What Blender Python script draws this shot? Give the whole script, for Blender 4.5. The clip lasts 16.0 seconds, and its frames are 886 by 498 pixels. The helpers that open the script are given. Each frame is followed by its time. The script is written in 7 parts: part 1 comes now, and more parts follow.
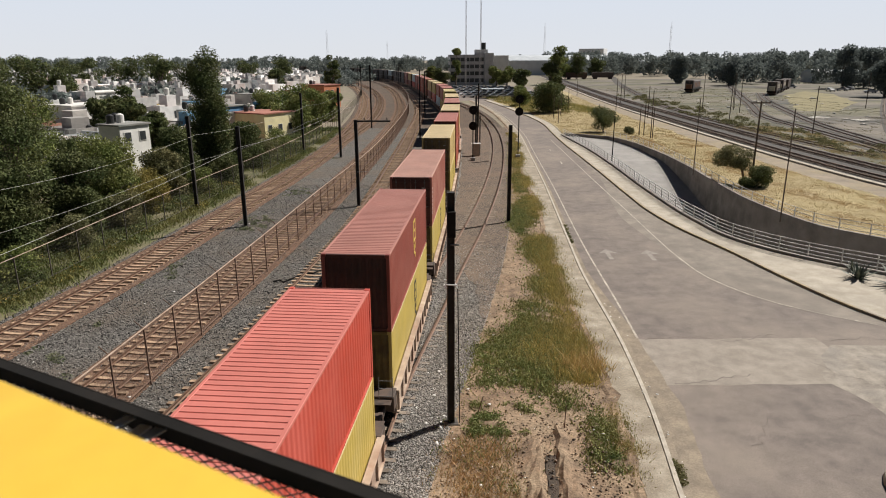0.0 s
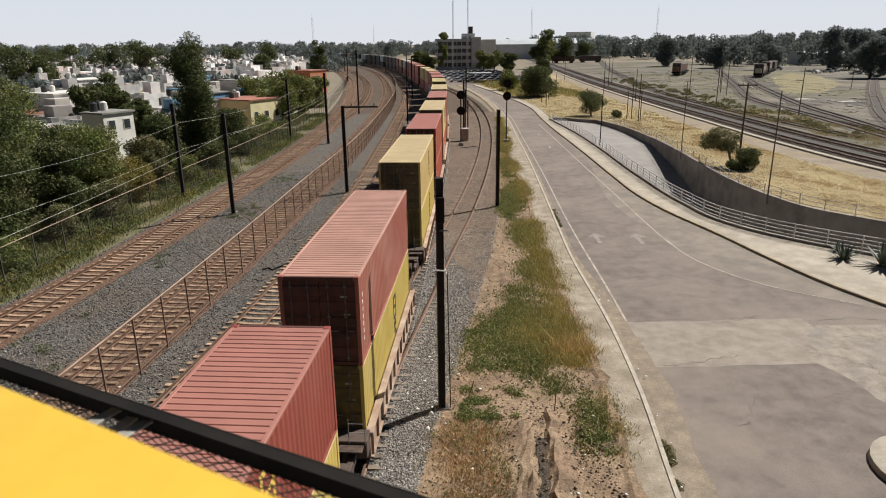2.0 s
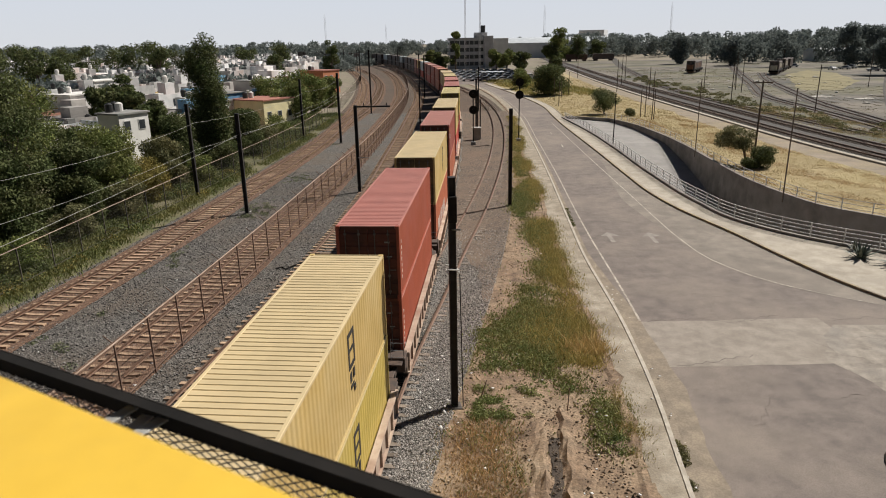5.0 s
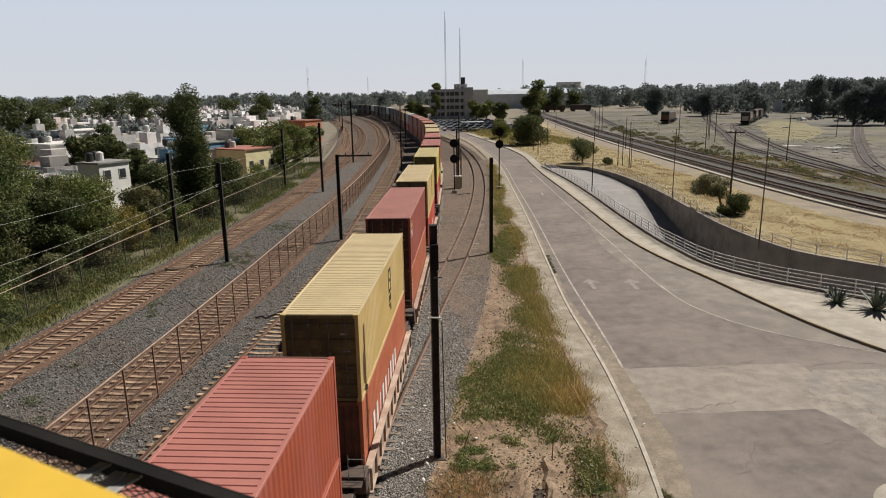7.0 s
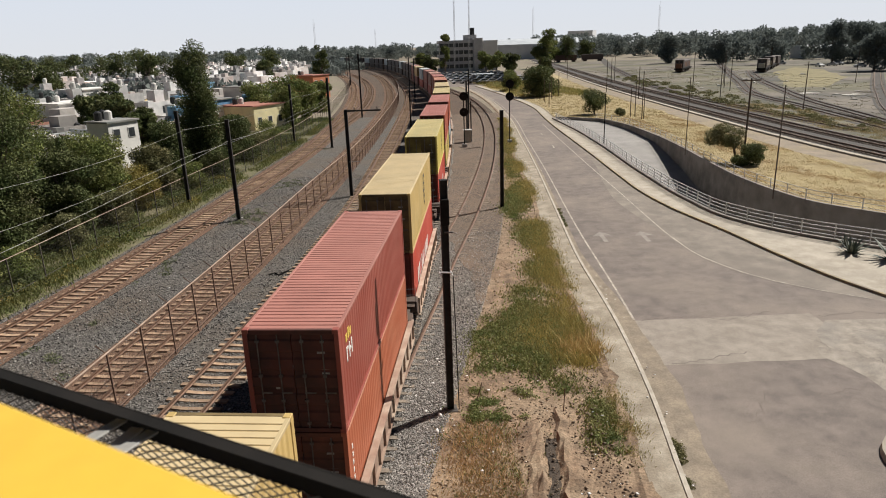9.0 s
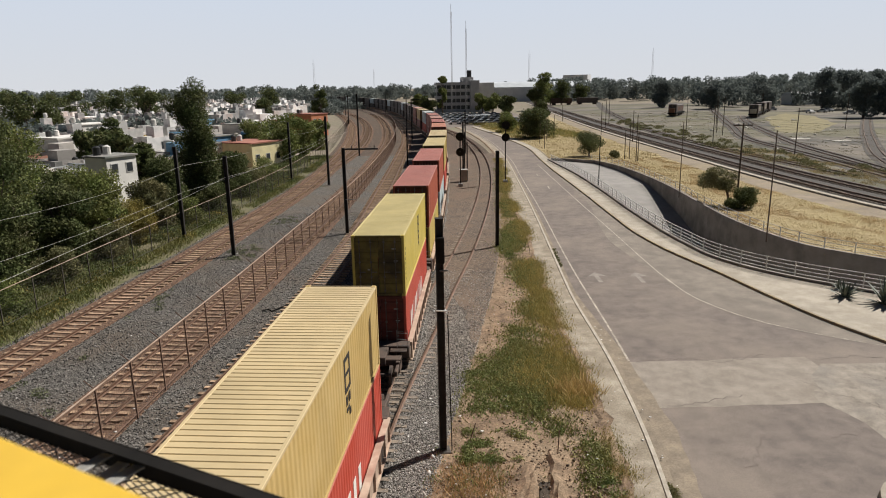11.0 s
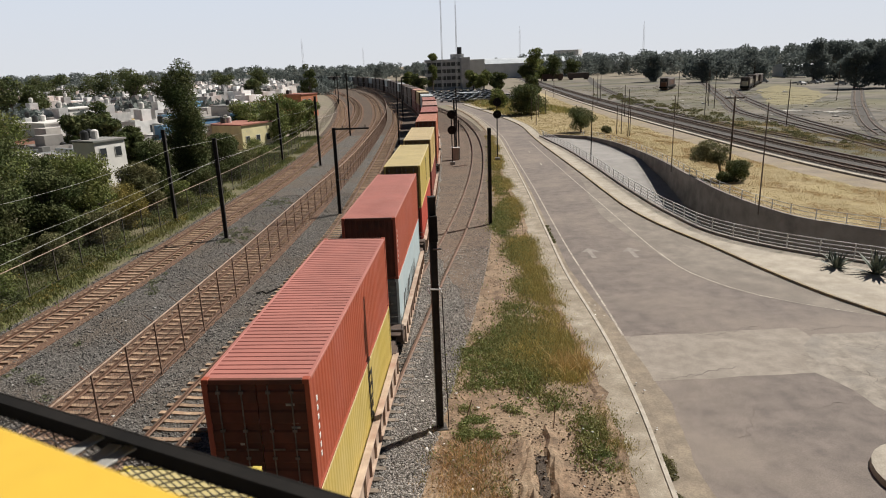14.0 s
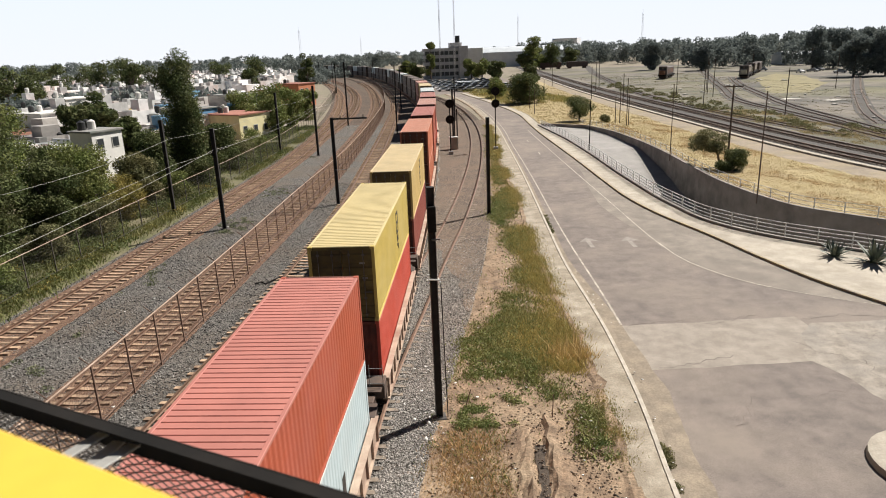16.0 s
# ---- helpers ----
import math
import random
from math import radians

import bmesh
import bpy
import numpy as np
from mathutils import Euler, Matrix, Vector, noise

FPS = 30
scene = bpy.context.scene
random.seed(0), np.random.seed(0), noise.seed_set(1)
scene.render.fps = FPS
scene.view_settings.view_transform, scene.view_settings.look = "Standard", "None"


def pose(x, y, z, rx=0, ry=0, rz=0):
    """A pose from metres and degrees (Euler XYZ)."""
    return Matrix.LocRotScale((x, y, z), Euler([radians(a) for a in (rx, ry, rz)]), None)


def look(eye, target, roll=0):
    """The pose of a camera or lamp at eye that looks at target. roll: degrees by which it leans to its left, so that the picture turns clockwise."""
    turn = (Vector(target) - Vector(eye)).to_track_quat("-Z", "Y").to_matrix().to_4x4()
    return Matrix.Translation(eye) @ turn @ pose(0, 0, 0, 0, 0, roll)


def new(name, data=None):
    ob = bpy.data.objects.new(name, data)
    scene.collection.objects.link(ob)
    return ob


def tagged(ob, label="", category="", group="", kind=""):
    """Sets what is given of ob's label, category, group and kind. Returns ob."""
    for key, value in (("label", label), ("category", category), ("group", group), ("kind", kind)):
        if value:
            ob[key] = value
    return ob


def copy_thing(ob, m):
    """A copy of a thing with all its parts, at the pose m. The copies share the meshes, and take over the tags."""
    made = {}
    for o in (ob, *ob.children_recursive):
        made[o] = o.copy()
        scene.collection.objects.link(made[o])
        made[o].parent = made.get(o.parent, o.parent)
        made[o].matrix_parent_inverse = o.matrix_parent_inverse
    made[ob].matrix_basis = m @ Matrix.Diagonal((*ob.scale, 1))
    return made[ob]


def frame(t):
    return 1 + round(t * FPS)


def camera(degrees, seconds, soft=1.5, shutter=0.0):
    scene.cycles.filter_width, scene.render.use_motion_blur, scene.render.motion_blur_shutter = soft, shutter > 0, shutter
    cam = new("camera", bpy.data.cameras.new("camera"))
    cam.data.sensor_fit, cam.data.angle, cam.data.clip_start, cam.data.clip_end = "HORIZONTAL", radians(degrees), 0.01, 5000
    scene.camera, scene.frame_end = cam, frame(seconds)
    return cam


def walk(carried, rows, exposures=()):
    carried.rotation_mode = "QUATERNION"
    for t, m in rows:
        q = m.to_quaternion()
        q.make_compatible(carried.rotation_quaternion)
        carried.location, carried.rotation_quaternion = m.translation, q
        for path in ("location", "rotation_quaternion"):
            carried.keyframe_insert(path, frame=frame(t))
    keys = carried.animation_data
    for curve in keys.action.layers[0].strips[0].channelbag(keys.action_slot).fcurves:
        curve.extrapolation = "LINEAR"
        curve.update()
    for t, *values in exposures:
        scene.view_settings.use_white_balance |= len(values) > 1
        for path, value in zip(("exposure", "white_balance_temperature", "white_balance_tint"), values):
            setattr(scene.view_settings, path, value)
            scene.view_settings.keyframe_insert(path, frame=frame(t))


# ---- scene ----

# camera
cam = camera(67.5, 16.0, soft=1.0)
CAM_ROWS = [
    # seconds, x, y, z, pitch, roll, yaw
    (0, -0.011, -0.020, 13.050, -16.07, 0.25, -0.17),
    (0.5, -0.007, -0.013, 13.060, -16.88, 0.42, -0.83),
    (1, -0.004, -0.008, 13.050, -16.94, 0.50, -0.92),
    (1.5, -0.004, -0.007, 13.046, -17.07, 0.59, -1.22),
    (2, -0.002, -0.004, 13.050, -17.32, 0.64, -1.25),
    (2.5, 0.000, 0.000, 13.059, -17.70, 0.68, -1.49),
    (3, 0.001, 0.003, 13.055, -17.62, 0.73, -1.36),
    (3.2, 0.001, 0.002, 13.055, -17.09, 0.56, -1.25),
    (5.3, -0.004, -0.008, 13.050, -17.39, 1.06, -0.20),
    (5.5, -0.005, -0.009, 13.049, -16.16, 1.18, -0.67),
    (6, -0.001, -0.002, 13.053, -15.82, 1.02, -1.45),
    (6.5, 0.002, 0.004, 13.038, -13.82, 0.87, -1.60),
    (7, -0.004, -0.008, 13.055, -13.29, 0.89, -1.84),
    (7.5, 0.004, 0.008, 13.049, -15.87, 1.49, -1.08),
    (8, 0.001, 0.002, 13.049, -16.47, 1.26, -1.33),
    (8.5, 0.005, 0.010, 13.066, -17.69, 1.92, -1.28),
    (9, 0.007, 0.014, 13.052, -17.17, 1.86, -1.11),
    (9.5, 0.010, 0.019, 13.041, -15.96, 1.79, -1.48),
    (10, 0.003, 0.006, 13.039, -15.06, 1.44, -1.35),
    (10.2, 0.004, 0.007, 13.039, -13.83, 0.90, -1.37),
    (12.3, 0.008, 0.015, 13.039, -13.98, 1.52, -1.58),
    (12.5, 0.009, 0.016, 13.039, -15.56, 1.88, -2.18),
    (13, 0.012, 0.022, 13.049, -16.20, 2.01, -2.26),
    (13.5, 0.012, 0.022, 13.045, -14.86, 1.81, -1.89),
    (14, 0.018, 0.033, 13.016, -15.68, 1.94, -2.14),
    (14.5, 0.009, 0.018, 13.046, -16.32, 1.93, -2.07),
    (15, 0.010, 0.018, 13.050, -16.17, 2.01, -2.29),
    (15.5, 0.011, 0.021, 13.043, -16.20, 2.01, -2.30),
    (16, 0.014, 0.026, 13.048, -16.59, 2.07, -2.31),
]
EXPOSURES = [(t, e + 0.09, 6450, 10.0) for t, e in ((0.0, 0.24), (0.5, 0.06), (1.0, 0.2), (2.0, 0.22), (3.0, 0.28), (5.5, 0.1), (6.5, 0.26), (7.0, 0.04), (7.5, 0.05), (8.0, 0.1), (9.0, 0.24), (9.5, 0.3), (10.0, 0.18), (12.5, 0.1), (13.0, 0.16), (13.5, 0.1), (14.0, 0.18), (14.5, 0.24), (15.0, 0.66), (15.5, 0.68), (16.0, 0.58))]
walk(cam, [(t, pose(x, y, z, 90 + p, r, w)) for t, x, y, z, p, r, w in CAM_ROWS], EXPOSURES)
cam.data.dof.use_dof, cam.data.dof.focus_distance, cam.data.dof.aperture_fstop = True, 60.0, 3.4

# daylight: hazy noon sky and one sun, ahead and to the right
SUN_EL, SUN_AZ = 48.0, 57.0
world = bpy.data.worlds.new("world")
scene.world = world
world.use_nodes = True
wn = world.node_tree.nodes
sky = wn.new("ShaderNodeTexSky")
sky.sky_type = "NISHITA"
sky.sun_disc = False
sky.sun_elevation = radians(SUN_EL)
sky.sun_rotation = radians(SUN_AZ)
sky.air_density, sky.dust_density, sky.ozone_density = 1.0, 1.5, 2.0
sky.altitude = 2240.0
wn["Background"].inputs["Strength"].default_value = 0.020
world.node_tree.links.new(sky.outputs[0], wn["Background"].inputs["Color"])
sun = new("sun", bpy.data.lights.new("sun", "SUN"))
sun.data.energy, sun.data.angle, sun.data.color = 5.2, radians(0.6), (1.0, 0.95, 0.87)
ce = math.cos(radians(SUN_EL))
sun.matrix_world = look((0, 0, 60), Vector((0, 0, 60)) - Vector((math.sin(radians(SUN_AZ)) * ce, math.cos(radians(SUN_AZ)) * ce, math.sin(radians(SUN_EL)))))


# ---- materials ----
MATS = {}


def mat(name, base, second=None, scale=2.0, detail=6.0, rough=0.8, metal=0.0, bump=0.0, bump_scale=60.0,
        stain=None, stain_scale=0.3, stain_amount=0.5, spread=(0.35, 0.65), vary=0.0, island=0.0, coat=0.0, transl=0.0, spec=0.5, grain=0.0, grain_scale=40.0):
    """A surface of two mixed tones, a larger stain over them, fine relief, and a tone that varies by object or by piece."""
    if name in MATS:
        return MATS[name]
    m = bpy.data.materials.new(name)
    MATS[name] = m
    m.use_nodes = True
    nt = m.node_tree
    n, l = nt.nodes, nt.links
    b = n["Principled BSDF"]
    b.inputs["Roughness"].default_value = rough
    b.inputs["Metallic"].default_value = metal
    b.inputs["Coat Weight"].default_value = coat
    b.inputs["Specular IOR Level"].default_value = spec
    tc = n.new("ShaderNodeTexCoord")
    oi = n.new("ShaderNodeObjectInfo")
    off = n.new("ShaderNodeVectorMath")
    off.operation = "MULTIPLY_ADD"
    l.new(oi.outputs["Random"], off.inputs[0])
    off.inputs[1].default_value = (31.0, 17.0, 23.0)
    l.new(tc.outputs["Object"], off.inputs[2])
    vec = off.outputs[0]

    def noise_tex(s, d=6.0, r=0.6):
        t = n.new("ShaderNodeTexNoise")
        t.inputs["Scale"].default_value, t.inputs["Detail"].default_value, t.inputs["Roughness"].default_value = s, d, r
        l.new(vec, t.inputs["Vector"])
        return t.outputs["Fac"]

    def ramp(fac, a, bb):
        r = n.new("ShaderNodeMapRange")
        l.new(fac, r.inputs[0])
        r.inputs[1].default_value, r.inputs[2].default_value = a, bb
        return r.outputs[0]

    def mix(fac, a, bb, kind="MIX"):
        x = n.new("ShaderNodeMix")
        x.data_type, x.blend_type = "RGBA", kind
        if isinstance(fac, (int, float)):
            x.inputs[0].default_value = fac
        else:
            l.new(fac, x.inputs[0])
        for sock, v in ((x.inputs[6], a), (x.inputs[7], bb)):
            if isinstance(v, tuple):
                sock.default_value = (*v, 1)
            else:
                l.new(v, sock)
        return x.outputs[2]

    second = second or tuple(c * 0.8 for c in base)
    col = mix(ramp(noise_tex(scale, detail), *spread), base, second)
    if stain:
        f = ramp(noise_tex(stain_scale, 5.0), 0.45, 0.7)
        s = n.new("ShaderNodeMath")
        s.operation = "MULTIPLY"
        l.new(f, s.inputs[0])
        s.inputs[1].default_value = stain_amount
        col = mix(s.outputs[0], col, stain)
    if grain:
        r = n.new("ShaderNodeMapRange")
        l.new(noise_tex(grain_scale, 3.0, 0.7), r.inputs[0])
        r.inputs[1].default_value, r.inputs[2].default_value = 0.3, 0.7
        r.inputs[3].default_value, r.inputs[4].default_value = 1 - grain, 1 + grain
        hs = n.new("ShaderNodeHueSaturation")
        l.new(r.outputs[0], hs.inputs["Value"])
        l.new(col, hs.inputs["Color"])
        col = hs.outputs[0]
    for amount, source in ((vary, oi.outputs["Random"]), (island, None)):
        if amount:
            if source is None:
                source = n.new("ShaderNodeNewGeometry").outputs["Random Per Island"]
            r = n.new("ShaderNodeMapRange")
            l.new(source, r.inputs[0])
            r.inputs[3].default_value, r.inputs[4].default_value = 1 - amount, 1 + amount
            hs = n.new("ShaderNodeHueSaturation")
            l.new(r.outputs[0], hs.inputs["Value"])
            l.new(col, hs.inputs["Color"])
            col = hs.outputs[0]
    l.new(col, b.inputs["Base Color"])
    if bump:
        bp = n.new("ShaderNodeBump")
        bp.inputs["Strength"].default_value, bp.inputs["Distance"].default_value = bump, 0.03
        l.new(noise_tex(bump_scale, 4.0), bp.inputs["Height"])
        l.new(bp.outputs[0], b.inputs["Normal"])
    if transl:
        tr = n.new("ShaderNodeBsdfTranslucent")
        l.new(col, tr.inputs["Color"])
        ms = n.new("ShaderNodeMixShader")
        ms.inputs[0].default_value = transl
        l.new(b.outputs[0], ms.inputs[1])
        l.new(tr.outputs[0], ms.inputs[2])
        l.new(ms.outputs[0], n["Material Output"].inputs["Surface"])
    return m


def crushed(name, dark, light, dust, scale=17.0, dust_amount=0.6, dust_scale=0.25):
    """Crushed stone: single stones of uneven tone with relief, and dust that lies over them in patches."""
    m = bpy.data.materials.new(name)
    MATS[name] = m
    m.use_nodes = True
    n, l = m.node_tree.nodes, m.node_tree.links
    b = n["Principled BSDF"]
    b.inputs["Roughness"].default_value = 0.95
    b.inputs["Specular IOR Level"].default_value = 0.2
    tc = n.new("ShaderNodeTexCoord")
    cells = n.new("ShaderNodeTexVoronoi")
    cells.inputs["Scale"].default_value = scale
    l.new(tc.outputs["Object"], cells.inputs["Vector"])
    tone = n.new("ShaderNodeSeparateColor")
    l.new(cells.outputs["Color"], tone.inputs[0])
    curve_ = n.new("ShaderNodeMath")
    curve_.operation = "POWER"
    curve_.inputs[1].default_value = 1.6
    l.new(tone.outputs[0], curve_.inputs[0])
    mix = n.new("ShaderNodeMix")
    mix.data_type = "RGBA"
    l.new(curve_.outputs[0], mix.inputs[0])
    mix.inputs[6].default_value, mix.inputs[7].default_value = (*dark, 1), (*light, 1)
    noise_ = n.new("ShaderNodeTexNoise")
    noise_.inputs["Scale"].default_value, noise_.inputs["Detail"].default_value = dust_scale, 9.0
    l.new(tc.outputs["Object"], noise_.inputs["Vector"])
    r = n.new("ShaderNodeMapRange")
    l.new(noise_.outputs["Fac"], r.inputs[0])
    r.inputs[1].default_value, r.inputs[2].default_value, r.inputs[4].default_value = 0.42, 0.68, dust_amount
    dusty = n.new("ShaderNodeMix")
    dusty.data_type = "RGBA"
    l.new(r.outputs[0], dusty.inputs[0])
    l.new(mix.outputs[2], dusty.inputs[6])
    dusty.inputs[7].default_value = (*dust, 1)
    l.new(dusty.outputs[2], b.inputs["Base Color"])
    bump = n.new("ShaderNodeBump")
    bump.invert = True
    bump.inputs["Strength"].default_value, bump.inputs["Distance"].default_value = 1.0, 0.035
    l.new(cells.outputs["Distance"], bump.inputs["Height"])
    l.new(bump.outputs[0], b.inputs["Normal"])
    return m


EARTH = mat("dry_earth", (0.25, 0.205, 0.155), (0.165, 0.135, 0.10), 0.6, grain=0.2, grain_scale=5.0, stain=(0.15, 0.16, 0.08), stain_scale=0.08, bump=0.6, bump_scale=8, rough=0.95)
BALLAST = crushed("ballast", (0.045, 0.042, 0.039), (0.245, 0.225, 0.205), (0.135, 0.105, 0.08), 15.0, 0.6)
STONE = mat("ballast_stone", (0.22, 0.205, 0.188), (0.085, 0.078, 0.072), 6.0, island=0.8, rough=0.9)
RAILM = mat("rusty_rail", (0.20, 0.115, 0.075), (0.11, 0.07, 0.05), 5.0, rough=0.6, metal=0.4)
RAILTOP = mat("worn_rail", (0.17, 0.125, 0.10), (0.12, 0.085, 0.068), 3.0, rough=0.5, metal=0.5)
SLEEPER = mat("concrete_sleeper", (0.42, 0.29, 0.19), (0.24, 0.155, 0.10), 4.0, vary=0.28, bump=0.4, rough=0.95)
SHINYRAIL = mat("shiny_rail", (0.50, 0.46, 0.42), (0.36, 0.31, 0.27), 3.0, rough=0.35, metal=0.7)
TIMBER = mat("old_sleeper", (0.25, 0.20, 0.155), (0.16, 0.125, 0.095), 3.0, vary=0.25, bump=0.4, rough=0.95)
ASPHALT = mat("worn_asphalt", (0.195, 0.16, 0.139), (0.128, 0.106, 0.093), 1.1, 15, stain=(0.26, 0.215, 0.175), stain_scale=0.16, stain_amount=0.7, grain=0.28, grain_scale=26.0, bump=0.35, bump_scale=40, rough=0.9)
CONCRETE = mat("concrete", (0.42, 0.372, 0.305), (0.29, 0.252, 0.20), 0.9, grain=0.15, grain_scale=14.0, detail=8, stain=(0.26, 0.23, 0.19), stain_scale=0.4, stain_amount=0.6, bump=0.3, rough=0.92, vary=0.06)
CONC_DARK = mat("weathered_concrete", (0.30, 0.275, 0.245), (0.20, 0.18, 0.16), 0.6, 8, stain=(0.14, 0.13, 0.12), stain_scale=0.3, stain_amount=0.7, bump=0.3, rough=0.95)
LINE = mat("road_paint", (0.55, 0.49, 0.41), (0.26, 0.225, 0.19), 5.0, 12, spread=(0.42, 0.58), stain=(0.20, 0.17, 0.15), stain_scale=0.9, stain_amount=0.8, rough=0.88)
YELLOWLINE = mat("yellow_kerb_paint", (0.38, 0.30, 0.16), (0.24, 0.20, 0.15), 1.2, 9, rough=0.85)
DRYGRASS = mat("dry_grass_ground", (0.40, 0.315, 0.165), (0.29, 0.225, 0.12), 0.25, 10, grain=0.15, grain_scale=3.0, stain=(0.36, 0.30, 0.15), stain_scale=0.07, stain_amount=0.6, bump=0.6, bump_scale=6, rough=0.95)
GRASS = mat("grass_blades", (0.18, 0.205, 0.065), (0.38, 0.30, 0.10), 0.35, island=0.35, rough=0.8, transl=0.25)
LEAF = mat("green_leaf", (0.125, 0.165, 0.045), (0.205, 0.205, 0.075), 0.5, island=0.45, rough=0.8, spec=0.2, transl=0.3)
LEAF_DARK = mat("dark_leaf", (0.072, 0.098, 0.036), (0.12, 0.125, 0.05), 0.5, island=0.45, rough=0.8, spec=0.2, transl=0.25)
LEAF_OLIVE = mat("olive_leaf", (0.13, 0.135, 0.065), (0.20, 0.18, 0.085), 0.5, island=0.4, rough=0.8, spec=0.2, transl=0.3)
LEAF_OCHRE = mat("ochre_leaf", (0.30, 0.235, 0.07), (0.20, 0.185, 0.06), 0.8, island=0.4, rough=0.85, spec=0.2, transl=0.3)
# pale blue-grey tone paints distance haze into the far foliage
LEAF_FAR = mat("hazed_leaf", (0.15, 0.175, 0.165), (0.20, 0.22, 0.205), 0.05, island=0.3, rough=0.85, spec=0.1, transl=0.3)
BARK = mat("bark", (0.17, 0.13, 0.10), (0.09, 0.07, 0.055), 3.0, bump=0.8, bump_scale=12, rough=0.95)
BLACKSTEEL = mat("black_steel", (0.010, 0.0095, 0.009), (0.018, 0.016, 0.0145), 4.0, rough=0.85, spec=0.12)
POLESTEEL = mat("dark_pole_steel", (0.034, 0.031, 0.029), (0.02, 0.018, 0.017), 3.0, rough=0.7, spec=0.3)
GREYSTEEL = mat("grey_steel", (0.33, 0.33, 0.33), (0.24, 0.23, 0.22), 3.0, rough=0.5, metal=0.6)
RUSTFENCE = mat("rusty_fence", (0.19, 0.115, 0.08), (0.12, 0.075, 0.055), 5.0, rough=0.8)
PALERUST = mat("pale_rusted_pipe", (0.46, 0.37, 0.29), (0.30, 0.21, 0.15), 3.0, rough=0.6)
RUSTBALLAST = crushed("rusty_ballast", (0.065, 0.04, 0.03), (0.27, 0.17, 0.115), (0.17, 0.10, 0.068), 15.0, 0.75)
YARD = mat("yard_ground", (0.17, 0.146, 0.116), (0.062, 0.058, 0.05), 0.055, 14, stain=(0.145, 0.135, 0.062), stain_scale=0.028, stain_amount=0.9, spread=(0.42, 0.58), grain=0.25, grain_scale=1.2, bump=0.6, bump_scale=6, rough=0.95)
YELLOWRAIL = mat("yellow_enamel", (0.76, 0.49, 0.06), (0.68, 0.43, 0.05), 5.0, 3, stain=(0.62, 0.40, 0.06), stain_scale=9.0, stain_amount=0.35, rough=0.4)
BANKWEED = mat("bank_weed", (0.105, 0.135, 0.036), (0.19, 0.18, 0.06), 0.4, island=0.4, rough=0.8, transl=0.2)
OLIVEGRASS = mat("olive_grass", (0.29, 0.27, 0.095), (0.42, 0.33, 0.13), 0.45, island=0.35, rough=0.85, transl=0.2)
RUSSET = mat("russet_grass", (0.50, 0.33, 0.155), (0.36, 0.235, 0.115), 0.8, island=0.3, rough=0.9, transl=0.2)
PALESTRAW = mat("even_straw", (0.47, 0.375, 0.19), (0.36, 0.285, 0.14), 0.25, island=0.15, rough=0.9, transl=0.25)


# ---- mesh helpers ----
def mesh_ob(name, verts, faces, material=None, parent=None, label="", smooth=False):
    me = bpy.data.meshes.new(name)
    me.from_pydata([tuple(v) for v in verts], [], faces)
    me.update()
    if smooth:
        me.shade_smooth()
    if material:
        me.materials.append(material)
    ob = new(name, me)
    if parent:
        ob.parent = parent
    if label:
        ob["label"] = label
    return ob


def part(name, bm, material, parent=None, label="", smooth=False):
    me = bpy.data.meshes.new(name)
    bm.normal_update()
    bm.to_mesh(me)
    bm.free()
    if smooth:
        me.shade_smooth()
    me.materials.append(material)
    ob = new(name, me)
    if parent:
        ob.parent = parent
    if label:
        ob["label"] = label
    return ob


def share(ob, name, m, parent=None):
    """Another object on the same mesh, at the pose m."""
    o = new(name, ob.data)
    if parent:
        o.parent = parent
    o.matrix_basis = m
    return o


BOX_F = [(0, 3, 2, 1), (4, 5, 6, 7), (0, 1, 5, 4), (1, 2, 6, 5), (2, 3, 7, 6), (3, 0, 4, 7)]


def box(bm, x0, x1, y0, y1, z0, z1, bevel=0.0):
    v = [bm.verts.new(p) for p in ((x0, y0, z0), (x1, y0, z0), (x1, y1, z0), (x0, y1, z0), (x0, y0, z1), (x1, y0, z1), (x1, y1, z1), (x0, y1, z1))]
    fs = [bm.faces.new([v[i] for i in f]) for f in BOX_F]
    if bevel:
        es = list({e for f in fs for e in f.edges})
        bmesh.ops.bevel(bm, geom=es, offset=bevel, segments=1, affect="EDGES")
    return bm


def tube(bm, a, b, r0, r1=None, sides=8, caps=True):
    a, b = Vector(a), Vector(b)
    r1 = r0 if r1 is None else r1
    q = (b - a).to_track_quat("Z", "Y")
    rings = []
    for p, r in ((a, r0), (b, r1)):
        rings.append([bm.verts.new(p + q @ Vector((r * math.cos(i * math.tau / sides), r * math.sin(i * math.tau / sides), 0))) for i in range(sides)])
    for i in range(sides):
        j = (i + 1) % sides
        bm.faces.new((rings[0][i], rings[0][j], rings[1][j], rings[1][i]))
    if caps:
        bm.faces.new(rings[0][::-1])
        bm.faces.new(rings[1])
    return bm


def polytube(bm, pts, r, sides=5):
    """One unbroken tube through the points."""
    rings = []
    for i, p in enumerate(pts):
        a, b = Vector(pts[max(0, i - 1)]), Vector(pts[min(len(pts) - 1, i + 1)])
        q = (b - a).to_track_quat("Z", "Y")
        rings.append([bm.verts.new(Vector(p) + q @ Vector((r * math.cos(k * math.tau / sides), r * math.sin(k * math.tau / sides), 0))) for k in range(sides)])
    for u, v in zip(rings, rings[1:]):
        for k in range(sides):
            j = (k + 1) % sides
            bm.faces.new((u[k], u[j], v[j], v[k]))
    return bm


def boxed(*a, **k):
    return box(bmesh.new(), *a, **k)


def tubed(*a, **k):
    return tube(bmesh.new(), *a, **k)


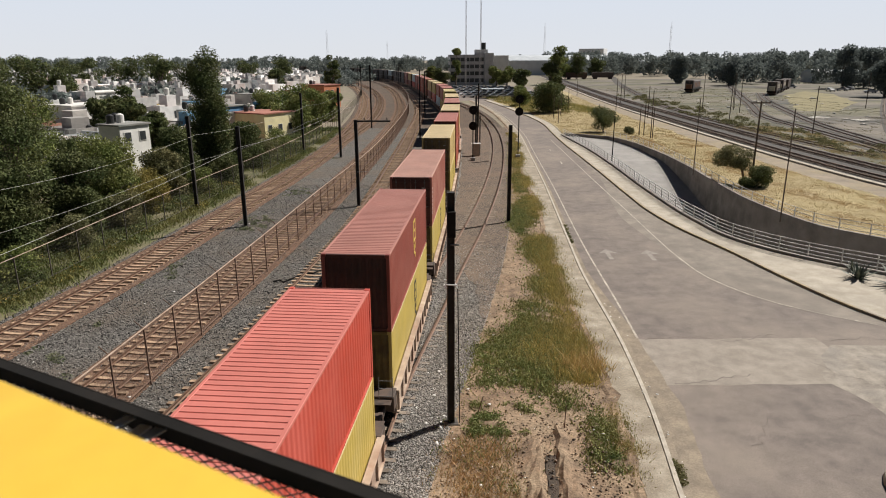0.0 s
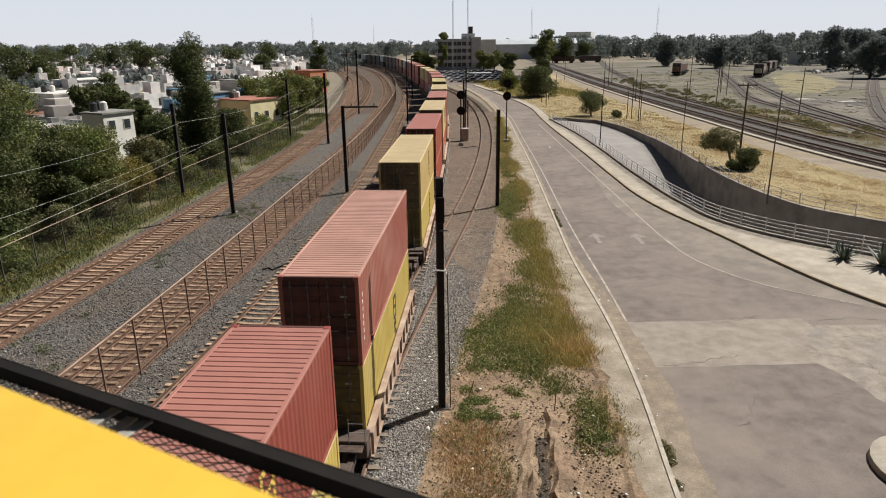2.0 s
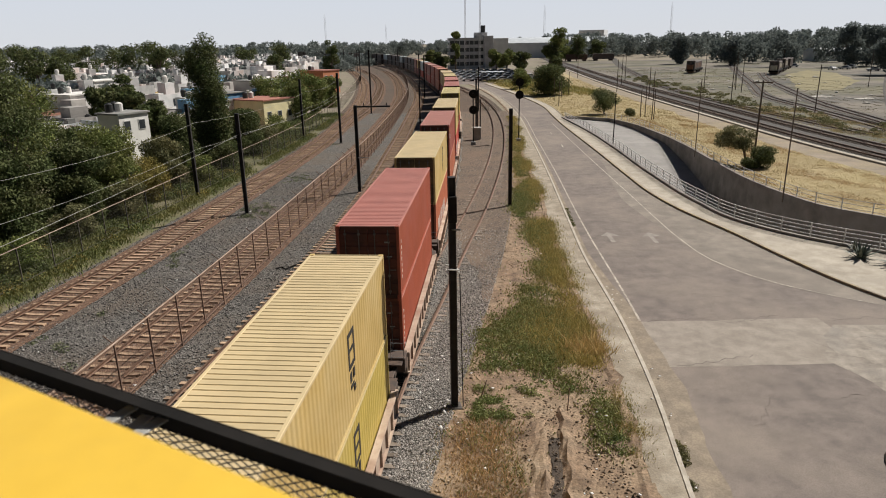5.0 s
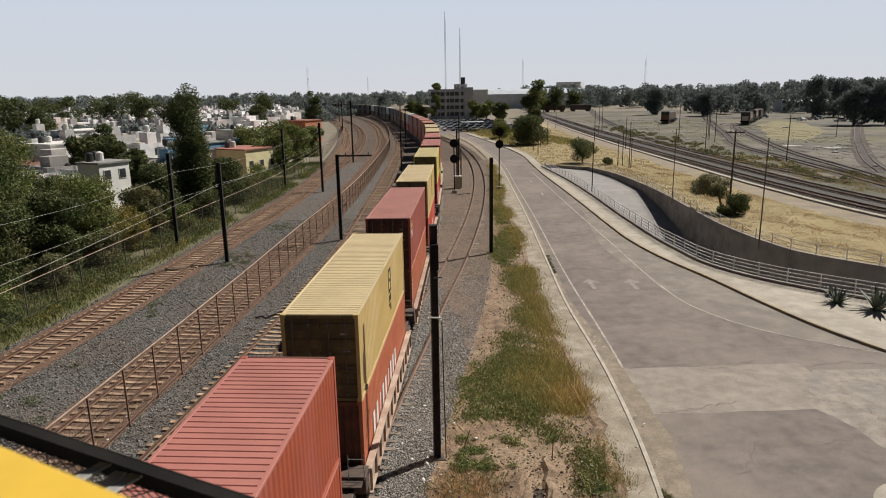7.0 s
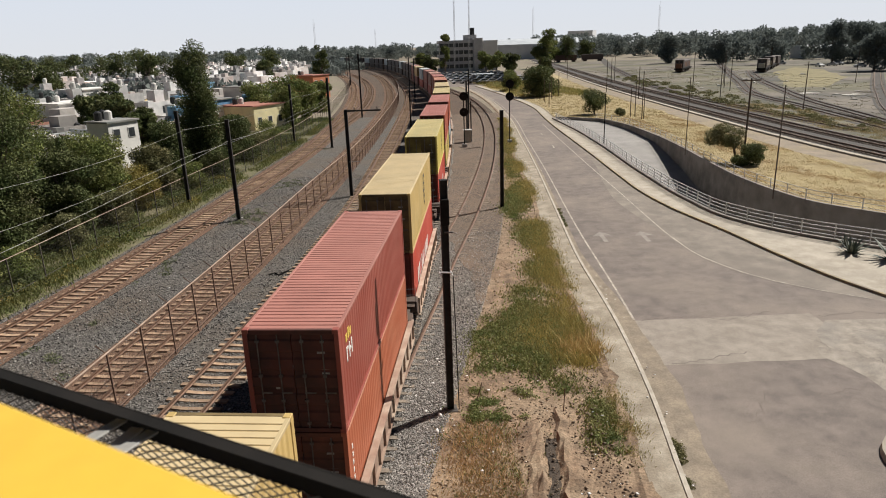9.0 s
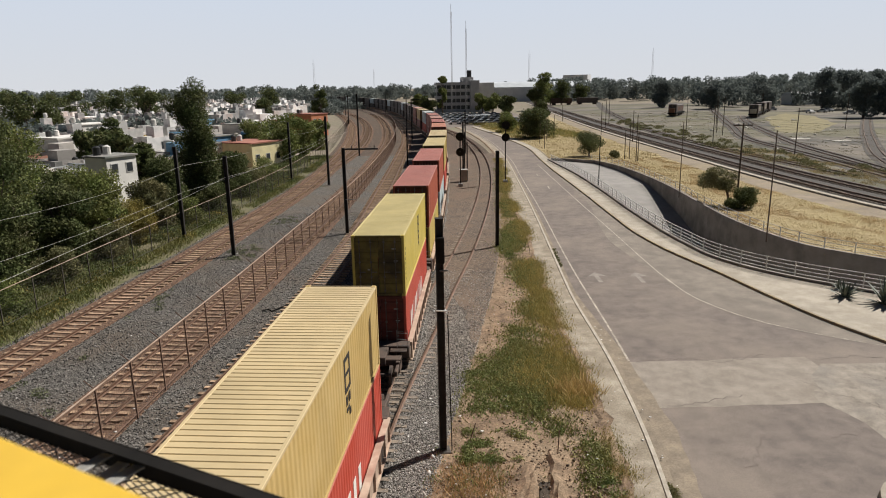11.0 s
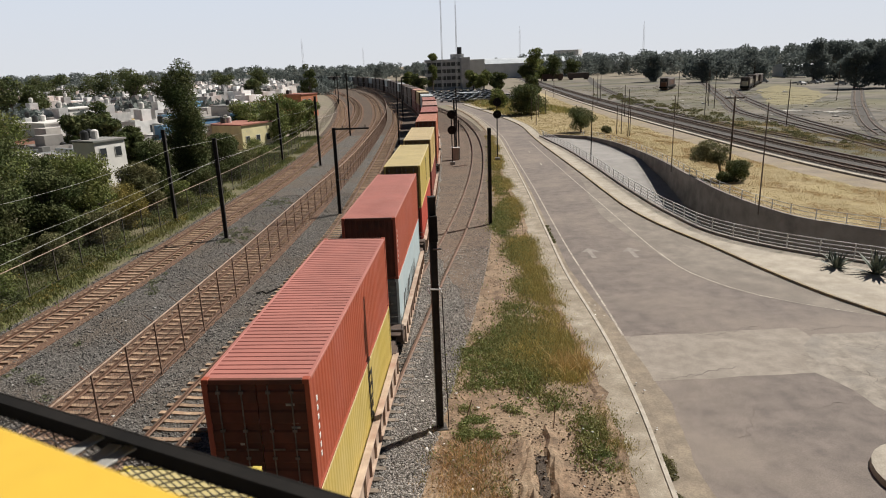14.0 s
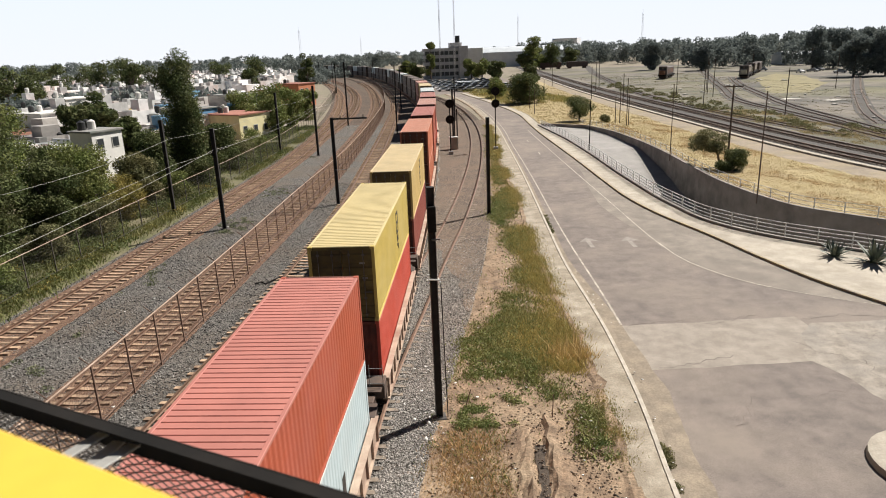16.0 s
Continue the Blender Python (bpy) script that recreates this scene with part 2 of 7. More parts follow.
def empty(name, m=None, **tags):
    e = new(name)
    e.empty_display_size = 0.2
    if m is not None:
        e.matrix_basis = m
    return tagged(e, **tags)


def curve(points):
    """x as a smooth function of y, through (x, y) points in order of y."""
    p = sorted((y, x) for x, y in points)
    ys = np.array([a for a, _ in p], float)
    xs = np.array([b for _, b in p], float)
    d = np.diff(xs) / np.diff(ys)
    s = np.empty(len(ys))
    s[0], s[-1] = d[0], d[-1]
    h = np.diff(ys)
    s[1:-1] = (d[:-1] * h[1:] + d[1:] * h[:-1]) / (h[:-1] + h[1:])

    def f(y):
        if y <= ys[0]:
            return float(xs[0] + s[0] * (y - ys[0]))
        if y >= ys[-1]:
            return float(xs[-1] + s[-1] * (y - ys[-1]))
        i = int(np.searchsorted(ys, y) - 1)
        t = (y - ys[i]) / h[i]
        return float((2 * t**3 - 3 * t**2 + 1) * xs[i] + (t**3 - 2 * t**2 + t) * h[i] * s[i] + (3 * t**2 - 2 * t**3) * xs[i + 1] + (t**3 - t**2) * h[i] * s[i + 1])
    return f


def arc(f, y0, y1, step):
    """Stations (x, y, heading) at even lengths along a curve."""
    out, y, gap = [], y0, 0.0
    fine = 0.05
    while y < y1:
        if gap <= 0:
            out.append((f(y), y, math.atan2(-(f(y + 0.2) - f(y - 0.2)), 0.4)))
            gap += step
        k = (f(y + fine) - f(y)) / fine
        gap -= fine * math.hypot(1, k)
        y += fine
    return out


def spans(y0, y1, near=1.5, grow=0.03):
    ys = [y0]
    while ys[-1] < y1:
        ys.append(min(y1, ys[-1] + max(near, grow * abs(ys[-1]))))
    return ys


def ribbon(name, fl, fr, y0, y1, z, material, thick=0.0, cross=1, rough=0.0, parent=None, near=1.5):
    """A strip of ground between two curves, with a side wall down to z - thick."""
    ys = spans(y0, y1, near)
    zf = z if callable(z) else (lambda x, y: z)
    verts, faces = [], []
    n = cross + 1 + (2 if thick else 0)
    for y in ys:
        a, b = fl(y), fr(y)
        row = []
        for i in range(cross + 1):
            x = a + (b - a) * i / cross
            zz = zf(x, y) + (rough * noise.noise((x * 0.7, y * 0.7, 3.1)) if rough else 0)
            row.append((x, y, zz))
        if thick:
            row = [(a, y, zf(a, y) - thick)] + row + [(b, y, zf(b, y) - thick)]
        verts += row
    for j in range(len(ys) - 1):
        for i in range(n - 1):
            k = j * n + i
            faces.append((k, k + 1, k + n + 1, k + n))
    if thick:
        faces.append(tuple(range(n - 1, -1, -1)))
        faces.append(tuple(range((len(ys) - 1) * n, len(ys) * n)))
    return mesh_ob(name, verts, faces, material, parent)


# ---- lines of the plan: x as a function of y ----
TRAIN = curve([(-14.5, -100), (-5.1, 0), (-2.1, 33.8), (0.15, 68.5), (1.75, 110), (1.45, 157), (-3.4, 218), (-16.1, 328), (-36, 420), (-66, 500), (-110, 590), (-190, 720)])
TRACK_3 = curve([(-28, -100), (-13, 0), (-9.4, 24.6), (-7.0, 48.6), (-5.9, 84.8), (-5.4, 120), (-5.4, 165), (-8.5, 218), (-22, 328), (-42, 420), (-72, 500), (-116, 590), (-196, 720)])
TRACK_2 = curve([(-27, -100), (-16.3, 0), (-13.9, 25), (-12.6, 40), (-11.2, 60), (-10.4, 80), (-9.7, 109), (-9.8, 158), (-13.5, 218), (-27, 328), (-47, 420), (-77, 500), (-121, 590), (-201, 720)])
TRACK_1 = curve([(-36, -100), (-24.5, 0), (-21.2, 28), (-20.5, 34), (-19.8, 40), (-19.0, 50), (-17.8, 69), (-16.7, 90), (-16.6, 110), (-17.6, 140), (-22.5, 200), (-31, 265), (-45, 340), (-62, 410), (-92, 495), (-136, 585), (-216, 720)])
TRACK_1B = curve([(-16.6, 105), (-15.4, 140), (-18, 200), (-25.5, 265), (-39, 340), (-55.5, 412), (-85, 495), (-129, 585), (-209, 720)])
TRACK_4 = curve([(-4.6, 5), (-3.4, 14), (-2.3, 24), (-0.9, 32), (0.7, 41), (2.4, 50), (4.5, 63), (6.7, 80), (8.6, 101), (9.6, 125), (9.4, 150), (7.0, 185), (2.5, 218), (-9.5, 328), (-29, 420), (-60, 500)])
FENCE_2 = curve([(-24.6, -100), (-14.2, 0), (-12.1, 25.5), (-11.2, 38), (-10.2, 55), (-8.9, 72.6), (-7.8, 108.8), (-7.8, 158), (-11.1, 218), (-24.5, 328), (-44.5, 420), (-74.5, 500)])
FENCE_1 = curve([(-42, -100), (-28.3, 0), (-24.6, 31), (-23.6, 47), (-22.6, 60), (-21.4, 74), (-20.3, 93), (-20.2, 117), (-24, 186), (-34, 286), (-50, 370), (-80, 470)])
ROAD_L = curve([(3.0, -30), (7.4, 17.5), (8.0, 22), (8.5, 28), (8.9, 40), (9.4, 47), (11.0, 69), (12.6, 95), (13.8, 116), (14.2, 135), (13.5, 172), (10, 214), (7.2, 237), (1, 285)])
STRIP_L = curve([(1.5, -30), (6.25, 17.5), (6.7, 22.6), (7.05, 28), (7.2, 38), (7.6, 44), (8.6, 57), (9.7, 79), (11.0, 95), (12.5, 116), (13.0, 135), (12.4, 172), (9, 214), (6.2, 237), (0, 285)])
VERGE_L = curve([(-6, -30), (-0.6, 17.6), (1.2, 27), (3.6, 40), (5.6, 54), (7.8, 75), (9.4, 90), (11.8, 116), (12.5, 135), (12, 172), (8.5, 214), (5.8, 237), (-0.5, 285)])
KERB_R = curve([(36, 10), (24.5, 27), (22.6, 31.5), (21.9, 33.5), (20.9, 38), (20.0, 43.7), (18.6, 51), (18.1, 57), (18.2, 64), (18.6, 78), (18.9, 92), (19.2, 106), (19.8, 120), (20.6, 135), (19, 166), (15, 205), (8.8, 254), (4, 285)])
RAMP_L = curve([(48, 20), (33, 30.5), (27.5, 38.6), (25.9, 40.2), (23.6, 43), (21.6, 47), (20.9, 52.6), (20.8, 64.2), (21.4, 81.8), (21.6, 97.6), (21.2, 110), (21.0, 116)])
RAMP_R = curve([(66, 20), (44, 34), (34.5, 43), (31.6, 46.5), (29.6, 49.5), (28.6, 54), (28.2, 60), (28.7, 68.5), (29.7, 80), (30.0, 95), (29.0, 106), (26.2, 113), (21.4, 116)])
RAILS_R1 = curve([(58, 20), (50.5, 55), (48.6, 68.8), (47.9, 87.4), (48.3, 110), (48.8, 133), (50.6, 183), (60.5, 325), (68.5, 428), (90, 700)])
RAILS_R2 = curve([(63, 20), (55.2, 55), (53.2, 68.8), (52.4, 87.4), (52.9, 110), (53.6, 133), (55.6, 183), (65.5, 325), (73.5, 428), (95, 700)])
YARD_1 = curve([(58, 60), (62.3, 89.5), (64.3, 100.5), (68.1, 123), (72, 148), (87, 190), (120, 279), (150, 360)])
YARD_2 = curve([(61, 70), (66.3, 95.5), (69.5, 109), (73.7, 128), (85.2, 165), (98.5, 204), (140, 300)])
RAIL_Z = 0.31


def lift(f, d):
    return lambda y: f(y) + d


# ---- ground ----
def ground_rows():
    return sorted(set([-600, -200, -60, -20, 0, 10, 19.9] + [20 + i * 2 for i in range(49)] + [130, 160, 200, 260, 340, 450, 600, 900, 1400, 2200, 4500]))


def build_ground():
    ys = ground_rows()
    verts, faces = [], []
    cols = 12
    for y in ys:
        inside = 20 <= y <= 116
        yy = min(max(y, 20), 116)
        a, b = RAMP_L(yy), RAMP_R(yy)
        if not inside:
            b = a + 0.4
        verts += [(x, y, 0) for x in (-4000, -600, -150, -60, -30, -5, a, b, max(b + 25, 90), 200, 700, 4000)]
    for j in range(len(ys) - 1):
        hole = 20 <= ys[j] and ys[j + 1] <= 116
        for i in range(cols - 1):
            if hole and i == 6:
                continue
            k = j * cols + i
            faces.append((k, k + 1, k + cols + 1, k + cols))
    g = mesh_ob("ground", verts, faces, EARTH)
    tagged(g, "dusty bare earth with patches of dry grass", "ground", kind="structure")


build_ground()


def haze_backdrop():
    """The pale hazy sky low over the horizon ahead, far behind everything."""
    m = bpy.data.materials.new("hazy_sky")
    m.use_nodes = True
    nt = m.node_tree
    nt.nodes.remove(nt.nodes["Principled BSDF"])
    em = nt.nodes.new("ShaderNodeEmission")
    tc = nt.nodes.new("ShaderNodeTexCoord")
    sp = nt.nodes.new("ShaderNodeSeparateXYZ")
    mr = nt.nodes.new("ShaderNodeMapRange")
    mx = nt.nodes.new("ShaderNodeMix")
    mx.data_type = "RGBA"
    mr.inputs[1].default_value, mr.inputs[2].default_value = 0.0, 560.0
    mx.inputs[6].default_value = HAZE_LOW
    mx.inputs[7].default_value = HAZE_HIGH
    nt.links.new(tc.outputs["Object"], sp.inputs[0])
    nt.links.new(sp.outputs[2], mr.inputs[0])
    nt.links.new(mr.outputs[0], mx.inputs[0])
    nt.links.new(mx.outputs[2], em.inputs["Color"])
    nt.links.new(em.outputs[0], nt.nodes["Material Output"].inputs["Surface"])
    v, f = [], []
    for k in range(41):
        a = radians(-65 + k * 3.25)
        v += [(4100 * math.sin(a), 4100 * math.cos(a), z) for z in (-5, 1100)]
    f = [(2 * k, 2 * k + 1, 2 * k + 3, 2 * k + 2) for k in range(40)]
    tagged(mesh_ob("backdrop", v, f, m), "pale hazy sky low over the horizon", "sky", kind="structure")


HAZE_LOW, HAZE_HIGH = (0.59, 0.605, 0.63, 1), (0.54, 0.595, 0.68, 1)
haze_backdrop()


def ballast(name, fl, fr, y0, y1, z=0.03):
    tagged(ribbon(name, fl, fr, y0, y1, z, BALLAST, 0.05, 6, 0.03), "grey crushed-stone railway ballast", "ballast", kind="structure")


ballast("ballast_bed", lift(TRACK_1, -2.2), lift(VERGE_L, 0.25), -110, 130)
FRESH = crushed("clean_ballast", (0.075, 0.069, 0.063), (0.40, 0.37, 0.335), (0.23, 0.19, 0.15), 16.0, 0.5)
tagged(ribbon("ballast_shoulder", lift(TRAIN, 1.5), lift(VERGE_L, 0.15), -30, 130, 0.055, FRESH, 0.04, 5, 0.03), "cleaner grey crushed-stone shoulder beside the train", "ballast", kind="structure")
DUSTY = crushed("dusty_gravel", (0.065, 0.051, 0.042), (0.255, 0.198, 0.155), (0.18, 0.132, 0.098), 15.0, 0.8, 0.35)
DUST_L = lambda y: TRAIN(y) + 1.6 + (VERGE_L(y) - TRAIN(y) - 1.7) * max(0.0, min(1.0, (46 - y) / 14)) + min(1.0, (y - 31.8) / 4) * (0.5 * noise.noise((y * 0.5, 0, 4)) + 0.3 * noise.noise((y * 1.7, 0, 6)))
tagged(ribbon("dusty_gravel", DUST_L, lift(VERGE_L, 0.1), 32, 130, 0.075, DUSTY, 0.03, 5, 0.03, near=0.6), "brown dusty gravel around the siding track", "gravel", kind="structure")
tagged(ribbon("ballast_bed", lift(TRACK_1, -2.6), lift(TRACK_4, 2.2), 130, 560, 0.02, crushed("brown_ballast", (0.045, 0.035, 0.029), (0.19, 0.145, 0.112), (0.125, 0.088, 0.066), 12.0, 0.7, 0.12), 0.05, 6, 0.03), "brown rust-stained railway ballast", "ballast", kind="structure")
tagged(ribbon("ballast_bed", lift(RAILS_R1, -2.0), lift(RAILS_R2, 2.2), 25, 600, 0.05, mat("dark_ballast", (0.088, 0.077, 0.07), (0.045, 0.04, 0.037), 6.0, 8, bump=0.8, bump_scale=10, rough=0.95), 0.1, 3), "dark oily railway ballast", "ballast", kind="structure")
tagged(ribbon("cable_trough", lift(RAILS_R1, -2.9), lift(RAILS_R1, -2.2), 25, 500, 0.2, CONCRETE, 0.2, 1), "pale concrete cable trough beside the railway", "cable trough", kind="structure")
for f_, a_, b_ in ((TRACK_1, -30, 330), (TRACK_2, -30, 330), (TRACK_1B, 106, 400)):
    tagged(ribbon("rusty_ballast", lift(f_, -1.75), lift(f_, 1.75), a_, b_, 0.075, RUSTBALLAST, 0.05, 3, 0.02), "rust-stained ballast under the track", "ballast", kind="structure")
BANKSOIL = mat("overgrown_soil", (0.085, 0.09, 0.035), (0.16, 0.14, 0.075), 0.9, 12, stain=(0.20, 0.165, 0.11), stain_scale=0.4, stain_amount=0.6, grain=0.35, grain_scale=8.0, bump=0.8, bump_scale=8, rough=0.95)
tagged(ribbon("bank_ground", lift(FENCE_1, -30), lift(TRACK_1, -2.1), -30, 130, 0.02, BANKSOIL, 0.0, 6, 0.02), "dark soil with low growth along the old fence", "ground", kind="structure")
tagged(ribbon("yard_ground", lift(RAILS_R2, 2.2), lift(RAILS_R2, 190), 30, 420, 0.006, YARD, 0, 4), "mottled brown ground of the railway yard", "ground", kind="structure")
YARDBED = mat("dark_yard_bed", (0.082, 0.07, 0.06), (0.042, 0.037, 0.033), 3.0, 8, bump=0.8, bump_scale=10, rough=0.95)
YARD_3 = curve([(70, 98), (76.2, 110.4), (96, 143.6), (134, 203), (165, 250)])
YARD_4 = curve([(58, 90), (57.5, 133), (61, 183), (74, 260), (86, 325), (120, 480)])
for f_, a_, b_ in ((YARD_1, 45, 330), (YARD_2, 45, 250), (YARD_3, 100, 245), (YARD_4, 90, 470)):
    tagged(ribbon("ballast_bed", lift(f_, -2.0), lift(f_, 2.0), a_, b_, 0.03, YARDBED, 0.03, 2), "dark ballast under a yard track", "ballast", kind="structure")
tagged(ribbon("road", ROAD_L, KERB_R, -30, 285, 0.012, ASPHALT, 0.03, 8), "worn sun-bleached grey asphalt road", "road", kind="structure")
GRASS_R = lambda y: RAILS_R1(y) - 6.8 + 1.2 * noise.noise((y * 0.11, 0, 5)) + 0.5 * noise.noise((y * 0.5, 0, 8))
tagged(ribbon("dirt_track", GRASS_R, lift(RAILS_R1, -2.9), 30, 300, 0.007, mat("pale_dirt", (0.29, 0.235, 0.175), (0.20, 0.162, 0.12), 0.4, 9, stain=(0.30, 0.24, 0.12), stain_scale=0.15, stain_amount=0.6, grain=0.15, grain_scale=4.0, bump=0.4, bump_scale=8, rough=0.95), 0, 4), "pale bare dirt track beside the railway", "dirt track", kind="structure")
tagged(ribbon("verge_dry_grass", lift(RAMP_R, 0.35), GRASS_R, 30, 116, 0.008, DRYGRASS, 0, 6), "yellow dry grass verge", "grass", kind="structure")
tagged(ribbon("verge_dry_grass", lift(KERB_R, 2.0), GRASS_R, 116, 300, 0.008, DRYGRASS, 0, 6), "yellow dry grass verge", "grass", kind="structure")


# ---- tracks ----
def rail_profile():
    return [(-0.065, -0.15), (0.065, -0.15), (0.065, -0.135), (0.012, -0.11), (0.012, -0.04), (0.036, -0.03), (0.036, 0.0), (-0.036, 0.0), (-0.036, -0.03), (-0.012, -0.04), (-0.012, -0.11), (-0.065, -0.135)]


def rail(parent, f, side, y0, y1, z=RAIL_Z, top=RAILTOP):
    prof = rail_profile()
    verts, faces = [], []
    ys = spans(y0, y1, 1.5, 0.02)
    for y in ys:
        k = (f(y + 0.2) - f(y - 0.2)) / 0.4
        h = math.hypot(1, k)
        nx, ny = 1 / h, -k / h
        for u, w in prof:
            d = side * 0.7525 + u
            verts.append((f(y) + nx * d, y + ny * d, z + w))
    n = len(prof)
    for j in range(len(ys) - 1):
        for i in range(n):
            a, b = j * n + i, j * n + (i + 1) % n
            faces.append((a, b, b + n, a + n))
    ob = mesh_ob("rail", verts, faces, RAILM, parent)
    ob.data.materials.append(top)
    for p in ob.data.polygons:
        if p.normal.z > 0.9 and p.center.z > z - 0.01:
            p.material_index = 1
    return ob


SLEEPER_MESH = None


def sleeper_mesh():
    global SLEEPER_MESH
    if SLEEPER_MESH is None:
        bm = bmesh.new()
        xs = [(-1.25, 0.0), (-0.75, 0.0), (-0.3, -0.035), (0.3, -0.035), (0.75, 0.0), (1.25, 0.0)]
        rings = []
        for x, dz in xs:
            rings.append([bm.verts.new(p) for p in ((x, -0.14, -0.16), (x, -0.105, dz), (x, 0.105, dz), (x, 0.14, -0.16))])
        for a, b in zip(rings, rings[1:]):
            for i in range(3):
                bm.faces.new((a[i], a[i + 1], b[i + 1], b[i]))
        bm.faces.new(rings[0][::-1])
        bm.faces.new(rings[-1])
        bmesh.ops.recalc_face_normals(bm, faces=bm.faces)
        SLEEPER_MESH = bpy.data.meshes.new("sleeper")
        bm.to_mesh(SLEEPER_MESH)
        bm.free()
        SLEEPER_MESH.materials.append(SLEEPER)
    return SLEEPER_MESH


def track(name, f, y0, y1, single_to, label, z=RAIL_Z, step=0.62, top=RAILTOP, bed=SLEEPER, sink=0.0):
    t = empty(name, label=label, category="railway track", kind="structure")
    rail(t, f, -1, y0, y1, z, top)
    rail(t, f, 1, y0, y1, z, top)
    me = sleeper_mesh()
    far_v, far_f = [], []
    mv = [v.co.copy() for v in me.vertices]
    mf = [tuple(p.vertices) for p in me.polygons]
    rnd = random.Random(name)
    for x, y, a in arc(f, y0, min(y1, 330), step):
        m = pose(x, y, z - 0.15 - sink - rnd.uniform(0, 0.02), 0, 0, math.degrees(a) + rnd.uniform(-1.2, 1.2))
        if y < single_to and y > 14:
            o = new("sleeper", me)
            o.parent = t
            o.matrix_basis = m
            if bed is not SLEEPER:
                o.material_slots[0].link = "OBJECT"
                o.material_slots[0].material = bed
        else:
            n = len(far_v)
            far_v += [m @ v for v in mv]
            far_f += [tuple(i + n for i in q) for q in mf]
    if far_v:
        tagged(mesh_ob("far_sleepers", far_v, far_f, bed, t), kind="stuff")
    return t


track("track_1", TRACK_1, -40, 560, 150, "rusty railway track on pale concrete sleepers")
track("track_2", TRACK_2, -40, 560, 130, "rusty railway track on pale concrete sleepers beside the fence")
track("track_3", TRACK_3, -40, 560, 140, "railway track on concrete sleepers in grey ballast", top=PALERUST, sink=0.04)
track("track_4", TRACK_4, 6, 480, 130, "siding track curving off beside the road", top=SHINYRAIL, bed=TIMBER, sink=0.07)
track("track_5", TRAIN, -60, 640, 40, "main railway track that carries the container train", bed=TIMBER, sink=0.07)
track("track_6", TRACK_1B, 105, 560, 0, "far branch of the rusty railway track")
track("track_7", RAILS_R1, 25, 600, 0, "distant railway track on dark ballast", z=0.3, top=SHINYRAIL, bed=TIMBER)
track("track_8", RAILS_R2, 25, 600, 0, "distant railway track on dark ballast", z=0.3, top=SHINYRAIL, bed=TIMBER)
track("track_9", YARD_1, 45, 330, 0, "yard track in bare earth", z=0.2, bed=TIMBER)
track("track_10", YARD_2, 45, 250, 0, "yard track in bare earth", z=0.2, bed=TIMBER)
track("track_11", YARD_3, 100, 240, 0, "yard track in dark ballast", z=0.2, top=SHINYRAIL, bed=TIMBER)
track("track_12", YARD_4, 90, 330, 0, "yard track in dark ballast", z=0.2, bed=TIMBER)


# ---- footbridge that the view is taken from ----
ALONG, ACROSS = Vector((-0.8811, 0.4729, 0)), Vector((0.4729, 0.8811, 0))
BRIDGE = Matrix(((ALONG.x, ACROSS.x, 0, 0), (ALONG.y, ACROSS.y, 0, 0), (0, 0, 1, 0), (0, 0, 0, 1)))
RAIL_BLACK = (1.30, 11.893)
RAIL_YELLOW = (0.50, 12.53)


def build_bridge():
    deck = tagged(part("footbridge_deck", boxed(-12, 25, -1.6, 1.24, 11.2, 11.4), CONC_DARK), "concrete deck of a footbridge over the tracks", "footbridge", kind="structure")
    deck.matrix_basis = BRIDGE
    r = empty("footbridge_railing", BRIDGE, label="yellow handrail and black steel railing with diamond mesh on the footbridge", category="railing")
    n, z = RAIL_YELLOW
    h = part("handrail", boxed(-10, 14, n - 0.34, n, z - 0.09, z, bevel=0.015), YELLOWRAIL, r, "broad yellow painted handrail")
    h.matrix_basis = pose(0, 0, 0, 0, 0, 1.74)
    n, z = RAIL_BLACK
    bm = boxed(-10, 14, n - 0.006, n, z - 0.10, z)
    box(bm, -10, 14, n - 0.05, n - 0.006, z - 0.008, z - 0.001)
    part("angle_bar", bm, BLACKSTEEL, r, "black steel angle bar")
    bm = bmesh.new()
    for i in range(160):
        s = -1.5 + i * 0.062
        for k in (-1, 1):
            tube(bm, (s, n - 0.012, z - 0.09), (s + k * 0.93, n - 0.012, z - 0.55), 0.0026, sides=4, caps=False)
    part("diamond_mesh", bm, mat("dull_mesh_wire", (0.16, 0.15, 0.14), (0.10, 0.09, 0.085), 9.0, rough=0.6, metal=0.3), r, "dull grey diamond wire mesh")
    part("post", boxed(3.9, 3.96, n - 0.06, n - 0.01, 11.4, z - 0.1), BLACKSTEEL, r, "black steel post")
    part("post", boxed(-0.9, -0.84, n - 0.06, n - 0.01, 11.4, z - 0.1), BLACKSTEEL, r, "black steel post")
    part("stay", boxed(-0.3, -0.24, RAIL_YELLOW[0] - 0.2, n - 0.05, z - 0.06, z - 0.02), BLACKSTEEL, r, "black steel stay under the handrail")
    PLATE = mat("galvanised_plate", (0.50, 0.49, 0.46), (0.36, 0.35, 0.33), 9.0, rough=0.55, metal=0.2)
    for s, dz, tilt, turn in ((1.94, -0.045, 4, 6), (1.865, -0.058, 10, 2), (1.79, -0.05, 2, 4)):
        p = part("bracket", boxed(-0.032, 0.032, -0.17, 0.0, -0.003, 0.003, bevel=0.001), PLATE, r, "pale galvanised bracket plate")
        p.matrix_basis = pose(s, n - 0.014, z + dz, tilt, 10, turn)


build_bridge()

# ---- container train ----
CL, CW, CH = 12.19, 2.44, 2.896
CACHE = {}


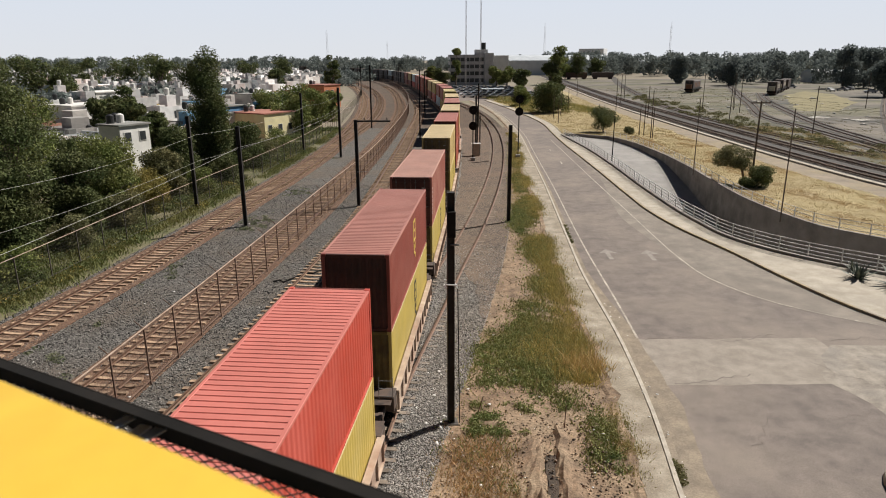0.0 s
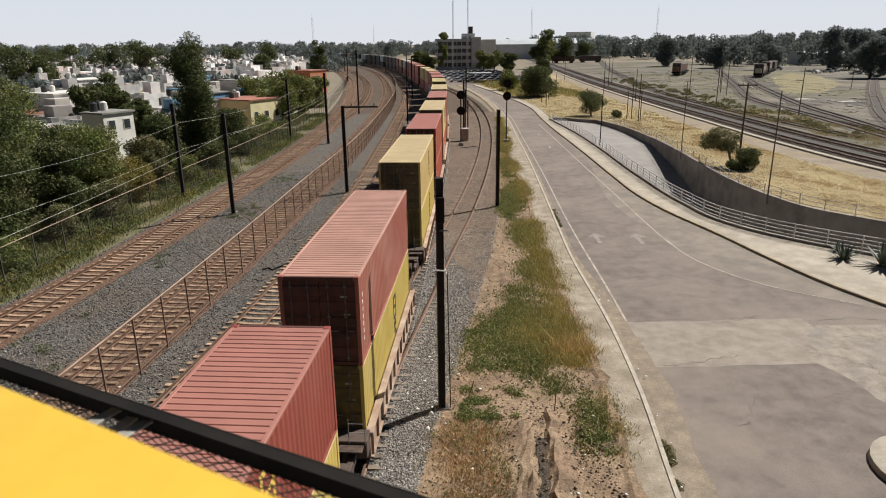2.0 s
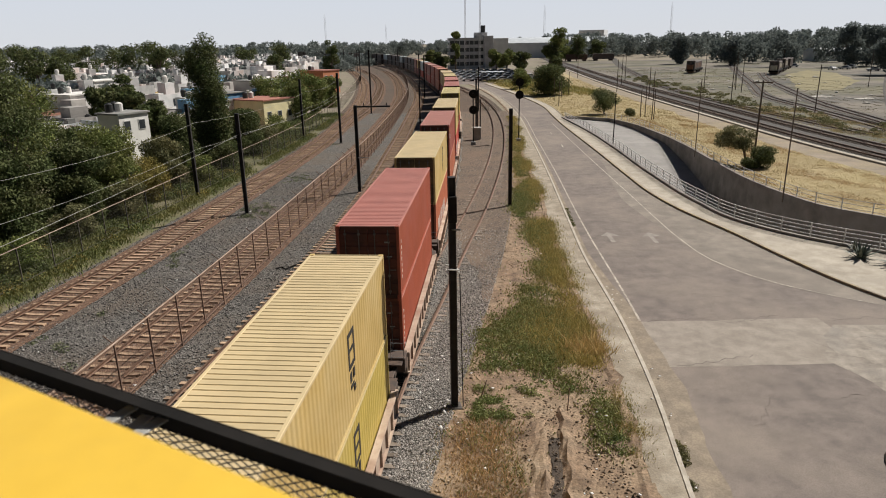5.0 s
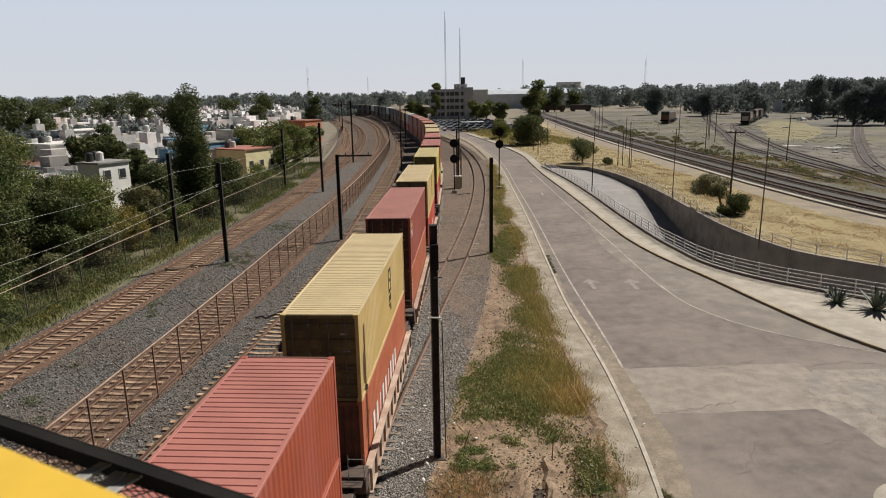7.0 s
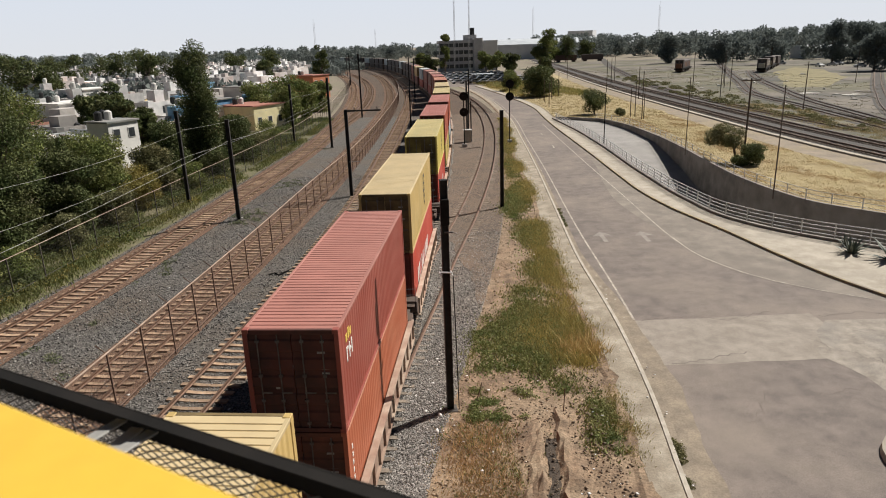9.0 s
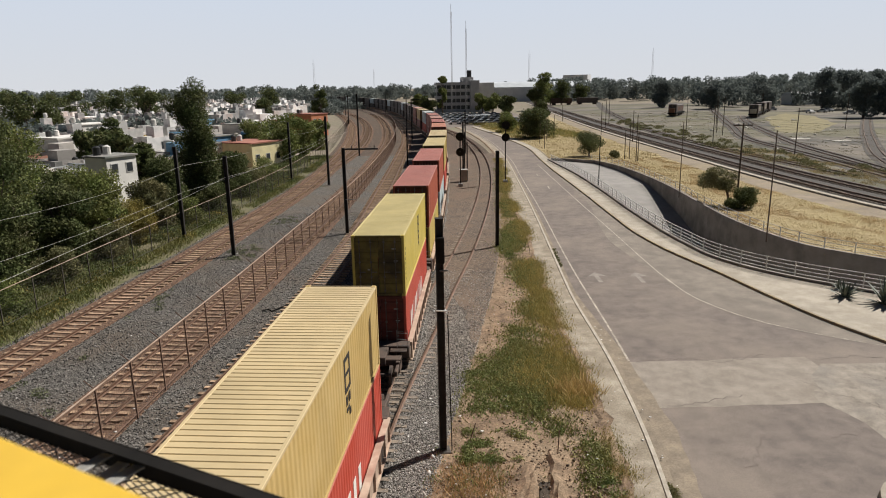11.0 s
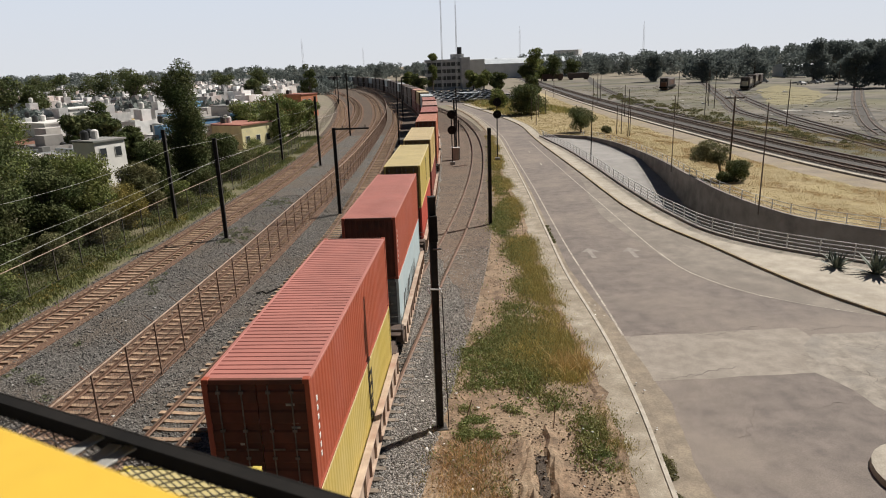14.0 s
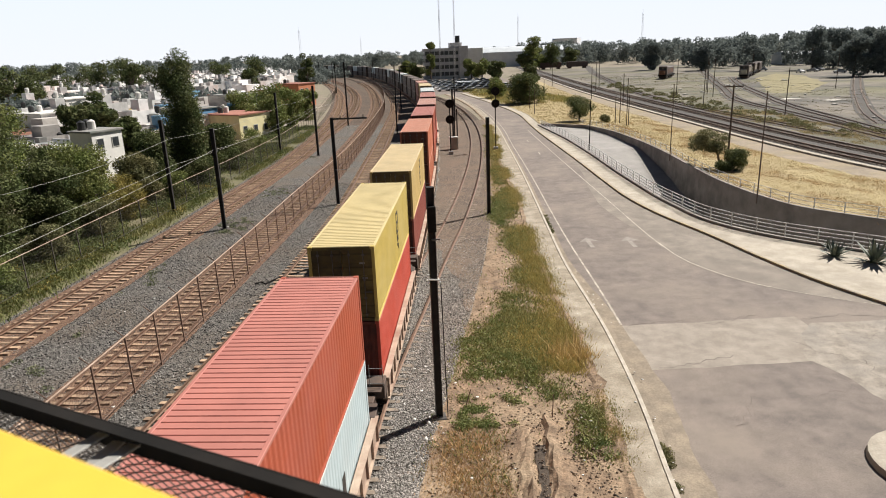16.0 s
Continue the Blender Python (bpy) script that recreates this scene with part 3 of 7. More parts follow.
def cached(key, make, material):
    if key not in CACHE:
        bm = make()
        bm.normal_update()
        me = bpy.data.meshes.new(key)
        bm.to_mesh(me)
        bm.free()
        me.materials.append(material)
        CACHE[key] = me
    return CACHE[key]


def put(name, me, parent, material=None, m=None, label=""):
    o = new(name, me)
    o.parent = parent
    if m is not None:
        o.matrix_basis = m
    if material:
        o.material_slots[0].link = "OBJECT"
        o.material_slots[0].material = material
    if label:
        o["label"] = label
    return o


def strip_mesh(profile, a, b, axis):
    """A profile of (along, depth) points drawn out between a and b; axis 'side' stands up, 'roof' lies across."""
    bm = bmesh.new()
    rows = []
    for u, d in profile:
        if axis == "side":
            rows.append((bm.verts.new((d, u, a)), bm.verts.new((d, u, b))))
        elif axis == "end":
            rows.append((bm.verts.new((u, d, a)), bm.verts.new((u, d, b))))
        else:
            rows.append((bm.verts.new((a, u, d)), bm.verts.new((b, u, d))))
    for p, q in zip(rows, rows[1:]):
        bm.faces.new((p[0], q[0], q[1], p[1]))
    return bm


def side_make():
    prof, y = [], -CL / 2 + 0.16
    prof.append((y, 0.0))
    while y < CL / 2 - 0.40:
        prof += [(y + 0.072, 0.0), (y + 0.14, -0.018), (y + 0.21, -0.018), (y + 0.278, 0.0)]
        y += 0.278
    prof.append((CL / 2 - 0.16, 0.0))
    return strip_mesh(prof, 0.14, CH - 0.06, "side")


def roof_make():
    prof, y = [(-CL / 2 + 0.12, 0.0)], -CL / 2 + 0.3
    while y < CL / 2 - 0.35:
        prof += [(y, 0.0), (y + 0.016, -0.02), (y + 0.042, -0.02), (y + 0.058, 0.0)]
        y += 0.225
    prof.append((CL / 2 - 0.12, 0.0))
    return strip_mesh(prof, -CW / 2 + 0.06, CW / 2 - 0.06, "roof")


def far_end_make():
    prof, x = [(-CW / 2 + 0.1, 0.0)], -CW / 2 + 0.15
    while x < CW / 2 - 0.35:
        prof += [(x + 0.08, 0.0), (x + 0.13, -0.04), (x + 0.21, -0.04), (x + 0.26, 0.0)]
        x += 0.26
    prof.append((CW / 2 - 0.1, 0.0))
    return strip_mesh(prof, 0.12, CH - 0.1, "end")


def door_make():
    w = CW / 2 - 0.11
    prof = [(0.14, 0.0)]
    for k in range(5):
        z = 0.28 + k * 0.5
        prof += [(z, 0.0), (z + 0.05, -0.03), (z + 0.3, -0.03), (z + 0.35, 0.0)]
    prof.append((CH - 0.12, 0.0))
    bm = bmesh.new()
    rows = [(bm.verts.new((0, d, z)), bm.verts.new((w, d, z))) for z, d in prof]
    for p, q in zip(rows, rows[1:]):
        bm.faces.new((p[0], p[1], q[1], q[0]))
    return bm


def bar_make():
    bm = tubed((0, 0, 0.16), (0, 0, CH - 0.14), 0.018, sides=6)
    for z in (0.25, 0.9, 1.6, 2.55):
        box(bm, -0.05, 0.05, -0.02, 0.03, z, z + 0.07)
    box(bm, -0.02, 0.26, -0.035, -0.015, 1.15, 1.19)
    return bm


def frame_make():
    return boxed(-0.06, 0.06, -0.08, 0.08, 0.1, CH - 0.1, bevel=0.01)


def longs_make():
    return boxed(-0.045, 0.045, -CL / 2 + 0.17, CL / 2 - 0.17, -0.04, 0.04, bevel=0.01)


def cross_make():
    return boxed(-CW / 2 + 0.17, CW / 2 - 0.17, -0.055, 0.055, -0.06, 0.06, bevel=0.01)


def casting_make():
    return boxed(-0.081, 0.081, -0.089, 0.089, -0.059, 0.059, bevel=0.012)


ROOF_PAINT, SHADED_END_PAINT = {}, {}


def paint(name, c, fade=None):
    """Body paint, a roof paint paled for sky sheen and fading, and a grimy end paint darkened for shade."""
    k = 0.9 if c[0] > 0.5 else 0.80
    f = tuple(v * k for v in (fade or c))
    b = tuple(v * k for v in c)
    m = mat(name, b, tuple(v * 0.85 for v in b), 0.9, 8, rough=0.5, stain=f, stain_scale=0.35, stain_amount=0.55, vary=0.07, bump=0.08, bump_scale=6)
    # roof colour paled to paint in grazing sky sheen, besides fading and dust
    r = tuple(v * 0.80 + d * 0.20 for v, d in zip(fade or c, (0.42, 0.33, 0.27)))
    if c[1] < 0.2:
        r = tuple(v * 0.97 for v in r)
    ROOF_PAINT[m.name] = mat("sheen_faded_roof_" + name, r, tuple(v * 0.85 for v in r), 0.8, 9, rough=0.55, stain=tuple(v * 0.72 for v in r), stain_scale=0.6, stain_amount=0.5, vary=0.08, bump=0.08, bump_scale=6)
    # both ends: shade put into the colour as darkening, with some brown grime
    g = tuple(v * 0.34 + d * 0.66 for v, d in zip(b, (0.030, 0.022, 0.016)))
    SHADED_END_PAINT[m.name] = mat("shaded_grimy_" + name, g, tuple(v * 0.6 for v in g), 1.4, 9, rough=0.75, stain=(0.03, 0.022, 0.017), stain_scale=0.8, stain_amount=0.7, vary=0.1, bump=0.1, bump_scale=8)
    return m


PAINTS = {
    "red": (paint("bright_red_paint", (0.54, 0.07, 0.042), (0.62, 0.14, 0.11)), "bright red"),
    "maroon": (paint("brown_red_paint", (0.32, 0.07, 0.05), (0.39, 0.13, 0.10)), "brownish red"),
    "pink": (paint("faded_red_paint", (0.40, 0.12, 0.085), (0.52, 0.26, 0.20)), "sun-faded red"),
    "brick": (paint("brick_red_paint", (0.45, 0.095, 0.045), (0.46, 0.135, 0.105)), "brick red"),
    "rose": (paint("rose_red_paint", (0.37, 0.085, 0.06), (0.44, 0.15, 0.115)), "rose red"),
    "orange": (paint("orange_red_paint", (0.52, 0.15, 0.075), (0.56, 0.21, 0.12)), "orange red"),
    "yellow": (paint("yellow_paint", (0.60, 0.45, 0.11), (0.62, 0.50, 0.22)), "dull yellow"),
    "tan": (paint("pale_yellow_paint", (0.60, 0.42, 0.155), (0.64, 0.50, 0.26)), "pale yellow"),
    "lemon": (paint("lemon_yellow_paint", (0.64, 0.50, 0.10), (0.66, 0.55, 0.22)), "lemon yellow"),
    # this brown carries the shade on the sides of the far train
    "dark": (paint("shaded_brown_paint", (0.07, 0.05, 0.042), (0.12, 0.09, 0.075)), "shade-darkened brown"),
    "ice": (paint("pale_blue_grey_paint", (0.55, 0.66, 0.69), (0.62, 0.68, 0.68)), "pale blue-grey"),
}
INK = {
    "black": mat("black_lettering", (0.03, 0.028, 0.026), rough=0.6),
    "yellow": mat("yellow_lettering", (0.70, 0.50, 0.10), rough=0.6),
    "dull": mat("worn_white_marking", (0.42, 0.40, 0.37), (0.25, 0.23, 0.21), 9.0, rough=0.7),
    "white": mat("white_lettering", (0.75, 0.74, 0.70), rough=0.6),
}
CASTM = mat("steel_casting", (0.12, 0.10, 0.09), (0.20, 0.13, 0.10), 6.0, rough=0.7)
BARM = mat("galvanised_bar", (0.20, 0.18, 0.165), (0.10, 0.088, 0.078), 5.0, rough=0.6, metal=0.4)


def bar_mesh(w, h, across=False):
    """A thin painted bar, w long and h high, flat on a side or, across, on an end."""
    if across:
        return cached("bar_across_%d_%d" % (w * 1000, h * 1000), lambda: boxed(-w / 2, w / 2, -0.004, 0.004, -h / 2, h / 2), INK["dull"])
    return cached("bar_%d_%d" % (w * 1000, h * 1000), lambda: boxed(-0.004, 0.004, -w / 2, w / 2, -h / 2, h / 2), INK["dull"])


# x, z, width, height and ink of the worn registration marks on the two door leaves
DOOR_MARKS = {
    -1: ((0.50, 2.02, 0.22, 0.10, "dull"), (0.66, 1.30, 0.10, 0.12, "dull")),
    1: ((0.42, 2.42, 0.30, 0.07, "dull"), (0.80, 2.42, 0.22, 0.07, "dull"), (0.72, 2.26, 0.20, 0.06, "dull"), (0.80, 1.95, 0.16, 0.05, "dull"),
        (0.80, 1.82, 0.16, 0.05, "dull"), (0.80, 1.69, 0.20, 0.05, "dull"), (0.80, 1.56, 0.20, 0.05, "dull")),
}


def marks_of(kind):
    """Centre along the side, height, length and height of each painted bar."""
    if kind == "tall":        # upright emblem near the middle of the side
        return [(0.82, 1.95, 0.13, 1.0), (1.40, 1.95, 0.13, 1.0), (1.11, 2.38, 0.45, 0.13), (1.11, 1.95, 0.45, 0.10), (1.11, 1.50, 0.45, 0.13),
                (0.92, 1.20, 0.20, 0.28), (1.28, 1.20, 0.16, 0.28), (1.04, 0.92, 0.36, 0.12), (1.30, 0.75, 0.14, 0.20)]
    if kind == "word":        # long word along the side
        return [(-3.9 + k * 0.74, 1.05, 0.14 if k in (2, 5) else 0.34, 0.85) for k in range(9)]
    if kind == "small":       # emblem at the near upper corner
        return [(-5.25, 2.3, 0.2, 0.2), (-5.0, 2.35, 0.16, 0.3), (-4.78, 2.3, 0.18, 0.2)]
    if kind == "letters":     # short upright letters under the small emblem
        return [(-5.3, 1.85, 0.09, 0.42), (-5.17, 1.98, 0.12, 0.09), (-4.99, 1.85, 0.09, 0.42), (-4.86, 1.85, 0.12, 0.09), (-4.7, 1.85, 0.09, 0.42)]
    return [(-5.56, 0.72 + k * 0.24, 0.10, 0.13) for k in range(7)]   # registration marks


def container(colour, marks=(), doors=True, near=True):
    m, words = PAINTS[colour]
    c = empty("shipping_container", label=words + " corrugated steel shipping container on the train", category="shipping container", group="containers of the train")
    side = cached("side_panel", side_make, m)
    put("side_panel", side, c, m, pose(CW / 2 - 0.02, 0, 0))
    put("side_panel", side, c, m, pose(-CW / 2 + 0.02, 0, 0, 0, 0, 180))
    put("roof_panel", cached("roof_panel", roof_make, m), c, ROOF_PAINT[m.name], pose(0, 0, CH - 0.012))
    end = cached("end_panel", far_end_make, m)
    put("end_panel", end, c, SHADED_END_PAINT[m.name], pose(0, CL / 2 - 0.06, 0, 0, 0, 180))
    for s in (-1, 1):
        put("top_rail", cached("long_rail", longs_make, m), c, ROOF_PAINT[m.name], pose(s * (CW / 2 - 0.045), 0, CH - 0.045))
        put("bottom_rail", cached("long_rail", longs_make, m), c, m, pose(s * (CW / 2 - 0.045), 0, 0.045))
        if near:
            for z, nm in ((0.08, "end_sill"), (CH - 0.065, "end_header")):
                put(nm, cached("cross_rail", cross_make, m), c, SHADED_END_PAINT[m.name], pose(0, s * (CL / 2 - 0.06), z))
            for t in (-1, 1):
                put("corner_post", cached("corner_post", frame_make, m), c, m, pose(s * (CW / 2 - 0.06), t * (CL / 2 - 0.08), 0))
                for z in (0.059, CH - 0.055):
                    put("corner_casting", cached("corner_casting", casting_make, CASTM), c, m, pose(s * (CW / 2 - 0.081), t * (CL / 2 - 0.089), z))
    if doors and near:
        for s in (-1, 1):
            d = put("door", cached("door", door_make, m), c, SHADED_END_PAINT[m.name], pose(-CW / 2 + 0.1 if s < 0 else 0.01, -CL / 2 + 0.05, 0))
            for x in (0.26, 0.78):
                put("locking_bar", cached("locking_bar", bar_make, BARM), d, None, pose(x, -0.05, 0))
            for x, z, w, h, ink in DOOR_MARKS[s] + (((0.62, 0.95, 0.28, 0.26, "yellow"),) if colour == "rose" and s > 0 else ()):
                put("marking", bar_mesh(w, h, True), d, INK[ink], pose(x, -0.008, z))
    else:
        put("end_panel", end, c, SHADED_END_PAINT[m.name], pose(0, -CL / 2 + 0.06, 0))
    for kind, ink in marks:
        for y, z, w, h in marks_of(kind):
            put("lettering", bar_mesh(w, h), c, INK[ink], pose(CW / 2 - 0.014, y, z))
    return c


SILL = mat("faded_sill_paint", (0.47, 0.365, 0.28), (0.31, 0.225, 0.17), 1.5, 8, stain=(0.25, 0.13, 0.09), stain_scale=0.8, stain_amount=0.7, rough=0.8, vary=0.12)
BOGIE = mat("dark_bogie", (0.06, 0.045, 0.038), (0.11, 0.07, 0.05), 3.0, rough=0.8)


def well_make_sill():
    bm = boxed(-0.05, 0.05, -6.35, 6.35, 0.05, 0.85, bevel=0.01)
    box(bm, -0.10, 0.14, -6.35, 6.35, 0.85, 0.93, bevel=0.01)
    box(bm, -0.12, 0.14, -6.35, 6.35, 0.0, 0.06)
    for k in range(13):
        y = -6.2 + k * 1.03
        box(bm, 0.05, 0.13, y, y + 0.03, 0.06, 0.85)
    return bm


def well_make_floor():
    return boxed(-1.3, 1.3, -0.15, 0.15, 0.08, 0.2)


def well_make_end():
    bm = boxed(-1.38, 1.38, -0.35, 0.35, 0.35, 0.95, bevel=0.02)
    box(bm, -0.45, 0.45, 0.3, 1.6, 0.55, 0.9, bevel=0.02)
    box(bm, -1.3, -0.55, 0.3, 0.75, 0.80, 0.85)
    box(bm, 0.55, 1.3, 0.3, 0.75, 0.80, 0.85)
    return bm


def bogie_make():
    bm = bmesh.new()
    for s in (-1, 1):
        box(bm, s * 1.0 - 0.07, s * 1.0 + 0.07, -1.2, 1.2, 0.35, 0.6, bevel=0.03)
        box(bm, s * 1.0 - 0.1, s * 1.0 + 0.1, -0.4, 0.4, 0.15, 0.7, bevel=0.03)
    box(bm, -1.1, 1.1, -0.25, 0.25, 0.45, 0.75, bevel=0.03)
    return bm


def wheel_make():
    bm = tubed((-0.82, 0, 0), (-0.70, 0, 0), 0.42, sides=20)
    tube(bm, (0.70, 0, 0), (0.82, 0, 0), 0.42, sides=20)
    tube(bm, (-0.95, 0, 0), (0.95, 0, 0), 0.08, sides=8)
    return bm


def grab_make():
    bm = bmesh.new()
    for z in (1.0, 1.3, 1.6):
        tube(bm, (-0.25, 0, z), (0.25, 0, z), 0.012, sides=5)
    for x in (-0.25, 0.25):
        tube(bm, (x, 0, 0.9), (x, 0, 1.75), 0.014, sides=5)
    return bm


def well_car(pitch, coupled, near=True):
    w = empty("well_car", label="low well wagon with faded reddish side sills under two stacked containers", category="railway wagon", group="wagons of the train")
    put("side_sill", cached("side_sill", well_make_sill, SILL), w, None, pose(1.34, 0, 0))
    put("side_sill", cached("side_sill", well_make_sill, SILL), w, None, pose(-1.34, 0, 0, 0, 0, 180))
    if not near:
        put("bogie", cached("bogie", bogie_make, BOGIE), w, None, pose(0, pitch / 2, -0.25))
        return w
    for k in range(7):
        put("floor_beam", cached("floor_beam", well_make_floor, BOGIE), w, None, pose(0, -6.1 + k * 2.0, 0))
    for s in (-1, 1):
        put("end_platform", cached("end_platform", well_make_end, BOGIE), w, None, pose(0, s * 6.55, 0, 0, 0, 0 if s > 0 else 180))
    put("grab_ladder", cached("grab_ladder", grab_make, GREYSTEEL), w, None, pose(1.1, -6.95, 0))
    ends = [pitch / 2] if not coupled else [pitch / 2, -pitch / 2]
    for y in ends:
        b = put("bogie", cached("bogie", bogie_make, BOGIE), w, None, pose(0, y, 0))
        for d in (-0.85, 0.85):
            put("wheelset", cached("wheelset", wheel_make, BOGIE), b, None, pose(0, d, 0.28))
    return w


# upper colour, upper marks, lower colour, lower marks, near end of the wagon's load at the start
LOADS = [
    ("red", (), "yellow", (("tall", "black"),), 6.66),
    ("maroon", (("tall", "yellow"),), "yellow", (("tall", "black"),), 22.32),
    ("pink", (("code", "white"),), "yellow", (("tall", "black"),), 38.0),
    ("tan", (("tall", "black"),), "yellow", (("tall", "black"),), 57.56),
    ("brick", (("code", "white"),), "brick", (("code", "white"),), 73.15),
    ("tan", (("tall", "black"),), "orange", (("word", "white"),), 88.6),
    ("rose", (("small", "yellow"), ("letters", "white")), "orange", (("code", "white"),), 104.6),
    ("tan", (("tall", "black"),), "red", (("word", "white"),), 119.9),
    ("lemon", (("tall", "black"), ("code", "black")), "red", (("word", "white"),), 139.84),
    ("brick", (("code", "white"),), "yellow", (("tall", "black"),), 155.25),
    ("brick", (("code", "white"),), "ice", (("word", "black"),), 170.9),
    ("yellow", (("tall", "black"),), "red", (), 186.3),
    ("tan", (("tall", "black"),), "maroon", (), 201.8),
    ("orange", (), "orange", (), 221.6), ("brick", (), "brick", (), 237.1), ("pink", (), "red", (), 252.6), ("rose", (), "maroon", (), 268.1), ("ice", (), "red", (), 283.6),
]
# far loads are coloured dark to stand for their shaded sides
FAR_UPPER = ["tan", "pink"]
for k in range(25):
    LOADS.append((FAR_UPPER[k] if k < 2 else "ice" if k % 4 == 1 else "dark", (), "maroon" if k < 2 else "dark", (), 303.4 + (k // 5) * 81.8 + (k % 5) * 15.5))

# stations of the main track by length from y = 0
PATH_S, PATH_XY = [], []


def lay_path():
    s, y = 0.0, 0.0
    prev = TRAIN(0.0)
    while y > -120:
        y -= 0.5
        x = TRAIN(y)
        s -= math.hypot(x - prev, 0.5)
        prev = x
    prev = TRAIN(y)
    while y < 760:
        PATH_S.append(s)
        PATH_XY.append((prev, y))
        y += 0.5
        x = TRAIN(y)
        s += math.hypot(x - prev, 0.5)
        prev = x


lay_path()


def on_path(s):
    x = float(np.interp(s, PATH_S, [p[0] for p in PATH_XY]))
    y = float(np.interp(s, PATH_S, [p[1] for p in PATH_XY]))
    return x, y


def car_pose(s, z):
    """The pose of a stiff body 12 m long that is centred at length s."""
    xa, ya = on_path(s - 5.5)
    xb, yb = on_path(s + 5.5)
    return pose((xa + xb) / 2, (ya + yb) / 2, z, 0, 0, math.degrees(math.atan2(-(xb - xa), yb - ya)))


def travelled(t):
    return 9.6 * t + 0.0375 * t * t


MOVERS = []


def build_train():
    for k, (up, upm, low, lowm, s0) in enumerate(LOADS):
        last = k + 1 < len(LOADS) and LOADS[k + 1][4] - s0 > 18
        first = k > 0 and s0 - LOADS[k - 1][4] > 18
        w = well_car(15.5, first, k < 18)
        a = container(low, lowm, k % 2 == 0, k < 18)
        b = container(up, upm, k % 9 != 1, k < 18)
        for ob, z in ((w, 0.45), (a, 0.655), (b, 0.655 + CH + 0.005)):
            MOVERS.append((ob, s0 + CL / 2, z))


build_train()


# ---- road furniture ----
def flat(name, pts, z, material, label, category, kind="structure", thick=0.004):
    bm = bmesh.new()
    top = [bm.verts.new((x, y, z)) for x, y in pts]
    f = bm.faces.new(top)
    if f.calc_area() and f.normal.z < 0:
        f.normal_flip()
    bmesh.ops.triangulate(bm, faces=[f])
    return tagged(part(name, bm, material), label, category, kind=kind)


WALKWAY = mat("dirty_pavement", (0.385, 0.335, 0.265), (0.24, 0.20, 0.15), 1.3, 12, stain=(0.20, 0.165, 0.12), stain_scale=0.7, stain_amount=0.85, grain=0.2, grain_scale=12.0, bump=0.4, rough=0.95)
tagged(ribbon("pavement", STRIP_L, ROAD_L, -30, 215, 0.10, WALKWAY, 0.12, 2, 0.02), "narrow broken concrete pavement along the verge", "pavement", kind="structure")
SAND = mat("blown_sand", (0.285, 0.232, 0.17), (0.20, 0.163, 0.124), 1.6, 12, stain=(0.15, 0.12, 0.09), stain_scale=1.1, stain_amount=0.6, grain=0.2, grain_scale=14.0, rough=0.95)
tagged(ribbon("gutter", ROAD_L, lift(ROAD_L, 0.28), -30, 215, 0.03, SAND, 0.03, 1), "concrete gutter filled with blown sand", "gutter", kind="structure")
tagged(ribbon("kerb", KERB_R, lift(KERB_R, 0.17), 12, 215, 0.15, YELLOWLINE, 0.16, 1), "kerb with worn yellow paint", "kerb", kind="structure")
tagged(ribbon("pavement", lift(KERB_R, 0.17), lift(RAMP_L, -0.15), 22, 116, 0.14, CONCRETE, 0.15, 3), "pale concrete pavement beside the ramp railing", "pavement", kind="structure")
tagged(ribbon("pavement", lift(KERB_R, 0.17), lift(KERB_R, 1.5), 116, 215, 0.14, CONCRETE, 0.15, 2), "pale concrete pavement by the dry verge", "pavement", kind="structure")
PALE_ASPH = mat("pale_asphalt", (0.315, 0.272, 0.228), (0.225, 0.194, 0.163), 1.4, 13, grain=0.18, grain_scale=22.0, stain=(0.20, 0.168, 0.135), stain_scale=0.35, stain_amount=0.5, bump=0.3, bump_scale=30, rough=0.92)
APRON = curve([(30, 26), (22.2, 30.7), (18.8, 33.5), (16.4, 37.8), (15.8, 44), (15.3, 50), (15.2, 55), (15.6, 58.5), (16.5, 65), (17.3, 69.5), (18.0, 80), (18.6, 95)])
APRON_LINE = curve([(30.1, 26), (22.3, 30.7), (18.9, 33.5), (16.5, 37.8), (15.95, 43), (16.0, 48), (16.2, 54.3), (16.8, 74.4), (17.6, 98)])
tagged(ribbon("apron", APRON, lift(KERB_R, 0.0), 27, 94, 0.017, mat("apron_asphalt", (0.265, 0.228, 0.19), (0.175, 0.15, 0.126), 0.7, 13, stain=(0.155, 0.13, 0.11), stain_scale=0.3, stain_amount=0.6, grain=0.2, grain_scale=22.0, bump=0.3, bump_scale=30, rough=0.92), 0.0, 4), "paler asphalt apron by the kerb", "road", kind="structure")
tagged(ribbon("road_line", APRON_LINE, lift(APRON_LINE, 0.10), 29.5, 110, 0.022, LINE, 0.0, 1), "worn white edge line", "road marking", kind="structure")
EDGE = curve([(8.6, 20), (9.35, 29.5), (10.1, 45), (11.7, 69), (13.2, 95), (14.5, 116), (14.9, 135), (14.2, 172), (13, 195)])
tagged(ribbon("road_line", EDGE, lift(EDGE, 0.11), 29.5, 200, 0.018, LINE, 0.0, 1), "worn white edge line", "road marking", kind="structure")
for yy in (84, 96):
    cx = (ROAD_L(yy) + KERB_R(yy)) / 2
    flat("road_dash", [(cx - 0.07, yy), (cx + 0.07, yy), (cx + 0.25, yy + 2.2), (cx + 0.11, yy + 2.2)], 0.019, LINE, "worn white lane dash", "road marking")
FADED = mat("faded_road_paint", (0.30, 0.265, 0.235), (0.20, 0.175, 0.152), 2.5, 9, rough=0.9)
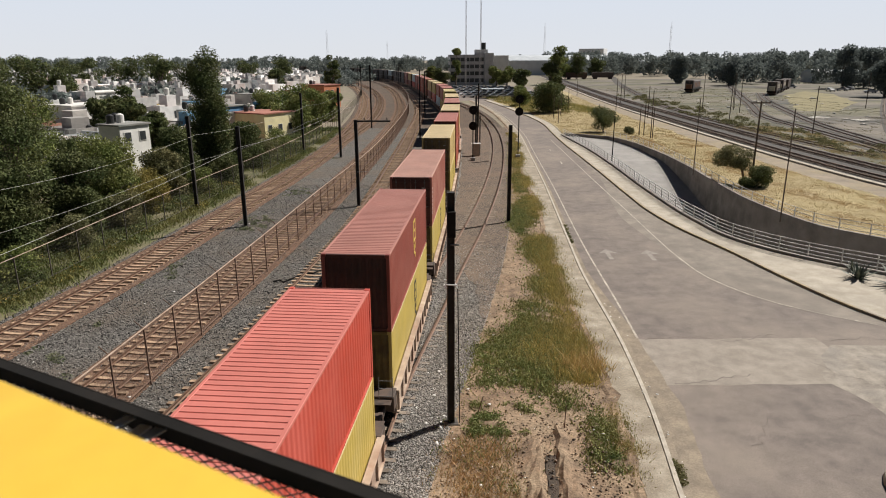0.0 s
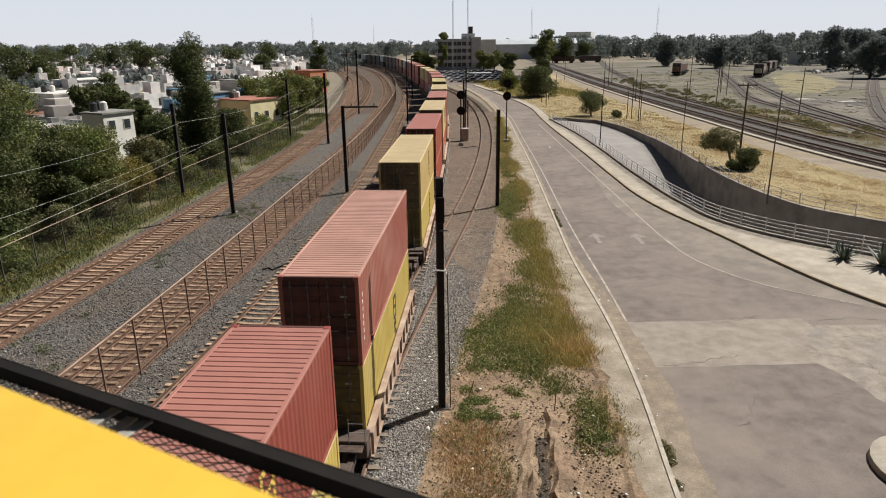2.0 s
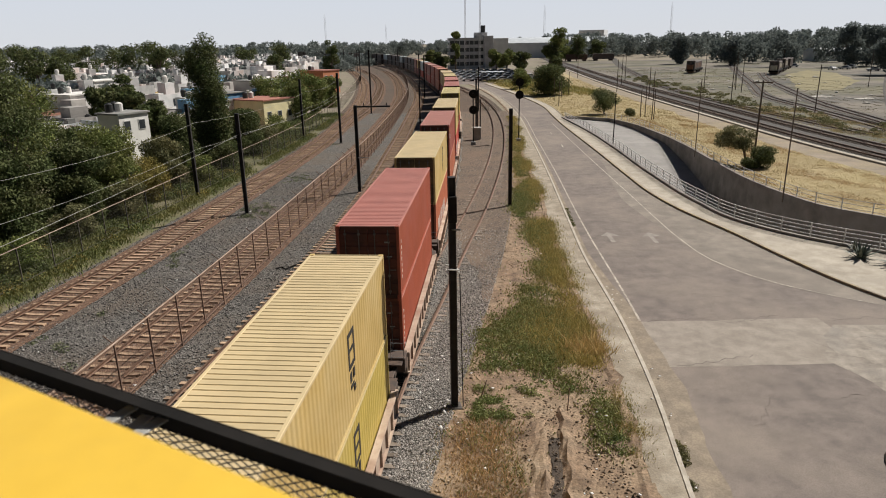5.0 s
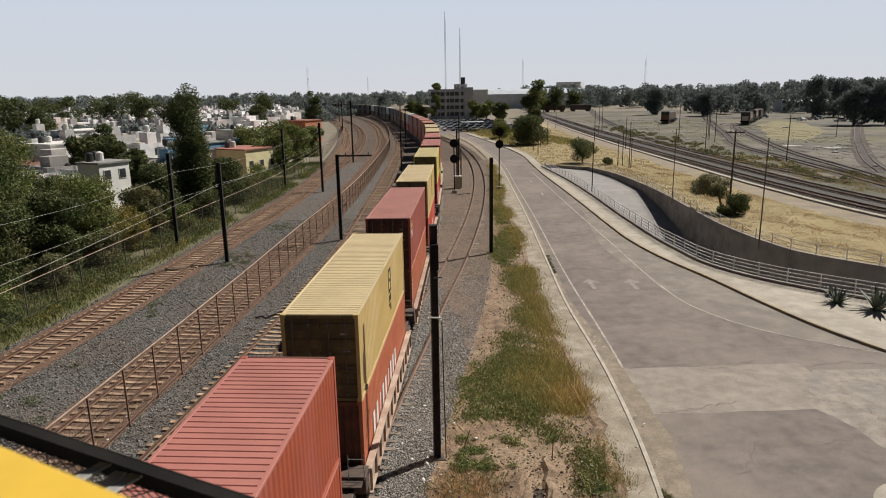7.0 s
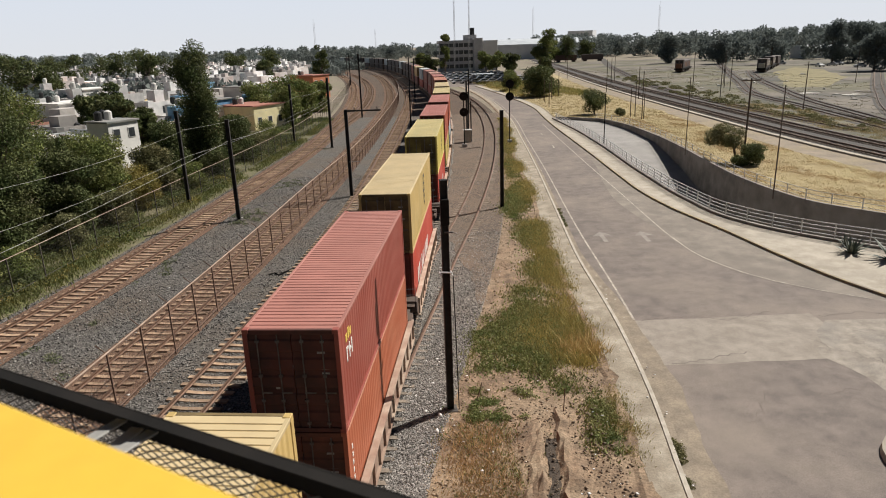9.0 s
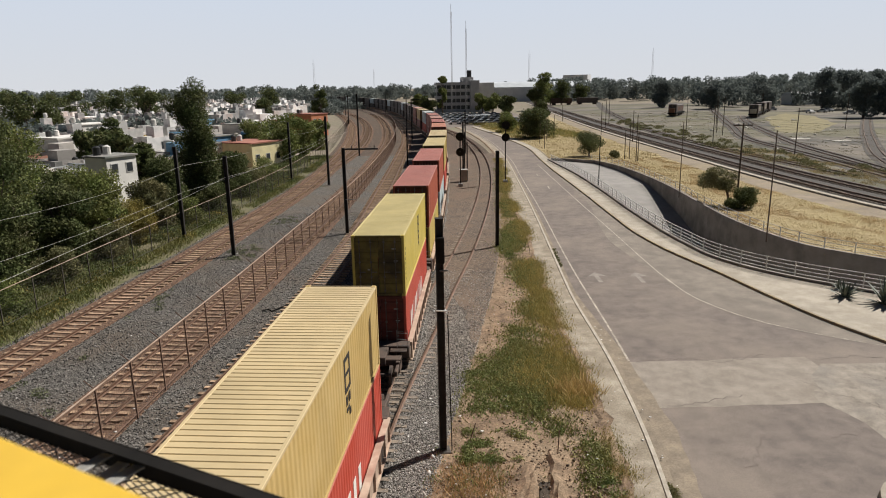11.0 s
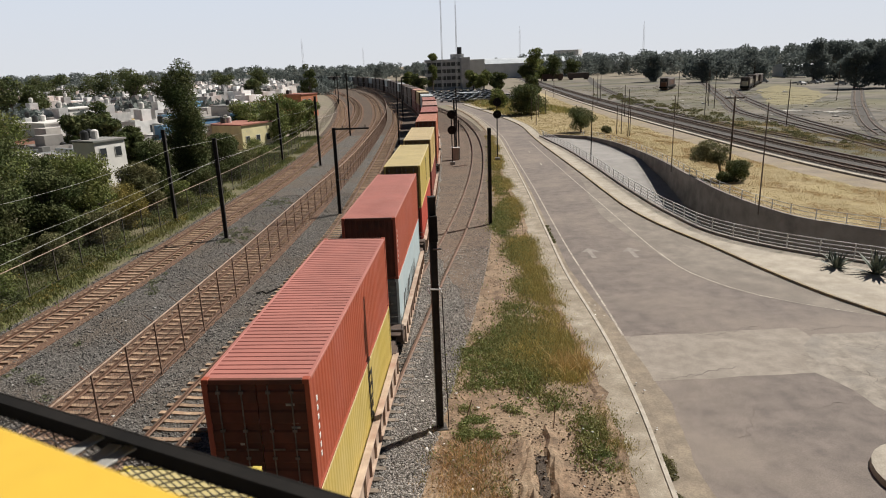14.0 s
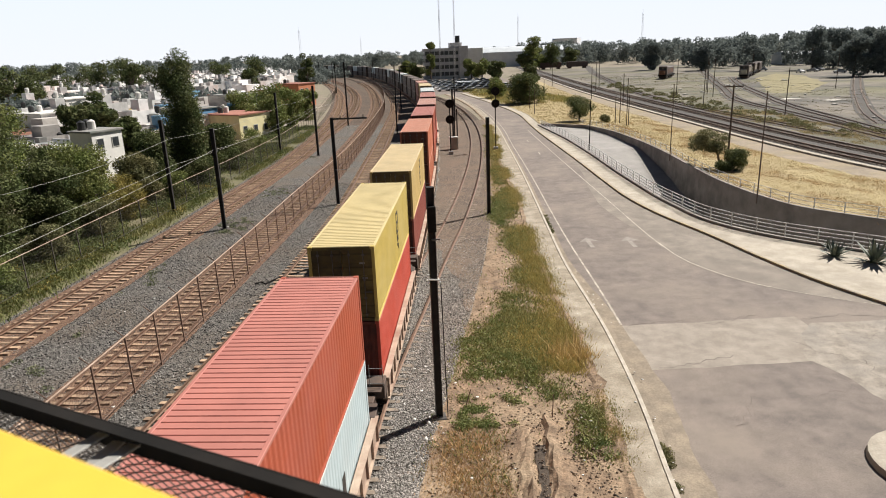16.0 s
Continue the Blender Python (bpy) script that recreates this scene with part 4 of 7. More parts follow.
for ax, ay in ((11.4, 42.5), (14.2, 42.2)):
    bm = bmesh.new()
    for shape in (((-0.15, 0), (0.15, 0), (0.2, 1.5), (-0.1, 1.5)), ((-0.55, 1.5), (0.75, 1.5), (0.15, 2.5))):
        bm.faces.new([bm.verts.new((ax + u, ay + v, 0.019)) for u, v in shape])
    tagged(part("road_arrow", bm, FADED), "faded white turn arrow on the asphalt", "road marking", kind="structure")


def ragged(pts, amount, seed, steps=7):
    rnd = random.Random(seed)
    out = []
    for (x0, y0), (x1, y1) in zip(pts, pts[1:] + pts[:1]):
        for k in range(steps):
            t = k / steps
            out.append((x0 + (x1 - x0) * t + rnd.uniform(-amount, amount), y0 + (y1 - y0) * t + rnd.uniform(-amount, amount)))
    return out


flat("road_patch", ragged([(9.3, 24.7), (18.2, 24.8), (17.9, 29.4), (9.4, 29.4)], 0.07, 3), 0.016, PALE_ASPH, "pale concrete patch across the road", "road patch")
flat("road_patch", ragged([(18.4, 17.0), (33, 15.0), (33, 27.4), (18.3, 28.8), (15.9, 25.2)], 0.25, 5), 0.0165, mat("bleached_concrete", (0.33, 0.288, 0.24), (0.20, 0.172, 0.143), 1.8, 14, grain=0.2, grain_scale=22.0, stain=(0.22, 0.2, 0.18), stain_scale=0.5, stain_amount=0.7, bump=0.3, rough=0.92), "bleached cracked concrete patch", "road patch")
CRACK = mat("tar_crack", (0.14, 0.116, 0.10), rough=0.9)


def crack(x, y, ang, length, seed, w=0.035):
    rnd = random.Random(seed)
    l, r = [], []
    s = 0.0
    while s < length:
        a = ang + rnd.uniform(-0.9, 0.9)
        x, y = x + math.cos(a) * 0.28, y + math.sin(a) * 0.28
        ww = w * rnd.uniform(0.35, 1.3)
        l.append((x - math.sin(ang) * ww, y + math.cos(ang) * ww))
        r.append((x + math.sin(ang) * ww, y - math.cos(ang) * ww))
        s += 0.28
    n = len(l)
    v = [(p[0], p[1], 0.0215) for p in l + r]
    tagged(mesh_ob("road_crack", v, [(i, i + n, i + n + 1, i + 1) for i in range(n - 1)], CRACK), "dark irregular crack in the road", "crack", kind="structure")


for i, (x, y, a, n) in enumerate([(9.4, 24.7, 0.0, 4.2), (9.5, 29.5, 0.02, 8), (18, 29.0, -0.05, 8), (20, 21.5, 0.9, 4), (21.5, 24.0, -1.0, 5), (17.8, 20.5, 1.4, 5), (22.5, 19.0, 2.0, 5), (12.2, 61.5, 0.12, 3.5), (12, 33, 0.1, 3), (10.5, 20, 1.0, 3), (19.5, 26.5, 0.3, 5), (21.0, 26.0, -0.9, 3), (22.3, 23.6, 0.2, 4), (19.0, 23.2, 2.4, 3), (18.6, 27.6, -0.5, 3), (24.0, 26.8, -1.2, 4), (16.2, 27.0, -0.8, 2.2), (13.5, 21.5, 0.15, 3.5), (23.0, 28.3, 0.1, 5), (20.2, 19.2, -0.3, 4)]):
    crack(x, y, a, n, i, 0.02 if i in (0, 1, 2) else 0.012)

SAND_R = lambda y: ROAD_L(y) + 0.3 + (0.8 + 0.22 * noise.noise((y * 0.5, 0, 2)) + 0.10 * noise.noise((y * 2.5, 0, 3)) + 0.06 * noise.noise((y * 7.0, 0, 5))) * max(0.05, min(1.0, (40 - y) / 14))
tagged(ribbon("road_sand", lift(ROAD_L, 0.28), SAND_R, 8, 40, 0.0145, SAND, 0.0, 2, near=0.5), "thin layer of blown sand beside the kerb", "sand", kind="structure")
tagged(ribbon("kerb", lift(ROAD_L, -0.16), lift(ROAD_L, 0.0), -30, 215, 0.135, mat("kerb_concrete", (0.47, 0.42, 0.35), (0.33, 0.29, 0.24), 2.5, 8, rough=0.92), 0.13, 1), "worn pale concrete kerb", "kerb", kind="structure")

# kerb stone island at the junction
bm = bmesh.new()
bmesh.ops.create_cone(bm, cap_ends=True, segments=28, radius1=2.0, radius2=1.96, depth=0.2)
bmesh.ops.translate(bm, verts=bm.verts, vec=(15.8, 17.3, 0.11))
tagged(part("traffic_island", bm, CONCRETE), "small round pale concrete island on the road", "traffic island")

# ---- ramp under the road ----
RAMP_Z = lambda x, y: -min(5.0, max(0.0, (116 - y) * 0.022) + max(0.0, (90 - y) * 0.105)) - 0.02
ramp = tagged(ribbon("ramp_road", lift(RAMP_L, 0.02), lift(RAMP_R, -0.02), 20, 116, RAMP_Z, mat("ramp_asphalt", (0.30, 0.28, 0.265), (0.24, 0.225, 0.21), 0.6, 8, stain=(0.36, 0.34, 0.31), stain_scale=0.2, stain_amount=0.5, bump=0.3, bump_scale=30, rough=0.92), 0.0, 4), "grey asphalt ramp that dips below the road", "ramp", kind="structure")


def ramp_wall(name, f, side, top):
    ys = spans(20, 116, 1.5)
    v, fs = [], []
    for y in ys:
        k = (f(y + 0.3) - f(y - 0.3)) / 0.6
        h = math.hypot(1, k)
        nx, ny = side / h, -side * k / h
        x = f(y)
        for d, z in ((0, RAMP_Z(x, y) - 0.3), (0, top), (0.3, top), (0.3, -0.3)):
            v.append((x + nx * d, y + ny * d, z))
    for j in range(len(ys) - 1):
        for i in range(3):
            a = j * 4 + i
            fs.append((a, a + 1, a + 5, a + 4))
    fs += [(3, 2, 1, 0), tuple(range(len(ys) * 4 - 4, len(ys) * 4))]
    tagged(mesh_ob(name, v, fs, CONC_DARK), "stained grey concrete retaining wall of the ramp", "retaining wall", kind="structure")


ramp_wall("retaining_wall_near", RAMP_L, -1, 0.30)
ramp_wall("retaining_wall_far", RAMP_R, 1, 0.42)
flat("ramp_end_wall", [(21.0, 116.0), (21.4, 116.0), (21.4, 116.3), (21.0, 116.3)], 0.3, CONC_DARK, "concrete nose where the ramp begins", "wall")


def railing(f, y0, y1, base, height, step, rails, rr, label, material, lean=0.0):
    r = empty("railing", label=label, category="railing")
    bm = boxed(-0.035, 0.035, -0.035, 0.035, 0, height, bevel=0.008)
    first = None
    for x, y, a in arc(f, y0, y1, step):
        m = pose(x, y, base, 0, lean, math.degrees(a))
        if first is None:
            first = part("post", bm, material, r)
            first.matrix_basis = m
        else:
            share(first, "post", m, r)
    for k in range(rails):
        z = base + height * (0.97 - k * 0.78 / max(1, rails - 1))
        bm = bmesh.new()
        st = arc(f, y0, y1, 1.2)
        polytube(bm, [(p[0], p[1], z) for p in st], rr, 6)
        part("rail", bm, material, r)
    return r


WHITEPIPE = mat("pale_grey_pipe", (0.70, 0.69, 0.67), (0.52, 0.51, 0.49), 2.0, rough=0.5, metal=0.2)
railing(lift(RAMP_L, -0.12), 27, 115, 0.30, 0.98, 2.0, 4, 0.034, "pale grey steel pipe railing along the ramp", WHITEPIPE)
railing(lift(RAMP_R, 0.15), 33, 113, 0.42, 0.85, 2.2, 3, 0.022, "thin pale steel railing on the far ramp wall", WHITEPIPE)

# ---- fences ----


def mesh_fence(name, f, y0, y1, height, step, label, post_m, wire_m, top_m, top_r, fine_to, arm):
    fe = empty(name, label=label, category="fence")
    bm = boxed(-0.03, 0.03, -0.03, 0.03, 0, height)
    tube(bm, (0, 0, height - 0.02), (-0.38, 0, height + 0.32), 0.02, sides=5)
    me = None
    for x, y, a in arc(f, y0, y1, step):
        m = pose(x, y, 0.0, 0, 0, math.degrees(a))
        if me is None:
            me = part("post", bm, post_m, fe)
            me.matrix_basis = m
        else:
            share(me, "post", m, fe)
    st = arc(f, y0, y1, step / 2)
    for nm, z, r, mm in (("top_rail", height, top_r, top_m), ("bottom_rail", 0.25, 0.02, post_m)):
        b = bmesh.new()
        polytube(b, [(p[0], p[1], z) for p in st], r, 5)
        part(nm, b, mm, fe)
    v, fs = [], []
    fine = arc(f, y0, fine_to, 0.16)

    def wire(a, b, r=0.0036 if wire_m is RUSTFENCE else 0.0028):
        n = len(v)
        d = (Vector(b) - Vector(a)).normalized()
        u = d.cross(Vector((0, 1, 0.3))).normalized() * r
        w = d.cross(u).normalized() * r
        for p in (a, b):
            for o in (u, w, -u - w):
                v.append(tuple(Vector(p) + o))
        for i in range(3):
            j = (i + 1) % 3
            fs.append((n + i, n + j, n + 3 + j, n + 3 + i))
    for x, y, a in fine:
        wire((x, y, 0.2), (x, y, height))
    for k in range(int(height / 0.2)):
        z = 0.3 + k * 0.2
        for p, q in zip(st, st[1:]):
            if p[1] < fine_to:
                wire((p[0], p[1], z), (q[0], q[1], z))
    tagged(mesh_ob("wire_mesh", v, fs, wire_m, fe), "thin wire mesh", kind="stuff")
    return fe


mesh_fence("wire_fence", FENCE_2, 15, 330, 2.55, 2.5, "rusty wire mesh fence between the tracks", RUSTFENCE, RUSTFENCE, mat("rusted_top_rail", (0.44, 0.33, 0.26), (0.27, 0.185, 0.13), 3.0, rough=0.6), 0.033, 150, True)
GREENWIRE = mat("dull_wire", (0.085, 0.076, 0.058), (0.05, 0.045, 0.035), 4.0, rough=0.7)
mesh_fence("wire_fence", FENCE_1, 18, 260, 2.3, 3.0, "old wire mesh fence along the overgrown bank", GREENWIRE, GREENWIRE, PALERUST, 0.024, 110, True)


def wire_line(f, y0, y1, z, sag, spans_y, r, label):
    bm = bmesh.new()
    pts = []
    for a, b in zip(spans_y, spans_y[1:]):
        for k in range(8):
            t = k / 8
            y = a + (b - a) * t
            pts.append((f(y), y, z - sag * 4 * t * (1 - t)))
    polytube(bm, pts, r, 4)
    tagged(part("overhead_wire", bm, mat("pale_wire", (0.42, 0.40, 0.36), rough=0.5), None), label, "wire")


wire_line(lift(FENCE_1, 0.9), 0, 0, 6.6, 0.5, [5, 32, 59.2, 97, 130], 0.009, "thin pale overhead wire strung along the poles")
wire_line(lift(FENCE_1, 0.9), 0, 0, 4.3, 0.3, [5, 32, 59.2, 97, 130], 0.009, "thin pale overhead wire strung along the poles")
wire_line(curve([(-17.5, 0), (-15.9, 52), (-13.8, 91), (-13.4, 130)]), 0, 0, 6.4, 0.5, [0, 52, 91, 130], 0.009, "thin pale overhead wire strung along the poles")


# ---- poles and signals ----
def steel_pole(x, y, h, w=0.13, arm=None, mat_=None, brackets=(), ins=True, label="black steel catenary pole beside the tracks"):
    mm = mat_ or POLESTEEL
    p = empty("catenary_pole", pose(x, y, 0, 0, 0, random.Random(int(x * 10)).uniform(-8, 8)), label=label, category="pole")
    bm = bmesh.new()
    for s in (-1, 1):
        box(bm, s * w - 0.012, s * w + 0.012, -w, w, 0, h)
    box(bm, -w, w, -0.012, 0.012, 0, h)
    part("mast", bm, mm, p)
    part("footing", boxed(-0.26, 0.26, -0.26, 0.26, -0.05, 0.10, bevel=0.03), mat("grimy_footing", (0.10, 0.088, 0.078), (0.06, 0.053, 0.047), 3.0, rough=0.95), p, "square grimy concrete footing")
    part("cap", boxed(-w - 0.02, w + 0.02, -w - 0.02, w + 0.02, h, h + 0.03), mm, p)
    if arm:
        bm = boxed(0, arm, -0.06, 0.06, h - 0.16, h - 0.02)
        part("arm", bm, mm, p)
        for u in (0.25, 0.9):
            part("insulator", tubed((arm * u, 0, h), (arm * u, 0, h + 0.22), 0.05, 0.03), mm, p)
    for z, length in brackets:
        part("bracket", tubed((0, 0, z), (length, -0.25, z + 0.05), 0.03, sides=6), GREYSTEEL, p, "pale grey bracket")
    return p


steel_pole(-15.86, 52.1, 8.0)
steel_pole(-22.36, 59.3, 8.2)
steel_pole(-7.6, 59.5, 7.8, arm=3.1, brackets=((3.2, 1.0),))
steel_pole(5.48, 53.1, 7.9, 0.12)
E_POLE = steel_pole(0.29, 21.86, 8.7, 0.11, brackets=((6.9, 0.25),))
for s in (-1, 1):
    part("cable_clamp", tubed((s * 0.2, -0.25, 5.4), (s * 0.2, 0.25, 5.4), 0.028, sides=6), WHITEPIPE, E_POLE, "pale steel clamp")
    part("cable_clamp", tubed((-0.2, s * 0.25, 5.55), (0.2, s * 0.25, 5.5), 0.028, sides=6), WHITEPIPE, E_POLE, "pale steel clamp")
part("cable", tubed((0.32, -0.05, 0.0), (0.24, -0.05, 5.4), 0.018, sides=5), BLACKSTEEL, E_POLE, "thin black cable")
part("switch_box", boxed(-0.14, 0.14, -0.25, -0.12, 7.2, 8.1, bevel=0.02), BLACKSTEEL, E_POLE)
steel_pole(-13.8, 91.0, 9.3)
steel_pole(-13.5, 130, 11.8)
steel_pole(-20.1, 97, 8.3)
steel_pole(-28.5, 243, 10.3)
steel_pole(-3.6, 112.6, 6.3, 0.1)
steel_pole(7.2, 131, 8.3, 0.1)
steel_pole(4.9, 95, 8.0, 0.1)
steel_pole(-4.0, 165, 10, 0.12, arm=2.5)
steel_pole(-6.0, 190, 10, 0.12)
steel_pole(-18, 290, 10, 0.12)
steel_pole(-40, 330, 10, 0.12)
steel_pole(-56, 400, 10, 0.12)


def signal(x, y, h, heads, face=180):
    s = empty("railway_signal", pose(x, y, 0), label="railway signal with round black target heads on a slim mast", category="signal")
    part("mast", tubed((0, 0, 0), (0, 0, h), 0.07, sides=8), BLACKSTEEL, s)
    for z in heads:
        part("target", tubed((0, -0.12, z), (0, -0.2, z), 0.55, sides=20), BLACKSTEEL, s, "round black target disc")
        part("lamp_hood", tubed((0, -0.2, z), (0, -0.5, z), 0.14, sides=12), BLACKSTEEL, s)
    part("base_box", boxed(-0.3, 0.3, -0.3, 0.3, 0, 0.5, bevel=0.03), GREYSTEEL, s)
    return s


signal(4.1, 86.9, 7.0, (6.6, 4.6))
signal(10.3, 89.3, 8.2, (7.8, 6.2))
hut = empty("signal_cabinet", pose(4.75, 91.5, 0), label="small pale relay cabinet beside the signal mast", category="cabinet")
part("body", boxed(-0.5, 0.5, -0.4, 0.4, 0.0, 1.7, bevel=0.02), CONCRETE, hut)
part("roof", boxed(-0.6, 0.6, -0.5, 0.5, 1.7, 1.8, bevel=0.02), WHITEPIPE, hut)
for i, h in enumerate((6.8, 5.5)):
    part("mast", tubed((0.2 + i * 0.35, 0.5, 0), (0.2 + i * 0.35, 0.5, h), 0.08, sides=8), BLACKSTEEL, hut)

WOODPOLE = mat("weathered_pole_wood", (0.12, 0.09, 0.07), (0.075, 0.058, 0.045), 2.0, rough=0.95)


def thin_pole(x, y, h, r=0.07, m=None, cross=0.0, tilt=0.0, label="slim weathered pole in the dry grass"):
    p = empty("utility_pole", pose(x, y, 0, 0, tilt, 0), label=label, category="pole")
    part("shaft", tubed((0, 0, -0.05), (0, 0, h), r, r * 0.75, sides=8), m or WOODPOLE, p)
    if cross:
        for z in (h - 0.25, h - 0.8)[:1 if cross < 2.2 else 2]:
            part("crossarm", boxed(-cross, cross, -0.06, 0.06, z, z + 0.12), m or WOODPOLE, p)
        for k in range(5):
            part("insulator", tubed((-cross + k * cross / 2, 0, h - 0.13), (-cross + k * cross / 2, 0, h + 0.06), 0.045, 0.03, sides=6), GREYSTEEL, p)
    return p


RUSTPOLE = mat("rusty_pole", (0.17, 0.13, 0.10), (0.11, 0.085, 0.07), 2.0, rough=0.8)
thin_pole(27.9, 53.1, 9.1, 0.06, RUSTPOLE)
thin_pole(32.7, 69.1, 8.7, 0.11, cross=1.0)
thin_pole(28.9, 75.5, 8.6, 0.055, RUSTPOLE)
thin_pole(22.3, 86.5, 6.3, 0.07, BLACKSTEEL, label="black lamp post behind the railing")
for x, y, h in ((34.2, 115.6, 4.8), (35.0, 115.6, 5.9), (34.9, 111.4, 7.8), (35.4, 112, 5.0), (25, 150, 5), (28, 158, 5), (31, 165, 5.5), (24, 138, 5.0), (30, 128, 4.5)):
    thin_pole(x, y, h, 0.075)
for x, y, h in ((64.6, 116.3, 8.2), (72, 162.8, 9.2), (74.5, 172, 9), (66.5, 172, 9), (60, 140, 8), (82, 190, 9), (46, 150, 7), (53, 200, 8), (44.5, 172, 8), (48, 240, 8), (90, 112, 8), (110, 175, 9), (58, 215, 8)):
    thin_pole(x, y, h, 0.09)


def lattice_mast(x, y, h, w, label):
    t = empty("radio_mast", pose(x, y, 0), label=label, category="mast")
    for i in range(3):
        a = i * math.tau / 3
        part("leg", tubed((w * math.cos(a), w * math.sin(a), 0), (w * 0.7 * math.cos(a), w * 0.7 * math.sin(a), h), 0.06, sides=5), WHITEPIPE, t)
    bm = bmesh.new()
    z = 0.0
    k = 0
    while z < h - 1:
        a, b = k % 3 * math.tau / 3, (k + 1) % 3 * math.tau / 3
        tube(bm, (w * math.cos(a), w * math.sin(a), z), (w * math.cos(b), w * math.sin(b), z + 1), 0.03, sides=4, caps=False)
        z += 0.6
        k += 1
    tagged(part("bracing", bm, WHITEPIPE, t), kind="stuff")
    part("antenna", tubed((0, 0, h), (0, 0, h + 3), 0.08, sides=5), WHITEPIPE, t)
    return t


lattice_mast(10.2, 283, 42, 0.3, "thin guyed radio mast above the railway offices")
lattice_mast(16.6, 290, 36, 0.3, "thin radio mast above the railway offices")
lattice_mast(110, 737, 45, 1.1, "pale lattice tower on the skyline")
lattice_mast(-121, 737, 39.5, 1.1, "pale lattice tower on the skyline")
lattice_mast(205, 620, 40, 0.9, "pale lattice tower on the skyline")
lattice_mast(-62, 800, 30, 0.8, "pale lattice tower on the skyline")

# ---- plants ----


def leaf_mesh(name, centres, radii, count, size, material, parent, seed, flat_=0.75, kind="stuff"):
    """Many small leaf blades gathered in uneven clumps."""
    g = np.random.default_rng(seed)
    centres, radii = np.array(centres, float), np.array(radii, float)
    w = radii ** 2
    idx = g.choice(len(centres), count, p=w / w.sum())
    d = g.normal(size=(count, 3))
    d /= np.linalg.norm(d, axis=1)[:, None]
    rad = radii[idx] * (0.35 + 0.65 * g.random(count) ** 0.4) * (0.85 + 0.3 * g.random(count))
    p = centres[idx] + d * rad[:, None] * np.array([1, 1, flat_])
    u = g.normal(size=(count, 3))
    u /= np.linalg.norm(u, axis=1)[:, None]
    v = np.cross(u, d + 0.6 * g.normal(size=(count, 3)))
    v /= np.linalg.norm(v, axis=1)[:, None] + 1e-6
    s = size * (0.6 + 0.8 * g.random(count))[:, None]
    a, b, c, e = p - u * s, p + v * s * 0.45, p + u * s, p - v * s * 0.45
    verts = np.stack([a, b, c, e], 1).reshape(-1, 3)
    me = bpy.data.meshes.new(name)
    me.vertices.add(count * 4)
    me.vertices.foreach_set("co", verts.ravel())
    me.loops.add(count * 4)
    me.loops.foreach_set("vertex_index", np.arange(count * 4))
    me.polygons.add(count)
    me.polygons.foreach_set("loop_start", np.arange(count) * 4)
    me.update(calc_edges=True)
    me.materials.append(material)
    ob = new(name, me)
    ob.parent = parent
    if kind:
        ob["kind"] = kind
    return ob


def tree(x, y, h, r, material=None, seed=1, n=5000, size=0.22, trunk=0.3, low=0.3, label="broad leafy tree", name="tree", blobs=14):
    rnd = random.Random(seed)
    t = empty(name, pose(x, y, 0, 0, 0, rnd.uniform(0, 360)), label=label, category="tree" if name == "tree" else "shrub")
    bm = bmesh.new()
    cs, rs = [], []
    if trunk:
        top = Vector((rnd.uniform(-0.3, 0.3), rnd.uniform(-0.3, 0.3), h * 0.5))
        tube(bm, (0, 0, -0.1), top, trunk, trunk * 0.55, sides=9)
    for k in range(blobs):
        a = rnd.uniform(0, math.tau)
        zz = h * (low + (0.92 - low) * rnd.random())
        f = 1 - abs((zz / h - low) / (1 - low) - 0.45) * 0.9
        d = r * 0.72 * f * math.sqrt(rnd.random())
        c = (d * math.cos(a), d * math.sin(a), zz)
        cs.append(c)
        rs.append(r * rnd.uniform(0.26, 0.46))
        if trunk:
            tube(bm, top * rnd.uniform(0.5, 1.0), Vector(c), trunk * 0.32, trunk * 0.08, sides=5)
    if trunk:
        part("trunk", bm, BARK, t)
    else:
        bm.free()
    leaf_mesh("crown", cs, rs, n, size, material or LEAF, t, seed, kind="")
    return t


OVERGROWN = "dense green tree on the overgrown bank"
for i, (x, y, h, r, m) in enumerate([(-31, 47, 12.0, 3.8, LEAF_DARK), (-35, 54, 12.6, 4.4, LEAF), (-41, 60, 12.2, 4.6, LEAF_DARK), (-29, 57, 6.8, 3.3, LEAF), (-33, 61, 6.0, 3.0, LEAF_DARK), (-27.8, 50, 6.4, 3.0, LEAF_DARK), (-28.5, 43, 6.6, 3.2, LEAF_DARK), (-30, 38, 7.0, 3.4, LEAF_DARK), (-34, 42, 9.5, 4.0, LEAF), (-28.5, 71, 6.0, 3.0, LEAF_DARK), (-34.5, 68, 4.3, 2.6, LEAF_OLIVE), (-26.8, 64, 5, 2.6, LEAF_OLIVE), (-45, 72, 8, 4, LEAF_DARK), (-25.4, 86, 5.2, 2.8, LEAF_DARK)]):
    tree(x, y, h, r, m, 20 + i, 17000, 0.115, 0.22, 0.12, OVERGROWN, blobs=30)
